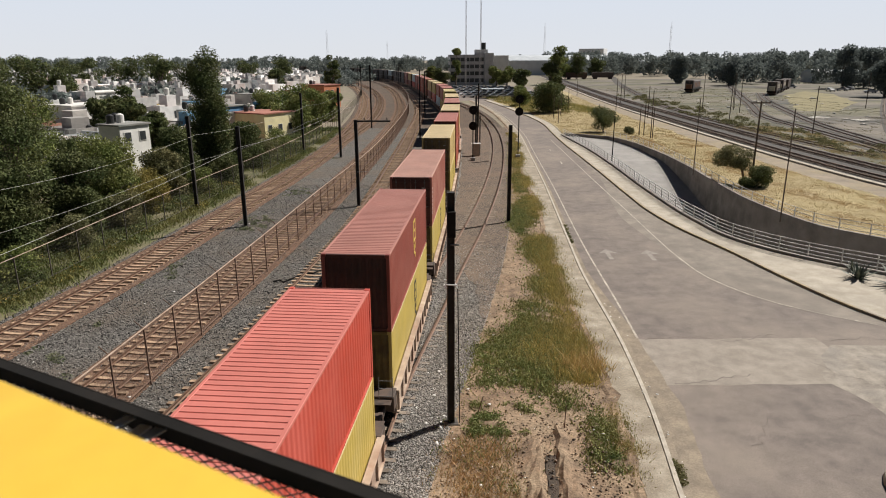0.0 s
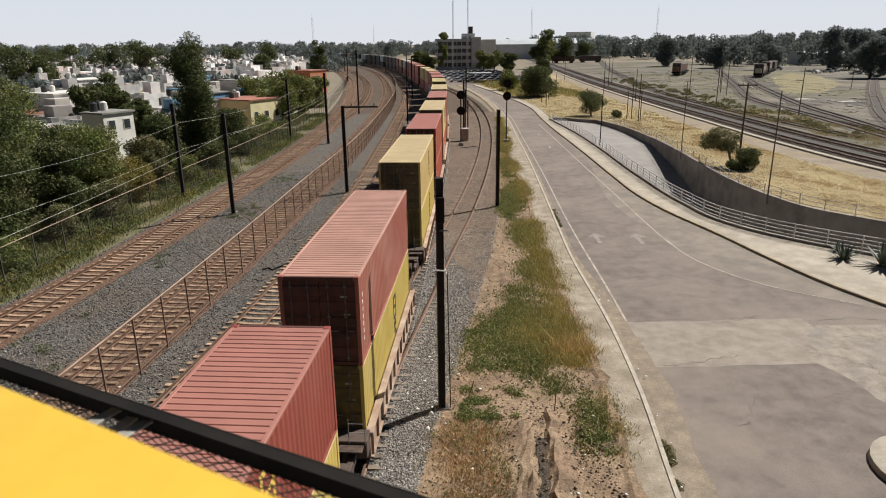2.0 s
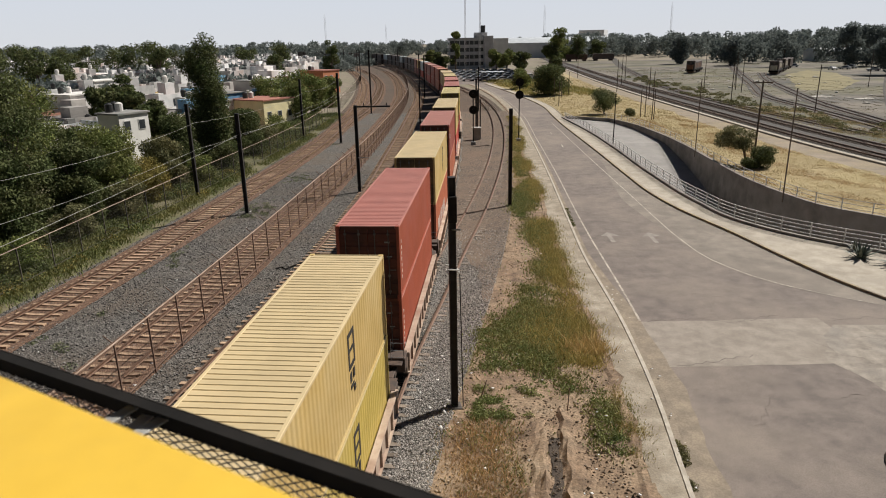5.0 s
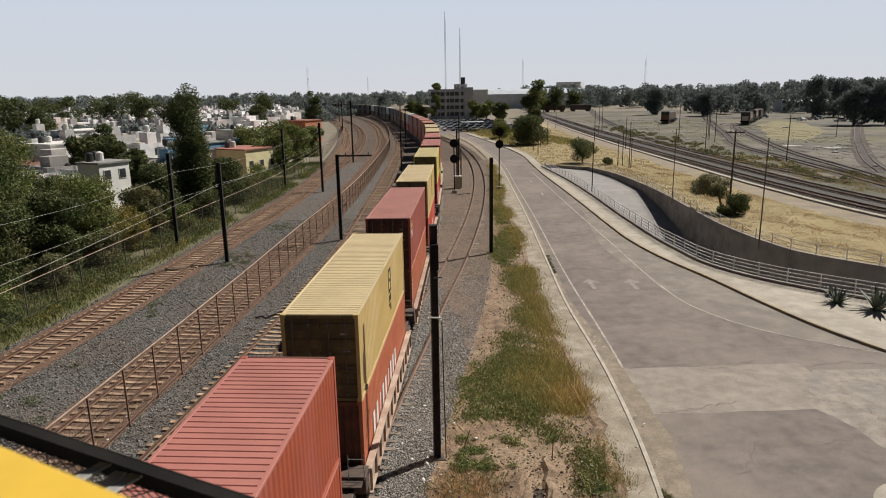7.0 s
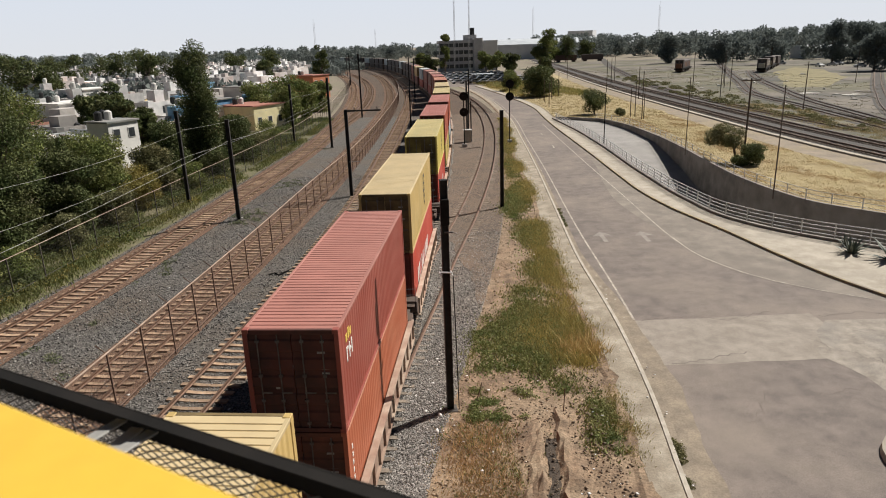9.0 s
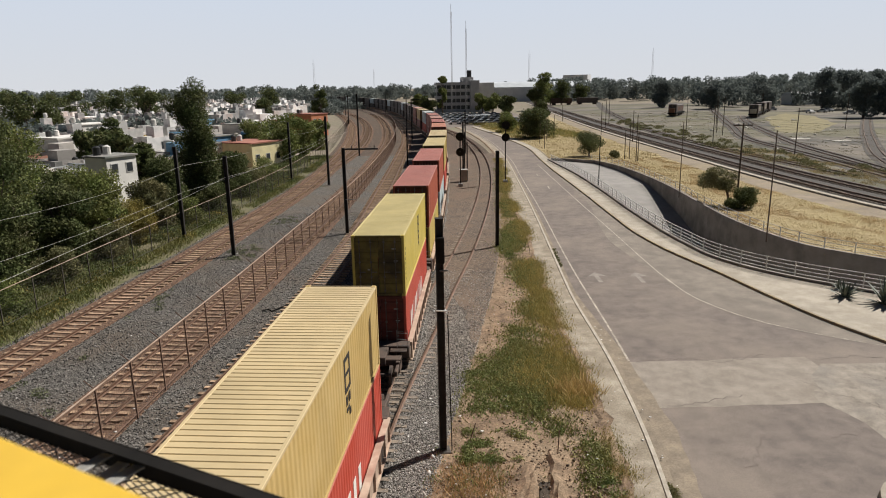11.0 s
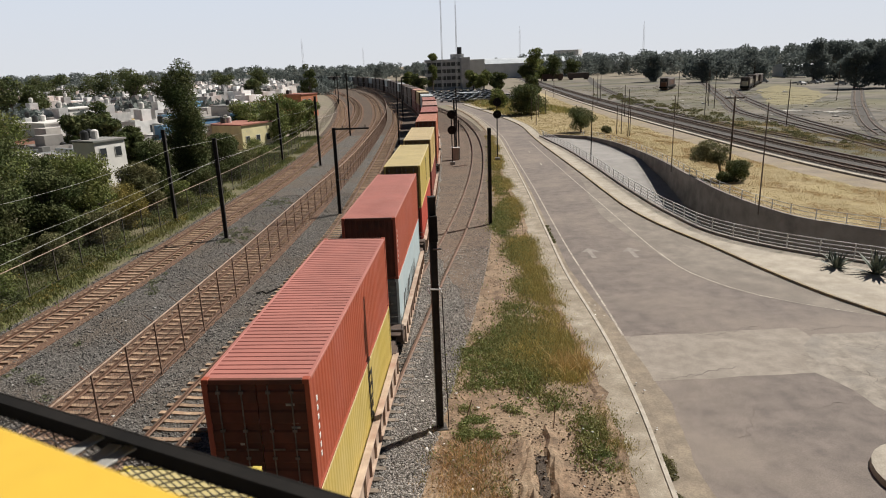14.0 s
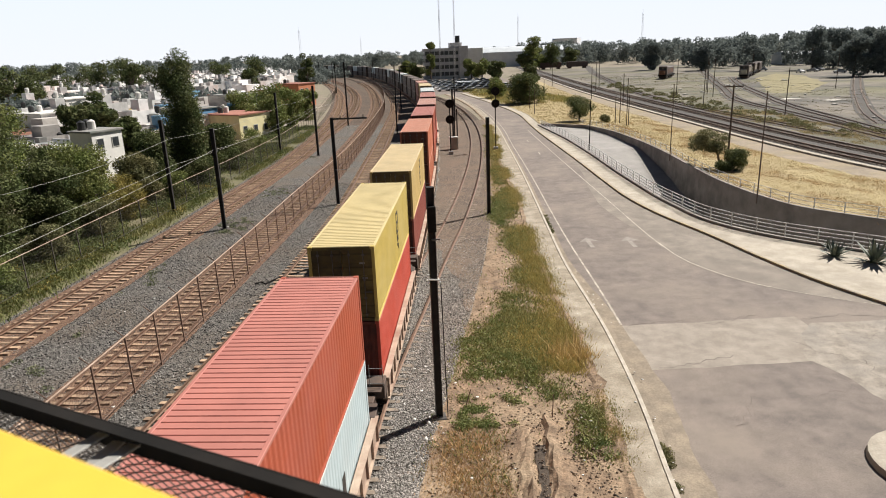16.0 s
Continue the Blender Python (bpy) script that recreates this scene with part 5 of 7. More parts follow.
for i, (x, y, h, r, m) in enumerate([(-27, 33.5, 2.6, 2.2, LEAF), (-26.6, 39, 2.2, 2.0, LEAF), (-26.2, 45.5, 2.3, 1.9, LEAF_OLIVE), (-25.5, 52, 2.6, 2.0, LEAF_OLIVE), (-25.6, 57, 2.9, 2.2, LEAF_OCHRE), (-27.0, 60.5, 3.2, 2.0, LEAF_OCHRE), (-24.6, 66, 2.4, 1.9, LEAF), (-24, 73, 2.6, 2.0, LEAF_DARK), (-23.3, 82, 2.6, 2.2, LEAF_DARK), (-23.4, 90, 2.6, 2.2, LEAF_OLIVE), (-28, 29, 3.4, 2.6, LEAF), (-31, 27, 5, 3.0, LEAF), (-24.5, 100, 3, 2.5, LEAF)]):
    tree(x, y, h, r, m, 60 + i, 6500, 0.085, 0.0, 0.05, "thick bush grown into the old fence", "bush", 18)
# tall dark cypress with a second lobe
for i, (x, y, h, r, n) in enumerate([(-26.4, 77, 13.9, 2.3, 13000), (-25.3, 75.5, 9.2, 1.7, 6000), (-28.4, 79, 8.0, 1.8, 5000)]):
    rnd = random.Random(90 + i)
    t = empty("tree", pose(x, y, 0), label="tall narrow dark evergreen tree beside the fence", category="tree")
    part("trunk", tubed((0, 0, -0.1), (0.1, 0, h * 0.8), 0.25, 0.08), BARK, t)
    cs = [(rnd.uniform(-0.5, 0.5), rnd.uniform(-0.5, 0.5), h * (0.08 + 0.86 * k / 17)) for k in range(18)]
    rs = [r * (0.95 - 0.45 * abs(k / 17 - 0.4)) * rnd.uniform(0.65, 1.1) for k in range(18)]
    if i == 0:
        cs += [(-1.2 - 0.55 * k, 0, 10.2 + 0.5 * k) for k in range(5)]
        rs += [1.0, 0.95, 0.9, 0.8, 0.55]
    leaf_mesh("crown", cs, rs, n * 2, 0.12, LEAF_DARK, t, 90 + i, 1.2, kind="")
for i, (x, y, h, r) in enumerate([(-25, 132, 7.8, 4.5), (-30, 138, 8, 5), (-27, 122, 6.8, 4), (-33, 128, 7, 4.5), (-23.5, 146, 6, 3.5)]):
    tree(x, y, h, r, LEAF, 110 + i, 7000, 0.22, 0.25, 0.1, "round green tree beside the far fence", blobs=18)
t = tree(-46, 290, 15, 4, LEAF_DARK, 131, 5000, 0.3, 0.3, 0.1, "dark conifer among the houses", blobs=20)
# right of the road
tree(26.6, 166, 6.6, 5.6, LEAF_DARK, 140, 16000, 0.18, 0.3, 0.15, "round green tree at the edge of the dry verge", blobs=30)
tree(22.5, 190, 5.5, 3.6, LEAF, 141, 5000, 0.22, 0.25, 0.15, "round green tree at the edge of the dry verge")
tree(29.4, 121.5, 4.0, 3.2, LEAF_DARK, 142, 9000, 0.11, 0.16, 0.32, "low umbrella-shaped tree in dry grass", blobs=16)
tree(33.2, 118, 1.3, 1.2, LEAF_OLIVE, 143, 2000, 0.11, 0, 0.1, "small shrub in dry grass", "bush")


def leaning_tree(x, y):
    """A bent trunk whose crown hangs out to one side."""
    t = empty("tree", pose(x, y, 0), label="small leaning olive-green tree in dry grass", category="tree")
    bm = bmesh.new()
    polytube(bm, [(0, 0, -0.1), (0.05, 0, 0.7), (-0.15, 0, 1.4), (-0.6, 0, 2.1), (-1.2, 0.1, 2.7)], 0.13, 7)
    polytube(bm, [(-0.1, 0, 1.2), (0.35, 0.1, 1.9), (0.45, 0.1, 2.7)], 0.07, 6)
    rnd = random.Random(31)
    cs = [(-1.5 + rnd.uniform(-1.5, 1.3), rnd.uniform(-1.1, 1.1), 2.75 + rnd.uniform(-0.75, 0.85)) for _ in range(22)] + [(0.2, 0, 2.5), (0.4, 0.2, 3.0)]
    for c in cs[::3]:
        tube(bm, (-0.7, 0, 2.2), c, 0.05, 0.015, sides=5)
    part("trunk", bm, BARK, t)
    leaf_mesh("crown", cs, [rnd.uniform(0.5, 0.85) for _ in cs[:-2]] + [0.35, 0.3], 12000, 0.075, LEAF_OLIVE, t, 144, 0.7, kind="")


leaning_tree(32.3, 70.4)
tree(33.3, 68.2, 2.0, 1.9, LEAF_DARK, 145, 7000, 0.085, 0.0, 0.05, "dark green bush at the foot of the pole", "bush")
tree(31.7, 67.6, 0.9, 1.4, LEAF_DARK, 146, 3500, 0.08, 0.0, 0.05, "dark green bush at the foot of the pole", "bush")
for i, (x, y, h, r) in enumerate([(57, 339, 19, 6), (54, 336, 12, 5), (30, 312, 9, 5), (36, 305, 8, 5), (26, 320, 9, 5), (44, 262, 6, 4), (70, 420, 15, 7), (84, 425, 15, 8), (78, 430, 13, 7), (100, 440, 12, 7), (7, 322, 18, 4), (0, 318, 8, 5), (-6, 330, 9, 5)]):
    tree(x, y, h, r, LEAF_DARK if i % 2 else LEAF, 160 + i, 3500, 0.42, 0.35, 0.2, "dark tree near the railway yard")
for i, (x, y, h, r) in enumerate([(168, 285, 17, 7), (180, 290, 18, 8), (192, 288, 16.5, 7), (147, 225, 13, 7), (156, 222, 15, 8), (166, 214, 15, 8), (135, 320, 13, 7), (205, 320, 15, 8), (122, 350, 13, 7), (225, 340, 16, 8), (150, 300, 14, 7)]):
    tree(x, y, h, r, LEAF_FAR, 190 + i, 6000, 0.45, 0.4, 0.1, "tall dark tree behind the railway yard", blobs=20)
for i, (x, y, h, r) in enumerate([(-152, 232, 15, 7), (-138, 228, 13.5, 7), (-121, 236, 13, 6), (-108, 240, 13.5, 7), (-92, 225, 14.5, 6), (-73, 205, 12.5, 5), (-132, 205, 11, 6), (-70, 300, 14, 6), (-170, 260, 14, 7), (-60, 250, 9, 5), (-100, 180, 9, 5), (-84, 300, 14, 6), (-120, 170, 8, 5), (-55, 110, 7, 3.5), (-62, 130, 8, 4), (-46, 100, 6.5, 3.2), (-40, 92, 6, 3), (-102, 174, 13.5, 5.5), (-98, 178, 11, 4.5), (-167, 310, 13.5, 9), (-147, 312, 13, 8), (-130, 308, 15.5, 6), (-62, 96, 5, 2.6), (-70, 120, 5, 3)]):
    tree(x, y, h, r, LEAF_DARK, 230 + i, 4500, 0.34, 0.35, 0.12, "dark tree standing among the houses", blobs=18)


def far_woods(name, y0, y1, x0, x1, n, h, seed, label):
    g = random.Random(seed)
    cs, rs = [], []
    for _ in range(n):
        y = g.uniform(y0, y1)
        x = g.uniform(x0, x1)
        hh = h * g.uniform(0.55, 1.1)
        for k in range(4):
            cs.append((x + g.uniform(-4, 4), y + g.uniform(-4, 4), hh * (0.25 + 0.2 * k)))
            rs.append(g.uniform(2.5, 5.0))
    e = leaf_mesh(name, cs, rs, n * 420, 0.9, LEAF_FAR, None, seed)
    tagged(e, label, "trees", kind="stuff")


far_woods("far_woods", 470, 640, 90, 560, 330, 17, 5, "belt of distant trees behind the railway yard")
far_woods("far_woods", 440, 800, -640, -40, 330, 13.5, 6, "distant trees over the town")
far_woods("far_woods", 640, 950, -160, 160, 160, 14, 7, "distant trees on the skyline")
far_woods("far_woods", 330, 430, 150, 420, 80, 14, 8, "belt of distant trees behind the railway yard")
far_woods("town_trees", 110, 430, -270, -45, 230, 5.0, 18, "trees between the crowded houses")


# ---- grasses, stones and litter ----
def tufts(name, spots, material, label, blade=0.3, per=9, wide=0.02, seed=3):
    g = np.random.default_rng(seed)
    n = len(spots)
    c = np.repeat(np.array(spots, float), per, axis=0)
    m = n * per
    base = c[:, :3] + np.concatenate([g.normal(size=(m, 2)) * c[:, 3:4] * 0.35, np.zeros((m, 1))], 1)
    hgt = blade * c[:, 3:4] * (0.5 + g.random((m, 1)))
    lean = g.normal(size=(m, 2)) * 0.5
    tip = base + np.concatenate([lean * hgt, hgt], 1)
    a = g.random(m) * math.tau
    side = np.stack([np.cos(a), np.sin(a), np.zeros(m)], 1) * wide * c[:, 3:4]
    verts = np.stack([base - side, base + side, tip], 1).reshape(-1, 3)
    me = bpy.data.meshes.new(name)
    me.vertices.add(m * 3)
    me.vertices.foreach_set("co", verts.ravel())
    me.loops.add(m * 3)
    me.loops.foreach_set("vertex_index", np.arange(m * 3))
    me.polygons.add(m)
    me.polygons.foreach_set("loop_start", np.arange(m) * 3)
    me.update(calc_edges=True)
    me.materials.append(material)
    return tagged(new(name, me), label, "grass", kind="stuff")


def leafy_weeds(name, spots, size, per, material, label, seed):
    """Low broad-leaved plants that hug the soil."""
    cs = [(x, y, z + 0.05 * k) for x, y, z, k in spots]
    tagged(leaf_mesh(name, cs, [0.22 * k for _, _, _, k in spots], per * len(spots), size, material, None, seed, 0.4), label, "weeds", kind="stuff")


def scatter(fl, fr, y0, y1, n, seed, thr=None, smin=0.5, smax=1.3, z=0.0, power=1.6):
    g = random.Random(seed)
    out = []
    while len(out) < n:
        y = y0 + (y1 - y0) * g.random() ** power
        a, b = fl(y), fr(y)
        x = g.uniform(a, b)
        if thr is not None:
            v = noise.noise((x * 0.35, y * 0.16, 9.0)) + 0.5 * noise.noise((x * 1.1, y * 0.9, 2.0))
            if v < thr(x, y, (x - a) / (b - a)):
                continue
        out.append((x, y, z, g.uniform(smin, smax)))
    return out


RAGGED = lambda y: STRIP_L(y) + 0.38 * noise.noise((y * 0.9, 0, 4)) + 0.12 * noise.noise((y * 3.1, 0, 7)) + 0.08


def trench(x, y):
    """A short dug ditch with spoil heaped on both sides."""
    if y < 14 or y > 22:
        return 0.0
    d = abs(x - (3.3 + 0.1 * (y - 16.5) + 0.18 * noise.noise((y * 1.3, 0, 1))))
    fade = min(1.0, (22 - y) / 2.2) * (0.75 + 0.5 * noise.noise((x * 1.5, y * 1.5, 6)))
    rough = 0.65 + 0.8 * abs(noise.noise((x * 3.5, y * 3.0, 2.0)))
    return fade * rough * 0.42 * max(0.0, min((d - 0.22) / 0.10, (1.2 - d) / 0.9, 1.0))


def soil_z(x, y):
    return 0.05 + (0.065 if x > STRIP_L(y) - 0.25 else 0.0) + trench(x, y) + 0.03 * noise.noise((x * 2.5, y * 2.5, 1.7))


tagged(ribbon("verge_soil", VERGE_L, RAGGED, -10, 215, soil_z, mat("verge_soil", (0.285, 0.195, 0.125), (0.12, 0.08, 0.052), 1.6, 12, grain=0.45, grain_scale=11.0, stain=(0.33, 0.25, 0.165), stain_scale=0.5, stain_amount=0.7, bump=1.0, bump_scale=7, rough=0.97), 0.0, 44, 0.05, near=0.2), "brown stony soil of the verge", "soil", kind="structure")
DITCH = lambda y: 3.3 + 0.1 * (y - 16.5) + 0.18 * noise.noise((y * 1.3, 0, 1))
# dark ribbon paints in the shade that makes the shallow ditch read as deep
tagged(ribbon("ditch_bottom", lambda y: DITCH(y) - 0.17 + 0.07 * noise.noise((y * 3.0, 1, 4)), lambda y: DITCH(y) + 0.17 + 0.07 * noise.noise((y * 3.4, 2, 4)), 13.5, 19.6, 0.10, mat("shaded_soil", (0.040, 0.029, 0.021), (0.075, 0.054, 0.038), 6.0, 8, grain=0.4, grain_scale=20.0, bump=1.0, bump_scale=20, rough=0.9), 0.0, 2, 0.04, near=0.2), "dark strip painted for the shade at the bottom of a dug ditch", "soil", kind="structure")
GREENZONE = lambda x, y, u: (abs(u - 0.58) * 1.7 - 0.28 if y > 23 else abs(u - 0.85) * 2.2 + 0.0) + 0.45 * noise.noise((x * 2.2, y * 1.6, 5.0))
COVER = mat("green_cover", (0.145, 0.19, 0.062), (0.29, 0.265, 0.10), 0.6, island=0.4, rough=0.85, transl=0.2)
tufts("green_cover", scatter(VERGE_L, STRIP_L, 14, 110, 4600, 25, GREENZONE, 0.5, 1.4, z=0.05), COVER, "low green ground cover on the verge", 0.09, 14, 0.035, 25)
tufts("verge_grass", scatter(VERGE_L, STRIP_L, 14, 120, 2400, 4, lambda x, y, u: GREENZONE(x, y, u) + 0.12, z=0.05), OLIVEGRASS, "patchy olive and yellowing grass on the verge", 0.15, 12, 0.018, 4)
tufts("verge_straw", scatter(VERGE_L, STRIP_L, 25, 120, 4200, 5, lambda x, y, u: abs(u - 0.87) * 2.0 - 0.15, z=0.05), mat("yellowing_grass", (0.47, 0.37, 0.13), (0.34, 0.285, 0.10), 0.5, island=0.3, rough=0.9, transl=0.25), "yellowing grass along the pavement edge", 0.17, 12, 0.018, 5)
WEEDLEAF = mat("weed_leaf", (0.15, 0.19, 0.065), (0.24, 0.24, 0.095), 1.2, island=0.45, rough=0.85, spec=0.2, transl=0.3)
leafy_weeds("leafy_weeds", scatter(VERGE_L, STRIP_L, 21, 75, 1900, 51, lambda x, y, u: abs(u - 0.45) * 1.4 - 0.06 + 0.4 * noise.noise((x * 2.2, y * 2.0, 8)), 0.35, 1.2, z=0.05), 0.045, 26, WEEDLEAF, "low broad-leaved green weeds on the verge", 51)
leafy_weeds("leafy_weeds", scatter(lambda y: 3.9, lambda y: 6.2, 14.5, 24, 150, 52, lambda x, y, u: abs(u - 0.85) * 1.1 - 0.05 + 0.4 * noise.noise((x * 2.2, y * 2.0, 3)), 0.35, 1.1, z=0.08, power=1.0), 0.04, 17, COVER, "low green weeds beside the dug ditch", 52)
tufts("verge_grass", scatter(lift(VERGE_L, 0.3), STRIP_L, 58, 112, 1500, 59, None, 0.5, 1.2, 0.05, 1.0), OLIVEGRASS, "thin olive grass strip between siding and pavement", 0.15, 12, 0.02, 59)
tufts("sparse_weeds", scatter(VERGE_L, STRIP_L, 14, 60, 900, 26, lambda x, y, u: 0.1, 0.3, 1.0, z=0.07), COVER, "sparse small weeds on bare soil", 0.14, 14, 0.03, 26)
tufts("russet_grass", scatter(lambda y: -0.6, lambda y: 2.3, 14.5, 20.8, 700, 27, lambda x, y, u: abs(u - 0.5) * 0.9 + abs(y - 17.6) * 0.1 - 0.35 + 0.5 * noise.noise((x * 2.5, y * 2.0, 1.0)), 0.3, 1.1, z=0.06, power=1.0), RUSSET, "reddish dry grass beside the pole", 0.14, 12, 0.016, 27)
tufts("bright_straw", scatter(lambda y: 5.2, lambda y: 7.1, 25.2, 28.6, 70, 28, lambda x, y, u: abs(u - 0.7) * 1.3 + abs(y - 26.6) * 0.7 - 0.4, 0.6, 1.4, z=0.06, power=1.0), mat("bright_straw", (0.56, 0.40, 0.17), (0.44, 0.31, 0.13), 1.0, island=0.25, rough=0.9, transl=0.25), "tall bright straw tuft at the pavement edge", 0.3, 14, 0.018, 28)
tufts("edge_straw", scatter(lift(STRIP_L, -0.3), lift(STRIP_L, 0.3), 15, 110, 2400, 24, lambda x, y, u: 0.0 + 0.25 * u, 0.3, 0.8, 0.1), OLIVEGRASS, "dry grass creeping over the pavement edge", 0.12, 11, 0.018, 24)
leafy_weeds("gutter_weeds", scatter(lift(ROAD_L, -0.02), lift(ROAD_L, 0.22), 15, 60, 150, 29, lambda x, y, u: 0.25, 0.3, 0.9, 0.03), 0.04, 26, LEAF_OLIVE, "small weeds in the gutter", 29)
tufts("bank_weeds", scatter(lift(FENCE_1, -5), lift(FENCE_1, 1.2), 22, 130, 9000, 6, lambda x, y, u: -0.2, 0.7, 1.8), BANKWEED, "rank green weeds at the foot of the fence", 0.17, 15, 0.024, 6)
leafy_weeds("bank_growth", scatter(lift(FENCE_1, -6), lift(FENCE_1, 0.6), 20, 130, 900, 56, lambda x, y, u: -0.25 + u * 0.5, 2.0, 4.6), 0.085, 75, LEAF_DARK, "tangled green growth on the bank behind the fence", 56)
leafy_weeds("bank_growth", scatter(lift(FENCE_1, -4), lift(FENCE_1, 0.8), 20, 120, 260, 57, lambda x, y, u: 0.1, 1.4, 3.4), 0.07, 60, LEAF_OCHRE, "yellowing growth on the bank behind the fence", 57)
tufts("dry_grass", scatter(lift(RAMP_R, 0.6), GRASS_R, 36, 116, 16000, 8, None, 0.4, 1.0, 0.0, 1.2), PALESTRAW, "yellow dry grass between the ramp and the railway", 0.10, 12, 0.014, 8)
tufts("dry_grass", scatter(lift(KERB_R, 2.0), GRASS_R, 116, 240, 6000, 9, None, 0.6, 1.3, 0.0, 1.2), PALESTRAW, "yellow dry grass between the road and the railway", 0.14, 10, 0.028, 9)
tufts("russet_patches", scatter(lift(RAMP_R, 0.6), GRASS_R, 36, 116, 3800, 58, lambda x, y, u: 0.12, 0.4, 1.1, 0.0, 1.2), RUSSET, "reddish patches in the dry grass", 0.12, 12, 0.02, 58)
tufts("verge_green", scatter(lift(KERB_R, 3.0), lift(KERB_R, 22), 165, 300, 3500, 41, lambda x, y, u: -0.1, 0.8, 1.8, 0.0, 1.0), GRASS, "greener grass on the far verge", 0.4, 8, 0.05, 41)
leafy_weeds("track_weeds", scatter(lift(TRACK_1, 2.0), lift(TRACK_2, -2.2), 24, 90, 130, 10, lambda x, y, u: 0.3, 0.5, 1.5, 0.04), 0.05, 30, mat("dusty_weed_leaf", (0.13, 0.15, 0.085), (0.20, 0.205, 0.12), 1.2, island=0.4, rough=0.9, spec=0.2, transl=0.25), "small grey-green weeds in the ballast between tracks", 10)
tufts("yard_scrub", scatter(lift(RAILS_R2, 4), lift(RAILS_R2, 60), 70, 300, 5000, 11, lambda x, y, u: 0.1, 0.4, 1.1, 0.0, 1.1), mat("scrub_blades", (0.21, 0.19, 0.10), (0.27, 0.23, 0.13), 0.1, island=0.3, rough=0.9), "dry scrub on the yard ground", 0.14, 7, 0.06, 11)


leafy_weeds("yard_bushes", scatter(lift(RAILS_R2, 3.0), lift(RAILS_R2, 13), 85, 240, 260, 53, lambda x, y, u: 0.15, 2.0, 5.0, 0.0, 1.0), 0.16, 60, LEAF_OLIVE, "low olive scrub between the main line and the yard", 53)
tufts("yard_straw", scatter(lift(RAILS_R2, 2.6), lift(RAILS_R2, 12), 45, 130, 3500, 54, lambda x, y, u: -0.1, 0.5, 1.2, 0.0, 1.0), PALESTRAW, "dry straw beside the main line", 0.2, 8, 0.035, 54)
rubble_spots = scatter(lift(RAILS_R2, 8), lift(RAILS_R2, 70), 90, 230, 60, 55, None, 0.5, 2.5, 0.03, 1.0)


def pebbles(name, spots, size, material, label, seed, flat_=1.0):
    g = np.random.default_rng(seed)
    sp = np.array(spots, float)
    n = len(sp)
    base = np.array([(1, 0, 0), (-0.2, 0.9, -0.1), (-0.9, -0.3, 0.1), (0.1, -0.95, 0), (0.1, 0.0, 0.8), (0, 0, -0.6)])
    tri = [(0, 1, 4), (1, 2, 4), (2, 3, 4), (3, 0, 4), (1, 0, 5), (2, 1, 5), (3, 2, 5), (0, 3, 5)]
    a = g.random(n) * math.tau
    ca, sa = np.cos(a), np.sin(a)
    s = size * sp[:, 3] * (0.6 + 0.8 * g.random(n))
    base = base * np.array([1, 1, flat_])
    jit = 1 + 0.35 * g.normal(size=(n, 6, 3))
    b = base[None] * jit
    xy = np.stack([b[..., 0] * ca[:, None] - b[..., 1] * sa[:, None], b[..., 0] * sa[:, None] + b[..., 1] * ca[:, None], b[..., 2]], 2)
    v = xy * s[:, None, None] + sp[:, None, :3]
    me = bpy.data.meshes.new(name)
    f = (np.array(tri)[None] + (np.arange(n) * 6)[:, None, None]).reshape(-1, 3)
    me.vertices.add(n * 6)
    me.vertices.foreach_set("co", v.ravel())
    me.loops.add(len(f) * 3)
    me.loops.foreach_set("vertex_index", f.ravel())
    me.polygons.add(len(f))
    me.polygons.foreach_set("loop_start", np.arange(len(f)) * 3)
    me.update(calc_edges=True)
    me.materials.append(material)
    return tagged(new(name, me), label, "stones", kind="stuff")


pebbles("ballast_stones", scatter(lift(TRACK_1, -2.2), lift(VERGE_L, 0.1), 14, 70, 110000, 12, None, 0.5, 1.4, 0.05, 1.6), 0.036, STONE, "loose grey ballast stones between the rails", 12)
pebbles("shoulder_stones", scatter(lift(TRAIN, 1.6), lift(VERGE_L, 0.1), 14, 46, 26000, 32, None, 0.5, 1.3, 0.07, 1.7), 0.036, mat("clean_stone", (0.34, 0.315, 0.285), (0.17, 0.155, 0.14), 6.0, island=0.6, rough=0.9), "loose clean grey ballast stones beside the train", 32)
pebbles("soil_stones", scatter(VERGE_L, STRIP_L, 14, 50, 5000, 13, None, 0.3, 1.3, 0.05, 1.8), 0.05, mat("soil_clod", (0.30, 0.23, 0.16), (0.20, 0.15, 0.10), 5.0, island=0.4, rough=0.95), "loose stones and clods on the verge", 13)
pebbles("soil_clods", scatter(lambda y: 2.4, lambda y: 5.6, 15.0, 21.8, 700, 23, None, 0.2, 1.0, 0.16, 1.0), 0.06, mat("dark_clod", (0.20, 0.145, 0.10), (0.13, 0.095, 0.066), 5.0, island=0.4, rough=0.95), "heaped dark clods beside a dug hole", 23)
pebbles("paper_litter", scatter(VERGE_L, lift(ROAD_L, 0.5), 14, 70, 300, 14, None, 0.3, 1.2, 0.12, 1.5), 0.055, mat("litter", (0.75, 0.73, 0.70), rough=0.7), "scraps of white litter", 14, 0.3)
pebbles("white_stones", scatter(lift(VERGE_L, -1.6), VERGE_L, 20, 26, 26, 15, None, 0.6, 1.5, 0.06, 1.0), 0.08, mat("litter", (0.75, 0.73, 0.70)), "a few white stones beside the pole", 15)
pebbles("paper_litter", scatter(lift(TRACK_1, -2), lift(TRACK_3, 2), 22, 70, 45, 16, None, 0.5, 1.3, 0.08, 1.5), 0.07, mat("litter", (0.75, 0.73, 0.70)), "scraps of white litter in the ballast", 16, 0.3)

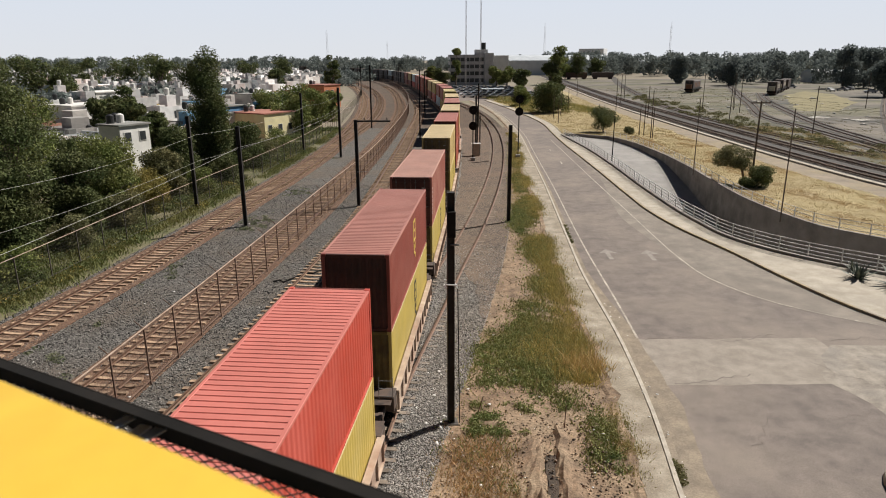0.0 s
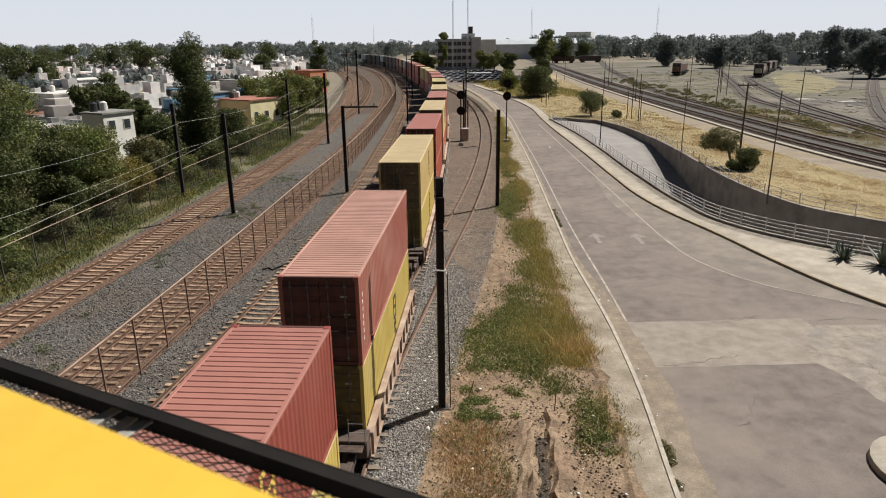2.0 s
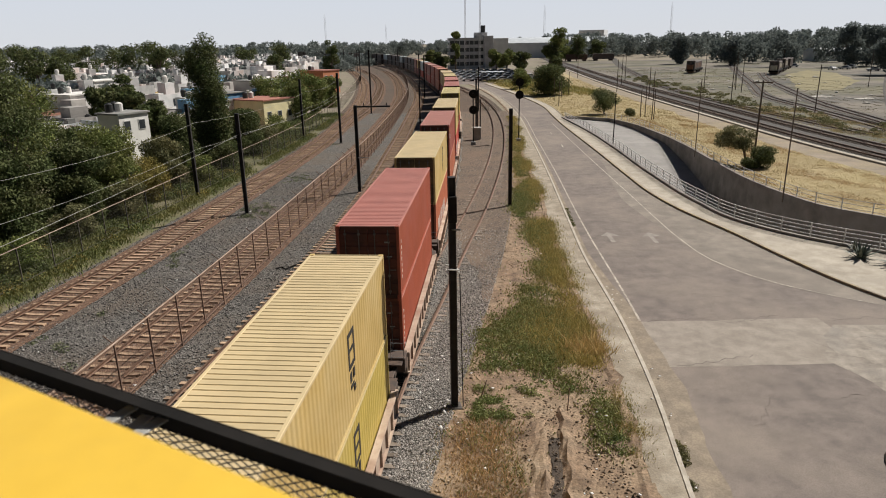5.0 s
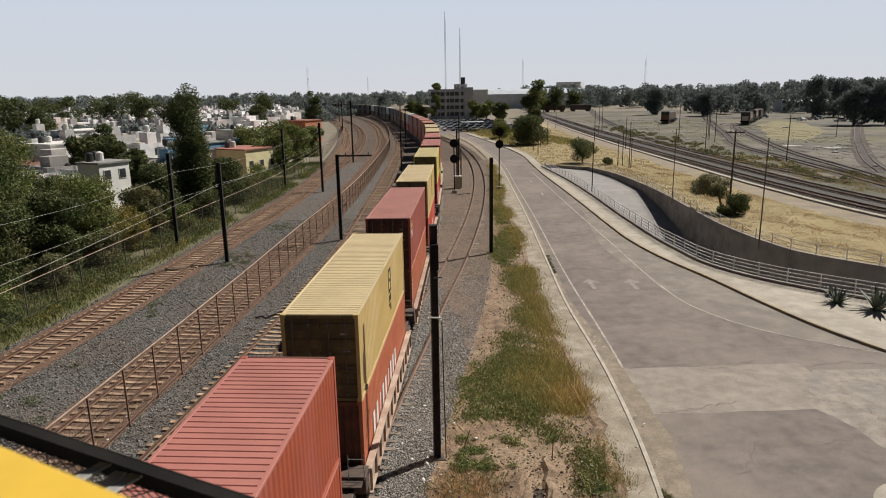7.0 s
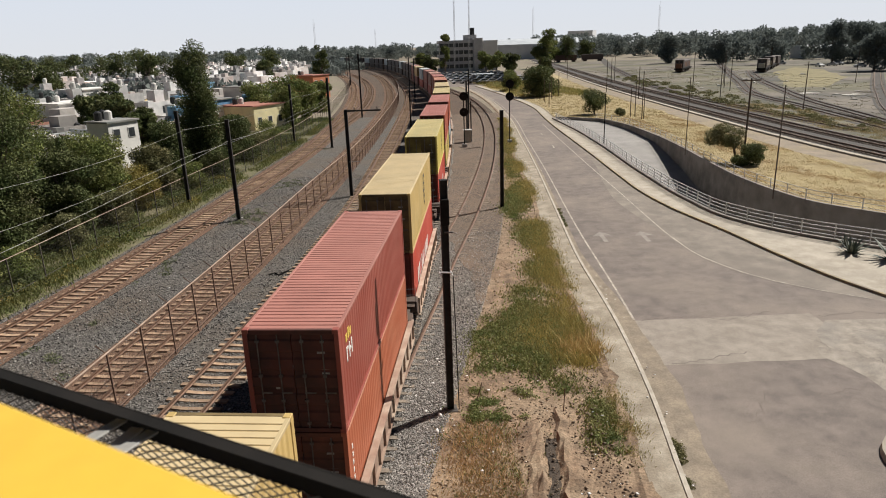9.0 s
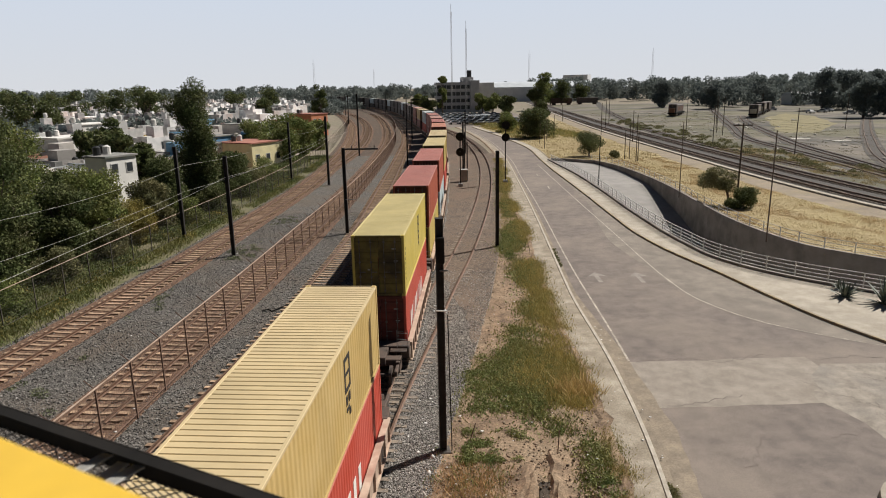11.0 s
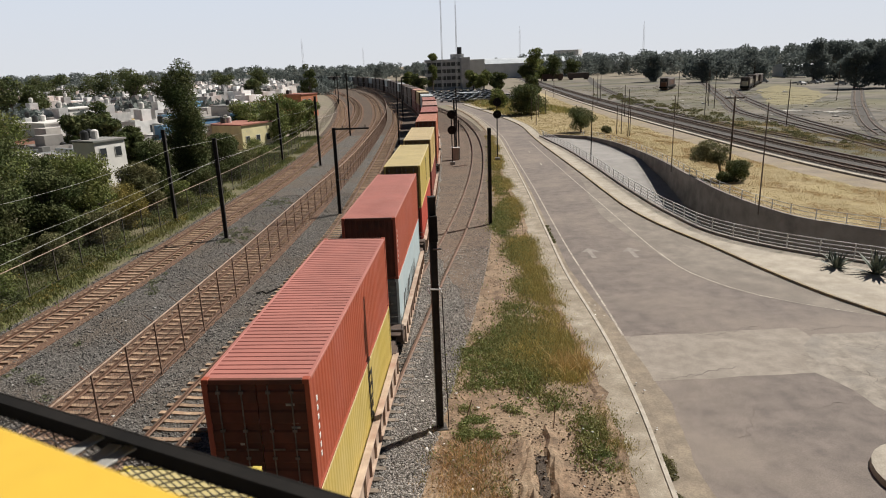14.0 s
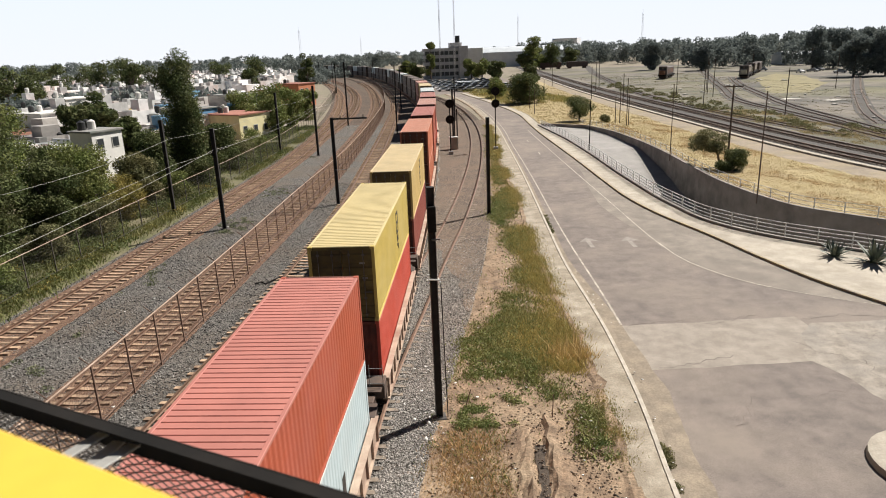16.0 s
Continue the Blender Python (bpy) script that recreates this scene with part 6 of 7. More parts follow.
pebbles("yard_rubble", rubble_spots, 0.45, mat("pale_rubble", (0.52, 0.49, 0.44), (0.36, 0.33, 0.29), 2.0, rough=0.9), "pale rubble and scraps on the yard ground", 55, 0.35)

# two thin stakes left standing in the soil
for x, y, h, lean, words in ((4.4, 21.3, 0.95, 2, 'thin rusty stake standing in the soil'), (1.3, 22.4, 0.8, 16, 'thin leaning stake in the bare soil')):
    tagged(part("stake", tubed((0, 0, -0.05), (0, 0, h), 0.022, 0.016, sides=6), RUSTFENCE), words, "stake").matrix_basis = pose(x, y, soil_z(x, y), 0, lean, 0)

# a dark cable that snakes over the ballast beside the fence
CABLE = [(-10.2, 38.0), (-9.9, 38.3), (-9.6, 37.9), (-9.2, 38.6), (-8.6, 39.4), (-8.1, 39.6), (-7.6, 40.3), (-7.0, 40.6)]
bm = bmesh.new()
polytube(bm, [(*p, 0.1) for p in CABLE], 0.05, 6)
tagged(part("cable", bm, BLACKSTEEL), "thick black cable lying over the ballast", "cable")

# agaves by the railing
AGAVE = mat("agave_leaf", (0.075, 0.095, 0.07), (0.12, 0.135, 0.10), 2.0, rough=0.6, vary=0.2)
for i, (x, y, s) in enumerate([(25.1, 37.9, 1.05), (26.6, 36.4, 1.5), (28.0, 35.4, 1.4), (25.7, 39.4, 0.7)]):
    ag = empty("agave", pose(x, y, 0.13, 0, 0, i * 40), label="spiky dark agave plant beside the pavement", category="plant")
    leaf = None
    for k in range(26):
        a = k * 2.4
        tilt = 12 + (k % 9) * 8
        if leaf is None:
            bm = bmesh.new()
            v = [bm.verts.new(p) for p in ((-0.06, 0, 0), (0.06, 0, 0), (0.085, 0.02, 0.55), (-0.085, 0.02, 0.55), (0, 0.1, 1.15), (0, 0.05, 0.1))]
            for f in ((0, 1, 5), (1, 2, 5), (2, 3, 5), (3, 0, 5), (2, 4, 3)):
                bm.faces.new([v[j] for j in f])
            leaf = part("leaf", bm, AGAVE, ag)
            leaf.matrix_basis = pose(0, 0, 0, 0, 0, math.degrees(a)) @ pose(0, 0.05, 0, -tilt) @ Matrix.Scale(s, 4)
        else:
            share(leaf, "leaf", pose(0, 0, 0, 0, 0, math.degrees(a)) @ pose(0, 0.05, 0, -tilt) @ Matrix.Scale(s * random.Random(k + i).uniform(0.7, 1.05), 4), ag)


# ---- houses ----
GLASS = mat("window_glass", (0.035, 0.04, 0.045), (0.06, 0.065, 0.07), 1.0, rough=0.15)
DOORM = mat("painted_door", (0.12, 0.08, 0.06), rough=0.6, vary=0.3)
TANKS = [mat("black_tank", (0.03, 0.03, 0.03), rough=0.4), mat("white_tank", (0.68, 0.66, 0.62), rough=0.5), mat("cement_tank", (0.40, 0.37, 0.33), rough=0.9)]
ROOFM = [mat("roof_screed", (0.30, 0.285, 0.27), (0.16, 0.15, 0.14), 0.6, 8, stain=(0.16, 0.2, 0.18), stain_scale=0.4, stain_amount=0.6, rough=0.95, vary=0.15), mat("roof_red_seal", (0.36, 0.15, 0.11), (0.27, 0.12, 0.09), 0.6, 8, rough=0.9, vary=0.15), mat("roof_white_seal", (0.76, 0.74, 0.70), (0.58, 0.56, 0.53), 0.6, 8, rough=0.9, vary=0.1)]
WALLC = [("white", (0.80, 0.79, 0.76)), ("white", (0.80, 0.80, 0.79)), ("pale grey", (0.55, 0.56, 0.57)), ("dusty grey", (0.46, 0.43, 0.40)), ("white", (0.79, 0.78, 0.76)), ("blue", (0.20, 0.38, 0.55)), ("salmon", (0.55, 0.28, 0.20)), ("cream white", (0.74, 0.71, 0.64)), ("brick", (0.36, 0.20, 0.15)), ("ochre", (0.60, 0.46, 0.20)), ("tan", (0.50, 0.40, 0.30)), ("grey", (0.40, 0.40, 0.40))]


def house_proto(i):
    rnd = random.Random(300 + i)
    name, c = WALLC[i % len(WALLC)]
    wm = mat("wall_paint_%s_%d" % (name.replace(" ", "_"), i), c, tuple(v * 0.9 for v in c), 0.7, 8, stain=tuple(v * 0.62 for v in c), stain_scale=0.5, stain_amount=0.8, bump=0.15, rough=0.9, vary=0.28)
    w, d = rnd.uniform(3.8, 5.6), rnd.uniform(4.4, 6.6)
    h = 2.8 if rnd.random() < 0.72 else 4.9
    e = empty("house", label="small flat-roofed %s house with a water tank" % name, category="house", group="houses beyond the fence")
    bm = bmesh.new()
    t, p = 0.15, rnd.uniform(0.3, 0.9)
    for x0, x1, y0, y1 in ((-w / 2, w / 2, -d / 2, -d / 2 + t), (-w / 2, w / 2, d / 2 - t, d / 2), (-w / 2, -w / 2 + t, -d / 2 + t, d / 2 - t), (w / 2 - t, w / 2, -d / 2 + t, d / 2 - t)):
        box(bm, x0, x1, y0, y1, 0, h + p)
    part("wall", bm, wm, e)
    part("roof", boxed(-w / 2 + t, w / 2 - t, -d / 2 + t, d / 2 - t, h - 0.15, h), ROOFM[i % 3], e)
    win = None
    for fl in range(1 if h < 4 else 2):
        for s in (-1, 1):
            for k in range(1):
                x = rnd.uniform(-0.2, 0.2) * w
                y = s * (d / 2 + 0.01)
                part("window", boxed(x - 0.55, x + 0.55, y - 0.03, y + 0.03, 0.9 + fl * 2.6, 2.1 + fl * 2.6), GLASS, e)
        for k in range(1):
            y = rnd.uniform(-0.25, 0.25) * d
            part("window", boxed(w / 2 - 0.02, w / 2 + 0.04, y - 0.5, y + 0.5, 0.9 + fl * 2.6, 2.1 + fl * 2.6), GLASS, e)
    part("door", boxed(-0.5, 0.5, -d / 2 - 0.04, -d / 2 + 0.02, 0, 2.1), DOORM, e)
    if rnd.random() < 0.4:
        x, y = rnd.uniform(-w / 4, w / 4), rnd.uniform(-d / 4, d / 4)
        a = rnd.uniform(0.9, 1.4)
        part("stair_head", boxed(x - a, x + a, y - a, y + a, h, h + 2.3), wm, e)
        z = h + 2.3
    else:
        x, y, z = rnd.uniform(-w / 4, w / 4), rnd.uniform(-d / 4, d / 4), h
    if i % 5 in (1, 3):
        z = h
        x, y = -w / 3, d / 3
    u = -1 if x > 0 else 1
    part("roof_shed", boxed(u * w / 4 - 0.6, u * w / 4 + 0.6, -d / 3 - 0.5, -d / 3 + 0.5, h, h + rnd.uniform(0.5, 1.2)), ROOFM[(i + 1) % 3], e)
    if i % 4 == 2:
        return e
    bm = tubed((x, y, z), (x, y, z + 0.2), 0.3, sides=10)
    tube(bm, (x, y, z + 0.2), (x, y, z + 1.05), 0.45, 0.45, sides=12)
    tube(bm, (x, y, z + 1.05), (x, y, z + 1.25), 0.45, 0.18, sides=12)
    part("water_tank", bm, TANKS[i % 3], e)
    return e


def build_houses():
    protos = [house_proto(i) for i in range(12)]
    rnd = random.Random(77)
    spots = []
    y = 84.0
    while y < 560:
        x = FENCE_1(y) - (16 if y < 150 else 20) - rnd.uniform(0, 4)
        while x > -0.72 * y - 30:
            if rnd.random() < 0.86 and not (x > -50 and y < 92):
                spots.append((x + rnd.uniform(-0.6, 0.6), y + rnd.uniform(-1, 1)))
            x -= rnd.uniform(4.9, 6.3) * (1 if y < 300 else 1.2)
        y += rnd.uniform(6.3, 7.8) * (1 if y < 240 else 1.25)
    spots = [(-43, 88), (-50, 86), (-58, 92), (-47, 124), (-47, 115), (-34, 131), (-38, 108)] + [q for q in spots if not (-66 < q[0] < -26 and 112 < q[1] < 132 and (q[0] > -48 or q[0] < -57)) and not (-46 < q[0] < -27 and 143 < q[1] < 157) and not (-82 < q[0] < -68 and 144 < q[1] < 156) and not (q[0] > -41 and 184 < q[1] < 196)]
    far = []
    for i, (x, yy) in enumerate(spots):
        m = pose(x, yy, 0, 0, 0, 60 + rnd.choice((0, 90, 180, 270)) + rnd.uniform(-8, 8))
        if i < 12:
            protos[i].matrix_basis = m
        elif i < 240:
            copy_thing(protos[rnd.randrange(12)], m)
        else:
            far.append(m)
    v, f = [], []
    for m in far:
        w, d, h = rnd.uniform(3.8, 6.6), rnd.uniform(4.5, 8), rnd.choice((2.8, 3.2, 5.2, 5.6, 6.2))
        blocks = [(-w / 2, w / 2, -d / 2, d / 2, 0, h)]
        for _ in range(rnd.choice((1, 2, 3))):
            a, b, q = rnd.uniform(-w / 3, w / 3), rnd.uniform(-d / 3, d / 3), rnd.uniform(0.5, 1.5)
            q *= 0.6
            blocks.append((a - q, a + q, b - q, b + q, h, h + rnd.uniform(0.5, 1.6)))
        for x0, x1, y0, y1, z0, z1 in blocks:
            n = len(v)
            v += [m @ Vector(p) for p in ((x0, y0, z0), (x1, y0, z0), (x1, y1, z0), (x0, y1, z0), (x0, y0, z1), (x1, y0, z1), (x1, y1, z1), (x0, y1, z1))]
            f += [tuple(n + j for j in q) for q in BOX_F]
    tagged(mesh_ob("far_houses", v, f, mat("mixed_house_paint", (0.78, 0.77, 0.76), (0.50, 0.49, 0.48), 0.05, 3, stain=(0.32, 0.20, 0.15), stain_scale=0.12, stain_amount=0.7, island=0.65, rough=0.9)), "crowded far white and grey flat-roofed houses", "houses", kind="stuff")


build_houses()


def plain_house(x, y, w, d, h, rz, wall, roof, label, n=2):
    e = empty("house", pose(x, y, 0, 0, 0, rz), label=label, category="house", group="houses beyond the fence")
    wm = mat("house_" + wall[0], wall[1], tuple(v * 0.88 for v in wall[1]), 0.7, 8, stain=tuple(v * 0.7 for v in wall[1]), stain_scale=0.4, stain_amount=0.6, rough=0.9)
    part("wall", boxed(-w / 2, w / 2, -d / 2, d / 2, 0, h), wm, e)
    part("roof", boxed(-w / 2 - 0.2, w / 2 + 0.2, -d / 2 - 0.2, d / 2 + 0.2, h, h + 0.2), roof, e)
    for k in range(n):
        u = (k + 0.5) / n - 0.5
        for fl in range(1 if h < 4.8 else 2):
            z = 1.0 + fl * 2.6
            wf = part("window", boxed(w / 2 - 0.02, w / 2 + 0.05, u * d - 0.55, u * d + 0.55, z, z + 1.2), WHITEPIPE, e)
            part("pane", boxed(w / 2 + 0.05, w / 2 + 0.06, u * d - 0.47, u * d + 0.47, z + 0.08, z + 1.12), GLASS, wf)
            wf = part("window", boxed(u * w - 0.5, u * w + 0.5, -d / 2 - 0.05, -d / 2 + 0.02, z, z + 1.2), WHITEPIPE, e)
            part("pane", boxed(u * w - 0.42, u * w + 0.42, -d / 2 - 0.06, -d / 2 - 0.05, z + 0.08, z + 1.12), GLASS, wf)
    for k in range(2):
        xx, yy = -w / 4 + k * 1.4, d / 4
        bm = tubed((xx, yy, h + 0.2), (xx, yy, h + 1.1), 0.45, sides=12)
        tube(bm, (xx, yy, h + 1.1), (xx, yy, h + 1.3), 0.45, 0.15, sides=12)
        part("water_tank", bm, TANKS[k], e)
    return e


plain_house(-31.5, 119, 7.5, 8, 4.0, 60, ("butter_yellow", (0.80, 0.71, 0.42)), ROOFM[1], "pale yellow house with a flat red roof", 3)
plain_house(-39.5, 117, 5, 6, 4.0, 60, ("lime_white", (0.80, 0.78, 0.74)), ROOFM[0], "low white house with a grey roof")
plain_house(-40.5, 127, 5, 5, 4.6, 60, ("sky_blue", (0.16, 0.33, 0.55)), ROOFM[0], "bright blue house among white ones")
plain_house(-38.3, 81, 4.2, 3.6, 5.5, 64, ("lime_white", (0.80, 0.78, 0.74)), ROOFM[0], "tall white house behind the bushes")
plain_house(-38, 150, 9, 12, 5.6, 56, ("pale_plaster", (0.62, 0.59, 0.54)), ROOFM[0], "long pale workshop house with a grey roof", 4)
plain_house(-62, 116, 7, 7, 5.6, 60, ("lime_white", (0.80, 0.78, 0.74)), ROOFM[2], "tall white house with a flat roof")
plain_house(-75, 150, 9, 7, 6.2, 60, ("lime_white", (0.80, 0.78, 0.74)), ROOFM[2], "tall white house with a flat roof")
plain_house(-33.5, 190, 7, 8, 6.0, 60, ("orange_render", (0.58, 0.22, 0.11)), ROOFM[1], "orange rendered house beside the far trees", 3)


# ---- railway offices, sheds and yard ----
def office():
    e = empty("office_building", pose(18, 345, 0, 0, 0, 4), label="four-storey grey office block with dark window bands", category="building")
    om = mat("office_concrete", (0.56, 0.55, 0.55), (0.46, 0.45, 0.45), 0.3, 8, stain=(0.27, 0.25, 0.24), stain_scale=0.15, rough=0.9)
    pm = mat("office_pale_wall", (0.74, 0.73, 0.71), (0.64, 0.63, 0.61), 0.3, 8, rough=0.9)
    for k in range(5):
        z = k * 3.3
        part("spandrel", boxed(-14, 3, -6, 6, z - (0 if k else 0), z + 1.5 if k < 4 else z + 1.4), om, e)
        if k < 4:
            part("window_band", boxed(-13.8, 2.8, -5.8, 5.8, z + 1.5, z + 3.3), GLASS, e)
            for j in range(8):
                part("mullion", boxed(-13.9 + j * 2.37, -13.6 + j * 2.37, -5.95, -5.75, z + 1.5, z + 3.3), om, e)
    part("stair_tower", boxed(3, 7.5, -7, 6, 0, 15.4, bevel=0.1), om, e)
    part("wing", boxed(7.5, 15, -6, 6, 0, 14.2, bevel=0.1), pm, e)
    part("roof_room", boxed(-1, 5, -3, 3, 14.6, 17.0), om, e)
    tk = part("roof_tank", tubed((3.2, 0, 17.0), (3.2, 0, 20.3), 1.2, sides=14), TANKS[0], e)
    return e


office()
SHEET = mat("pale_sheet_roof", (0.52, 0.55, 0.58), (0.42, 0.45, 0.48), 0.2, 6, rough=0.6, vary=0.15)


def shed(x, y, w, d, h, rz, label):
    e = empty("warehouse", pose(x, y, 0, 0, 0, rz), label=label, category="warehouse")
    # wall colour lightened to stand in for haze over the distant sheds
    part("wall", boxed(-w / 2, w / 2, -d / 2, d / 2, 0, h), mat("hazed_shed_wall", (0.68, 0.70, 0.72), (0.58, 0.60, 0.62), 0.2, rough=0.85), e)
    bm = bmesh.new()
    n = 8
    rows = []
    for k in range(n + 1):
        u = k / n
        rows.append((bm.verts.new((-w / 2 - 0.3, d * (u - 0.5), h + math.sin(u * math.pi) * d * 0.13)), bm.verts.new((w / 2 + 0.3, d * (u - 0.5), h + math.sin(u * math.pi) * d * 0.13))))
    for p, q in zip(rows, rows[1:]):
        bm.faces.new((p[0], p[1], q[1], q[0]))
    bm.faces.new([r[0] for r in rows[::-1]])
    bm.faces.new([r[1] for r in rows])
    part("roof", bm, SHEET, e)


shed(82, 540, 90, 30, 11, -4, "long pale sheet-metal warehouse on the skyline")
shed(150, 600, 60, 26, 9, 3, "long pale sheet-metal warehouse on the skyline")
shed(205, 360, 26, 12, 5, 12, "low pale shed beside the yard")
shed(-260, 560, 60, 22, 8, 5, "pale sheet-metal warehouse beyond the houses")


def tower_block(x, y, w, h):
    e = empty("tower_block", pose(x, y, 0, 0, 0, 60), label="pale hazy tower block on the far skyline", category="building")
    # pale wall colour paints in the haze before the far tower
    tm = mat("hazed_tower", (0.72, 0.73, 0.75), (0.66, 0.67, 0.70), 0.1, rough=0.9, vary=0.1)
    part("wall", boxed(-w / 4, w / 4, -w / 2, w / 2, 0, h), tm, e)


for x, y, w, h in ((330, 1500, 55, 31),):
    tower_block(x, y, w, h)


flat("grass_patch", ragged([(118, 234), (142, 266), (140, 242), (122, 199), (98, 166), (89, 168), (103, 200)], 0.6, 9), 0.02, mat("olive_dry_grass", (0.255, 0.215, 0.105), (0.16, 0.14, 0.075), 0.25, 10, grain=0.2, grain_scale=2.0, bump=0.5, bump_scale=5, rough=0.95), "patch of olive dry grass in the yard", "grass")
for px_, py_ in ((89.5, 143.0), (83.5, 150.0)):
    flat("lime_patch", ragged([(px_ - 2.2, py_ - 1.2), (px_ + 2.4, py_ - 0.8), (px_ + 1.8, py_ + 1.4), (px_ - 1.9, py_ + 0.9)], 0.5, int(py_)), 0.022, mat("spilt_lime", (0.58, 0.55, 0.50), (0.38, 0.35, 0.31), 0.8, 9, rough=0.95), "pale spilt lime on the yard ground", "ground patch")


def locomotive(x, y, rz, main, stripe, label):
    e = empty("locomotive", pose(x, y, 0.2, 0, 0, rz), label=label, category="locomotive")
    part("frame", boxed(-1.5, 1.5, -10, 10, 0.9, 1.4, bevel=0.05), BLACKSTEEL, e)
    part("hood", boxed(-1.0, 1.0, -6.5, 9.5, 1.4, 4.0, bevel=0.1), main, e)
    part("cab", boxed(-1.5, 1.5, -8.8, -6.0, 1.4, 4.5, bevel=0.12), main, e)
    part("nose", boxed(-1.0, 1.0, -10, -8.8, 1.4, 3.0, bevel=0.1), stripe, e)
    for k in range(5):
        part("stripe", boxed(-1.02, 1.02, -5.2 + k * 2.8, -3.9 + k * 2.8, 1.9, 3.4), stripe, e)
    for s in (-1, 1):
        part("windscreen", boxed(s * 0.75 - 0.45, s * 0.75 + 0.45, -8.84, -8.7, 3.3, 4.1), GLASS, e)
    part("fuel_tank", boxed(-1.3, 1.3, -2.5, 2.5, 0.2, 0.9, bevel=0.1), BLACKSTEEL, e)
    for yy in (-6.5, 6.5):
        b = part("bogie", boxed(-1.35, 1.35, yy - 2, yy + 2, 0.25, 0.85, bevel=0.05), BOGIE, e)
        for d in (-1.5, 0, 1.5):
            part("wheelset", tubed((-0.85, yy + d, 0.5), (0.85, yy + d, 0.5), 0.5, sides=16), BOGIE, b)
    return e


LOCO = mat("dark_loco_paint", (0.07, 0.055, 0.05), (0.11, 0.08, 0.07), 1.0, rough=0.6)
CREAM = mat("cream_stripe", (0.60, 0.55, 0.44), (0.45, 0.40, 0.32), 1.0, rough=0.6)
locomotive(119, 243, -31, LOCO, CREAM, "dark diesel locomotive with cream stripes in the yard")
locomotive(130.6, 262, -31, LOCO, CREAM, "dark diesel locomotive with cream stripes in the yard")
locomotive(97, 262, -30, LOCO, mat("orange_loco", (0.20, 0.09, 0.05), rough=0.7), "distant diesel locomotive in the yard")


def wagon(x, y, rz, m, label):
    e = empty("freight_wagon", pose(x, y, 0.02, 0, 0, rz), label=label, category="railway wagon")
    part("body", boxed(-1.45, 1.45, -6.5, 6.5, 1.0, 4.1, bevel=0.06), m, e)
    part("door", boxed(-1.5, 1.5, -1.2, 1.2, 1.1, 3.8), m, e)
    for yy in (-4.6, 4.6):
        part("bogie", boxed(-1.2, 1.2, yy - 1.2, yy + 1.2, 0.0, 0.95, bevel=0.05), BOGIE, e)


for x, y, rz, c in ((84, 425, 78, "brick"), (101, 428, 84, "maroon"), (142.5, 282, -31, "maroon")):
    wagon(x, y, rz, LOCO if c == "maroon" else mat("dark_rust_wagon", (0.16, 0.09, 0.07), (0.11, 0.07, 0.055), 0.8, rough=0.85), "dark weathered freight wagon in the yard")


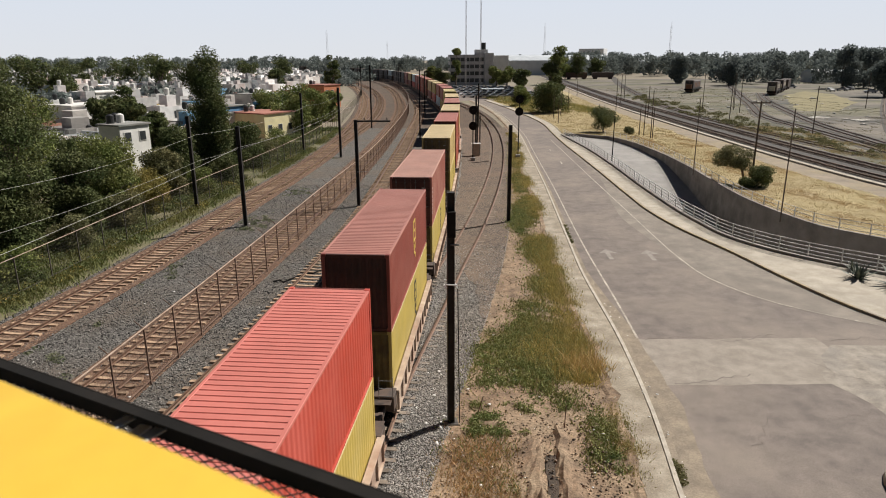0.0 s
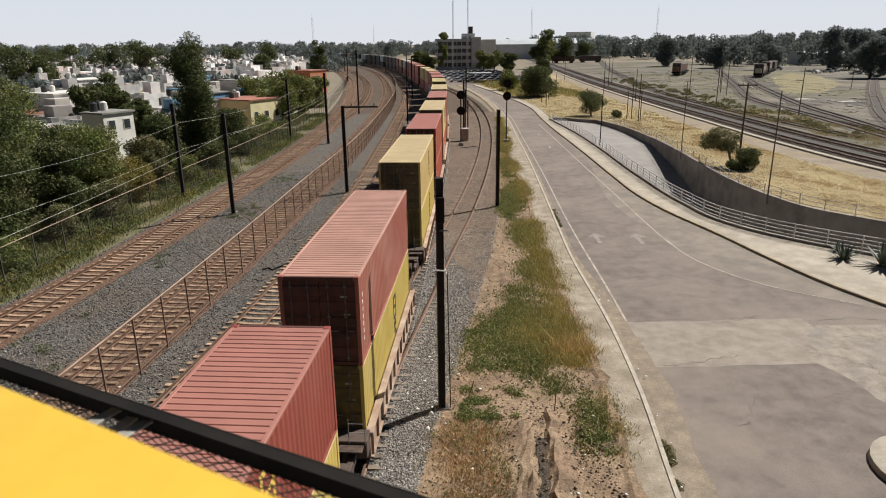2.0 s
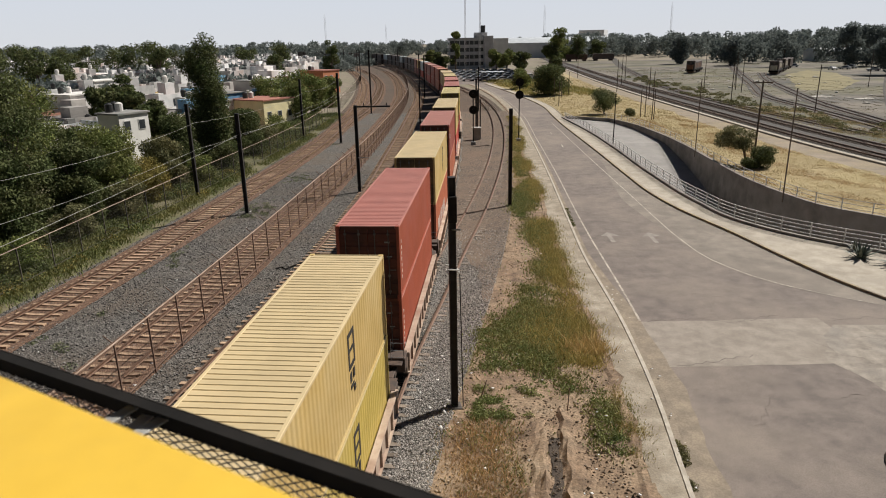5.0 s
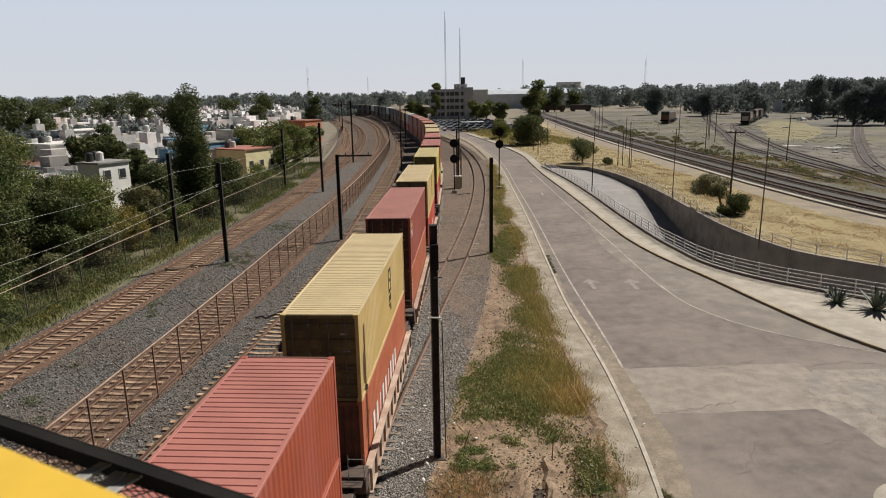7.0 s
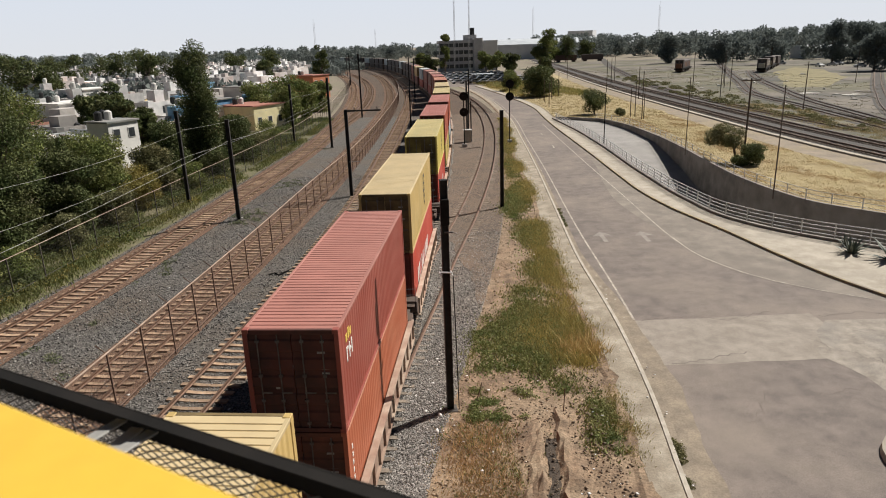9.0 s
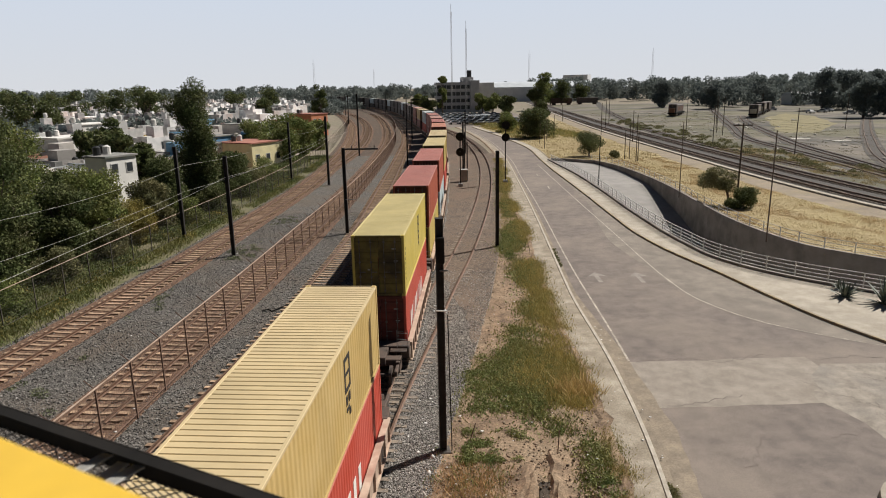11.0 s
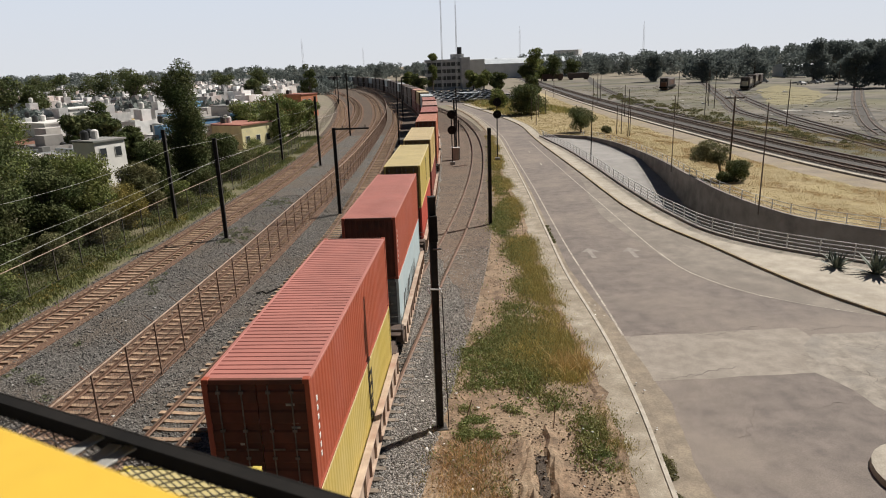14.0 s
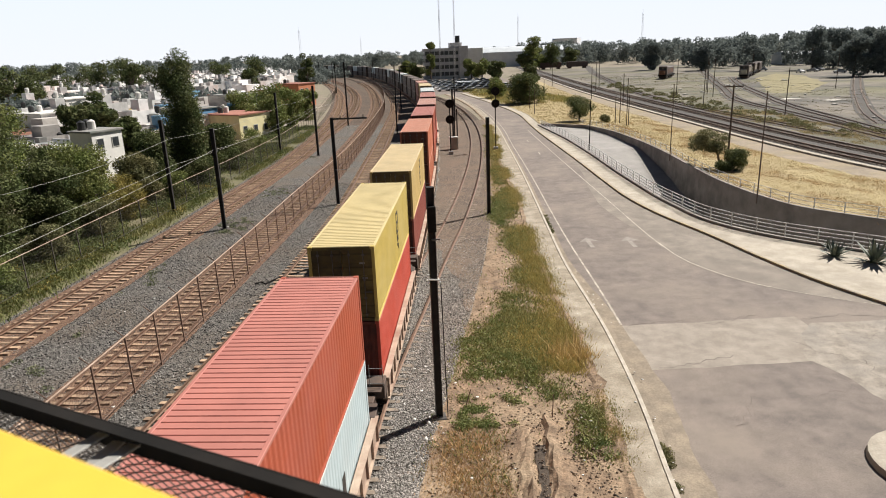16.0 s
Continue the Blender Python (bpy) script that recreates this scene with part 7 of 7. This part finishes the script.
# ---- parked cars ----
def car_proto(i, c):
    e = empty("car", label="parked %s saloon car" % c[0], category="car", group="parked cars")
    pm = mat("car_paint_" + c[0], c[1], tuple(v * 0.92 for v in c[1]), 1.0, rough=0.3, coat=0.5)
    bm = bmesh.new()
    prof = [(-2.15, 0.35), (2.15, 0.35), (2.2, 0.75), (1.3, 0.95), (-1.6, 0.98), (-2.15, 0.9)]
    a = [bm.verts.new((-0.85, u, z)) for u, z in prof]
    b = [bm.verts.new((0.85, u, z)) for u, z in prof]
    for k in range(6):
        bm.faces.new((a[k], a[(k + 1) % 6], b[(k + 1) % 6], b[k]))
    bm.faces.new(a[::-1])
    bm.faces.new(b)
    bmesh.ops.recalc_face_normals(bm, faces=bm.faces)
    bmesh.ops.bevel(bm, geom=list(bm.edges), offset=0.06, segments=2, affect="EDGES")
    part("body", bm, pm, e)
    bm = bmesh.new()
    lo = [bm.verts.new(p) for p in ((-0.8, 1.05, 0.94), (0.8, 1.05, 0.94), (0.8, -1.55, 0.96), (-0.8, -1.55, 0.96))]
    hi = [bm.verts.new(p) for p in ((-0.62, 0.35, 1.42), (0.62, 0.35, 1.42), (0.62, -1.0, 1.44), (-0.62, -1.0, 1.44))]
    for k in range(4):
        bm.faces.new((lo[k], hi[k], hi[(k + 1) % 4], lo[(k + 1) % 4]))
    bmesh.ops.recalc_face_normals(bm, faces=bm.faces)
    part("glazing", bm, GLASS, e, "dark car windows")
    part("roof", boxed(-0.66, 0.66, -1.05, 0.4, 1.42, 1.47, bevel=0.02), pm, e)
    for x in (-0.8, 0.8):
        for y in (-1.35, 1.35):
            part("wheel", tubed((x - 0.1, y, 0.32), (x + 0.1, y, 0.32), 0.32, sides=14), mat("tyre", (0.025, 0.025, 0.025), rough=0.8), e)
    return e


CARS = [car_proto(i, c) for i, c in enumerate((("white", (0.78, 0.78, 0.77)), ("silver", (0.50, 0.51, 0.52)), ("grey", (0.16, 0.165, 0.17)), ("pale blue", (0.50, 0.55, 0.60)), ("white", (0.74, 0.74, 0.73))))]
tagged(ribbon("car_park", lambda y: 6.0 - (y - 215) * 0.12, lambda y: 40.0, 215, 330, 0.011, ASPHALT, 0.0, 2), "asphalt car park before the offices", "car park", kind="structure")
rnd = random.Random(5)
slots = [(9 + i * 2.9 + (0.4 if j % 2 else 0) - j * 0.8, 232 + j * 13.0) for j in range(6) for i in range(9)]
for i, (x, y) in enumerate(slots):
    m = pose(x + rnd.uniform(-0.2, 0.2), y + rnd.uniform(-0.4, 0.4), 0.012, 0, 0, 90 + 12 + rnd.uniform(-3, 3))
    if i < 5:
        CARS[i].matrix_basis = m
    else:
        copy_thing(CARS[rnd.randrange(5)], m)
for x, y in ((150, 262), (157, 266), (163, 272), (158, 250), (170, 262), (150, 292), (180, 275)):
    copy_thing(CARS[rnd.randrange(5)], pose(x, y, 0.0, 0, 0, rnd.uniform(0, 180)))
tagged(flat("car_park_canopy", [(13.5, 226), (21, 226), (21, 231), (13.5, 231)], 3.2, SHEET, "white flat canopy over the car park gate", "canopy"), kind="structure")
for x, y in ((13.8, 226.4), (20.7, 226.4), (13.8, 230.6), (20.7, 230.6)):
    thin_pole(x, y, 3.2, 0.06, GREYSTEEL, label="steel canopy post at the car park gate")


# ---- what moves ----
def motions():
    times = [i * 1.0 for i in range(17)]
    for ob, s, z in MOVERS:
        walk(ob, [(t, car_pose(s - travelled(t), z)) for t in times])


motions()
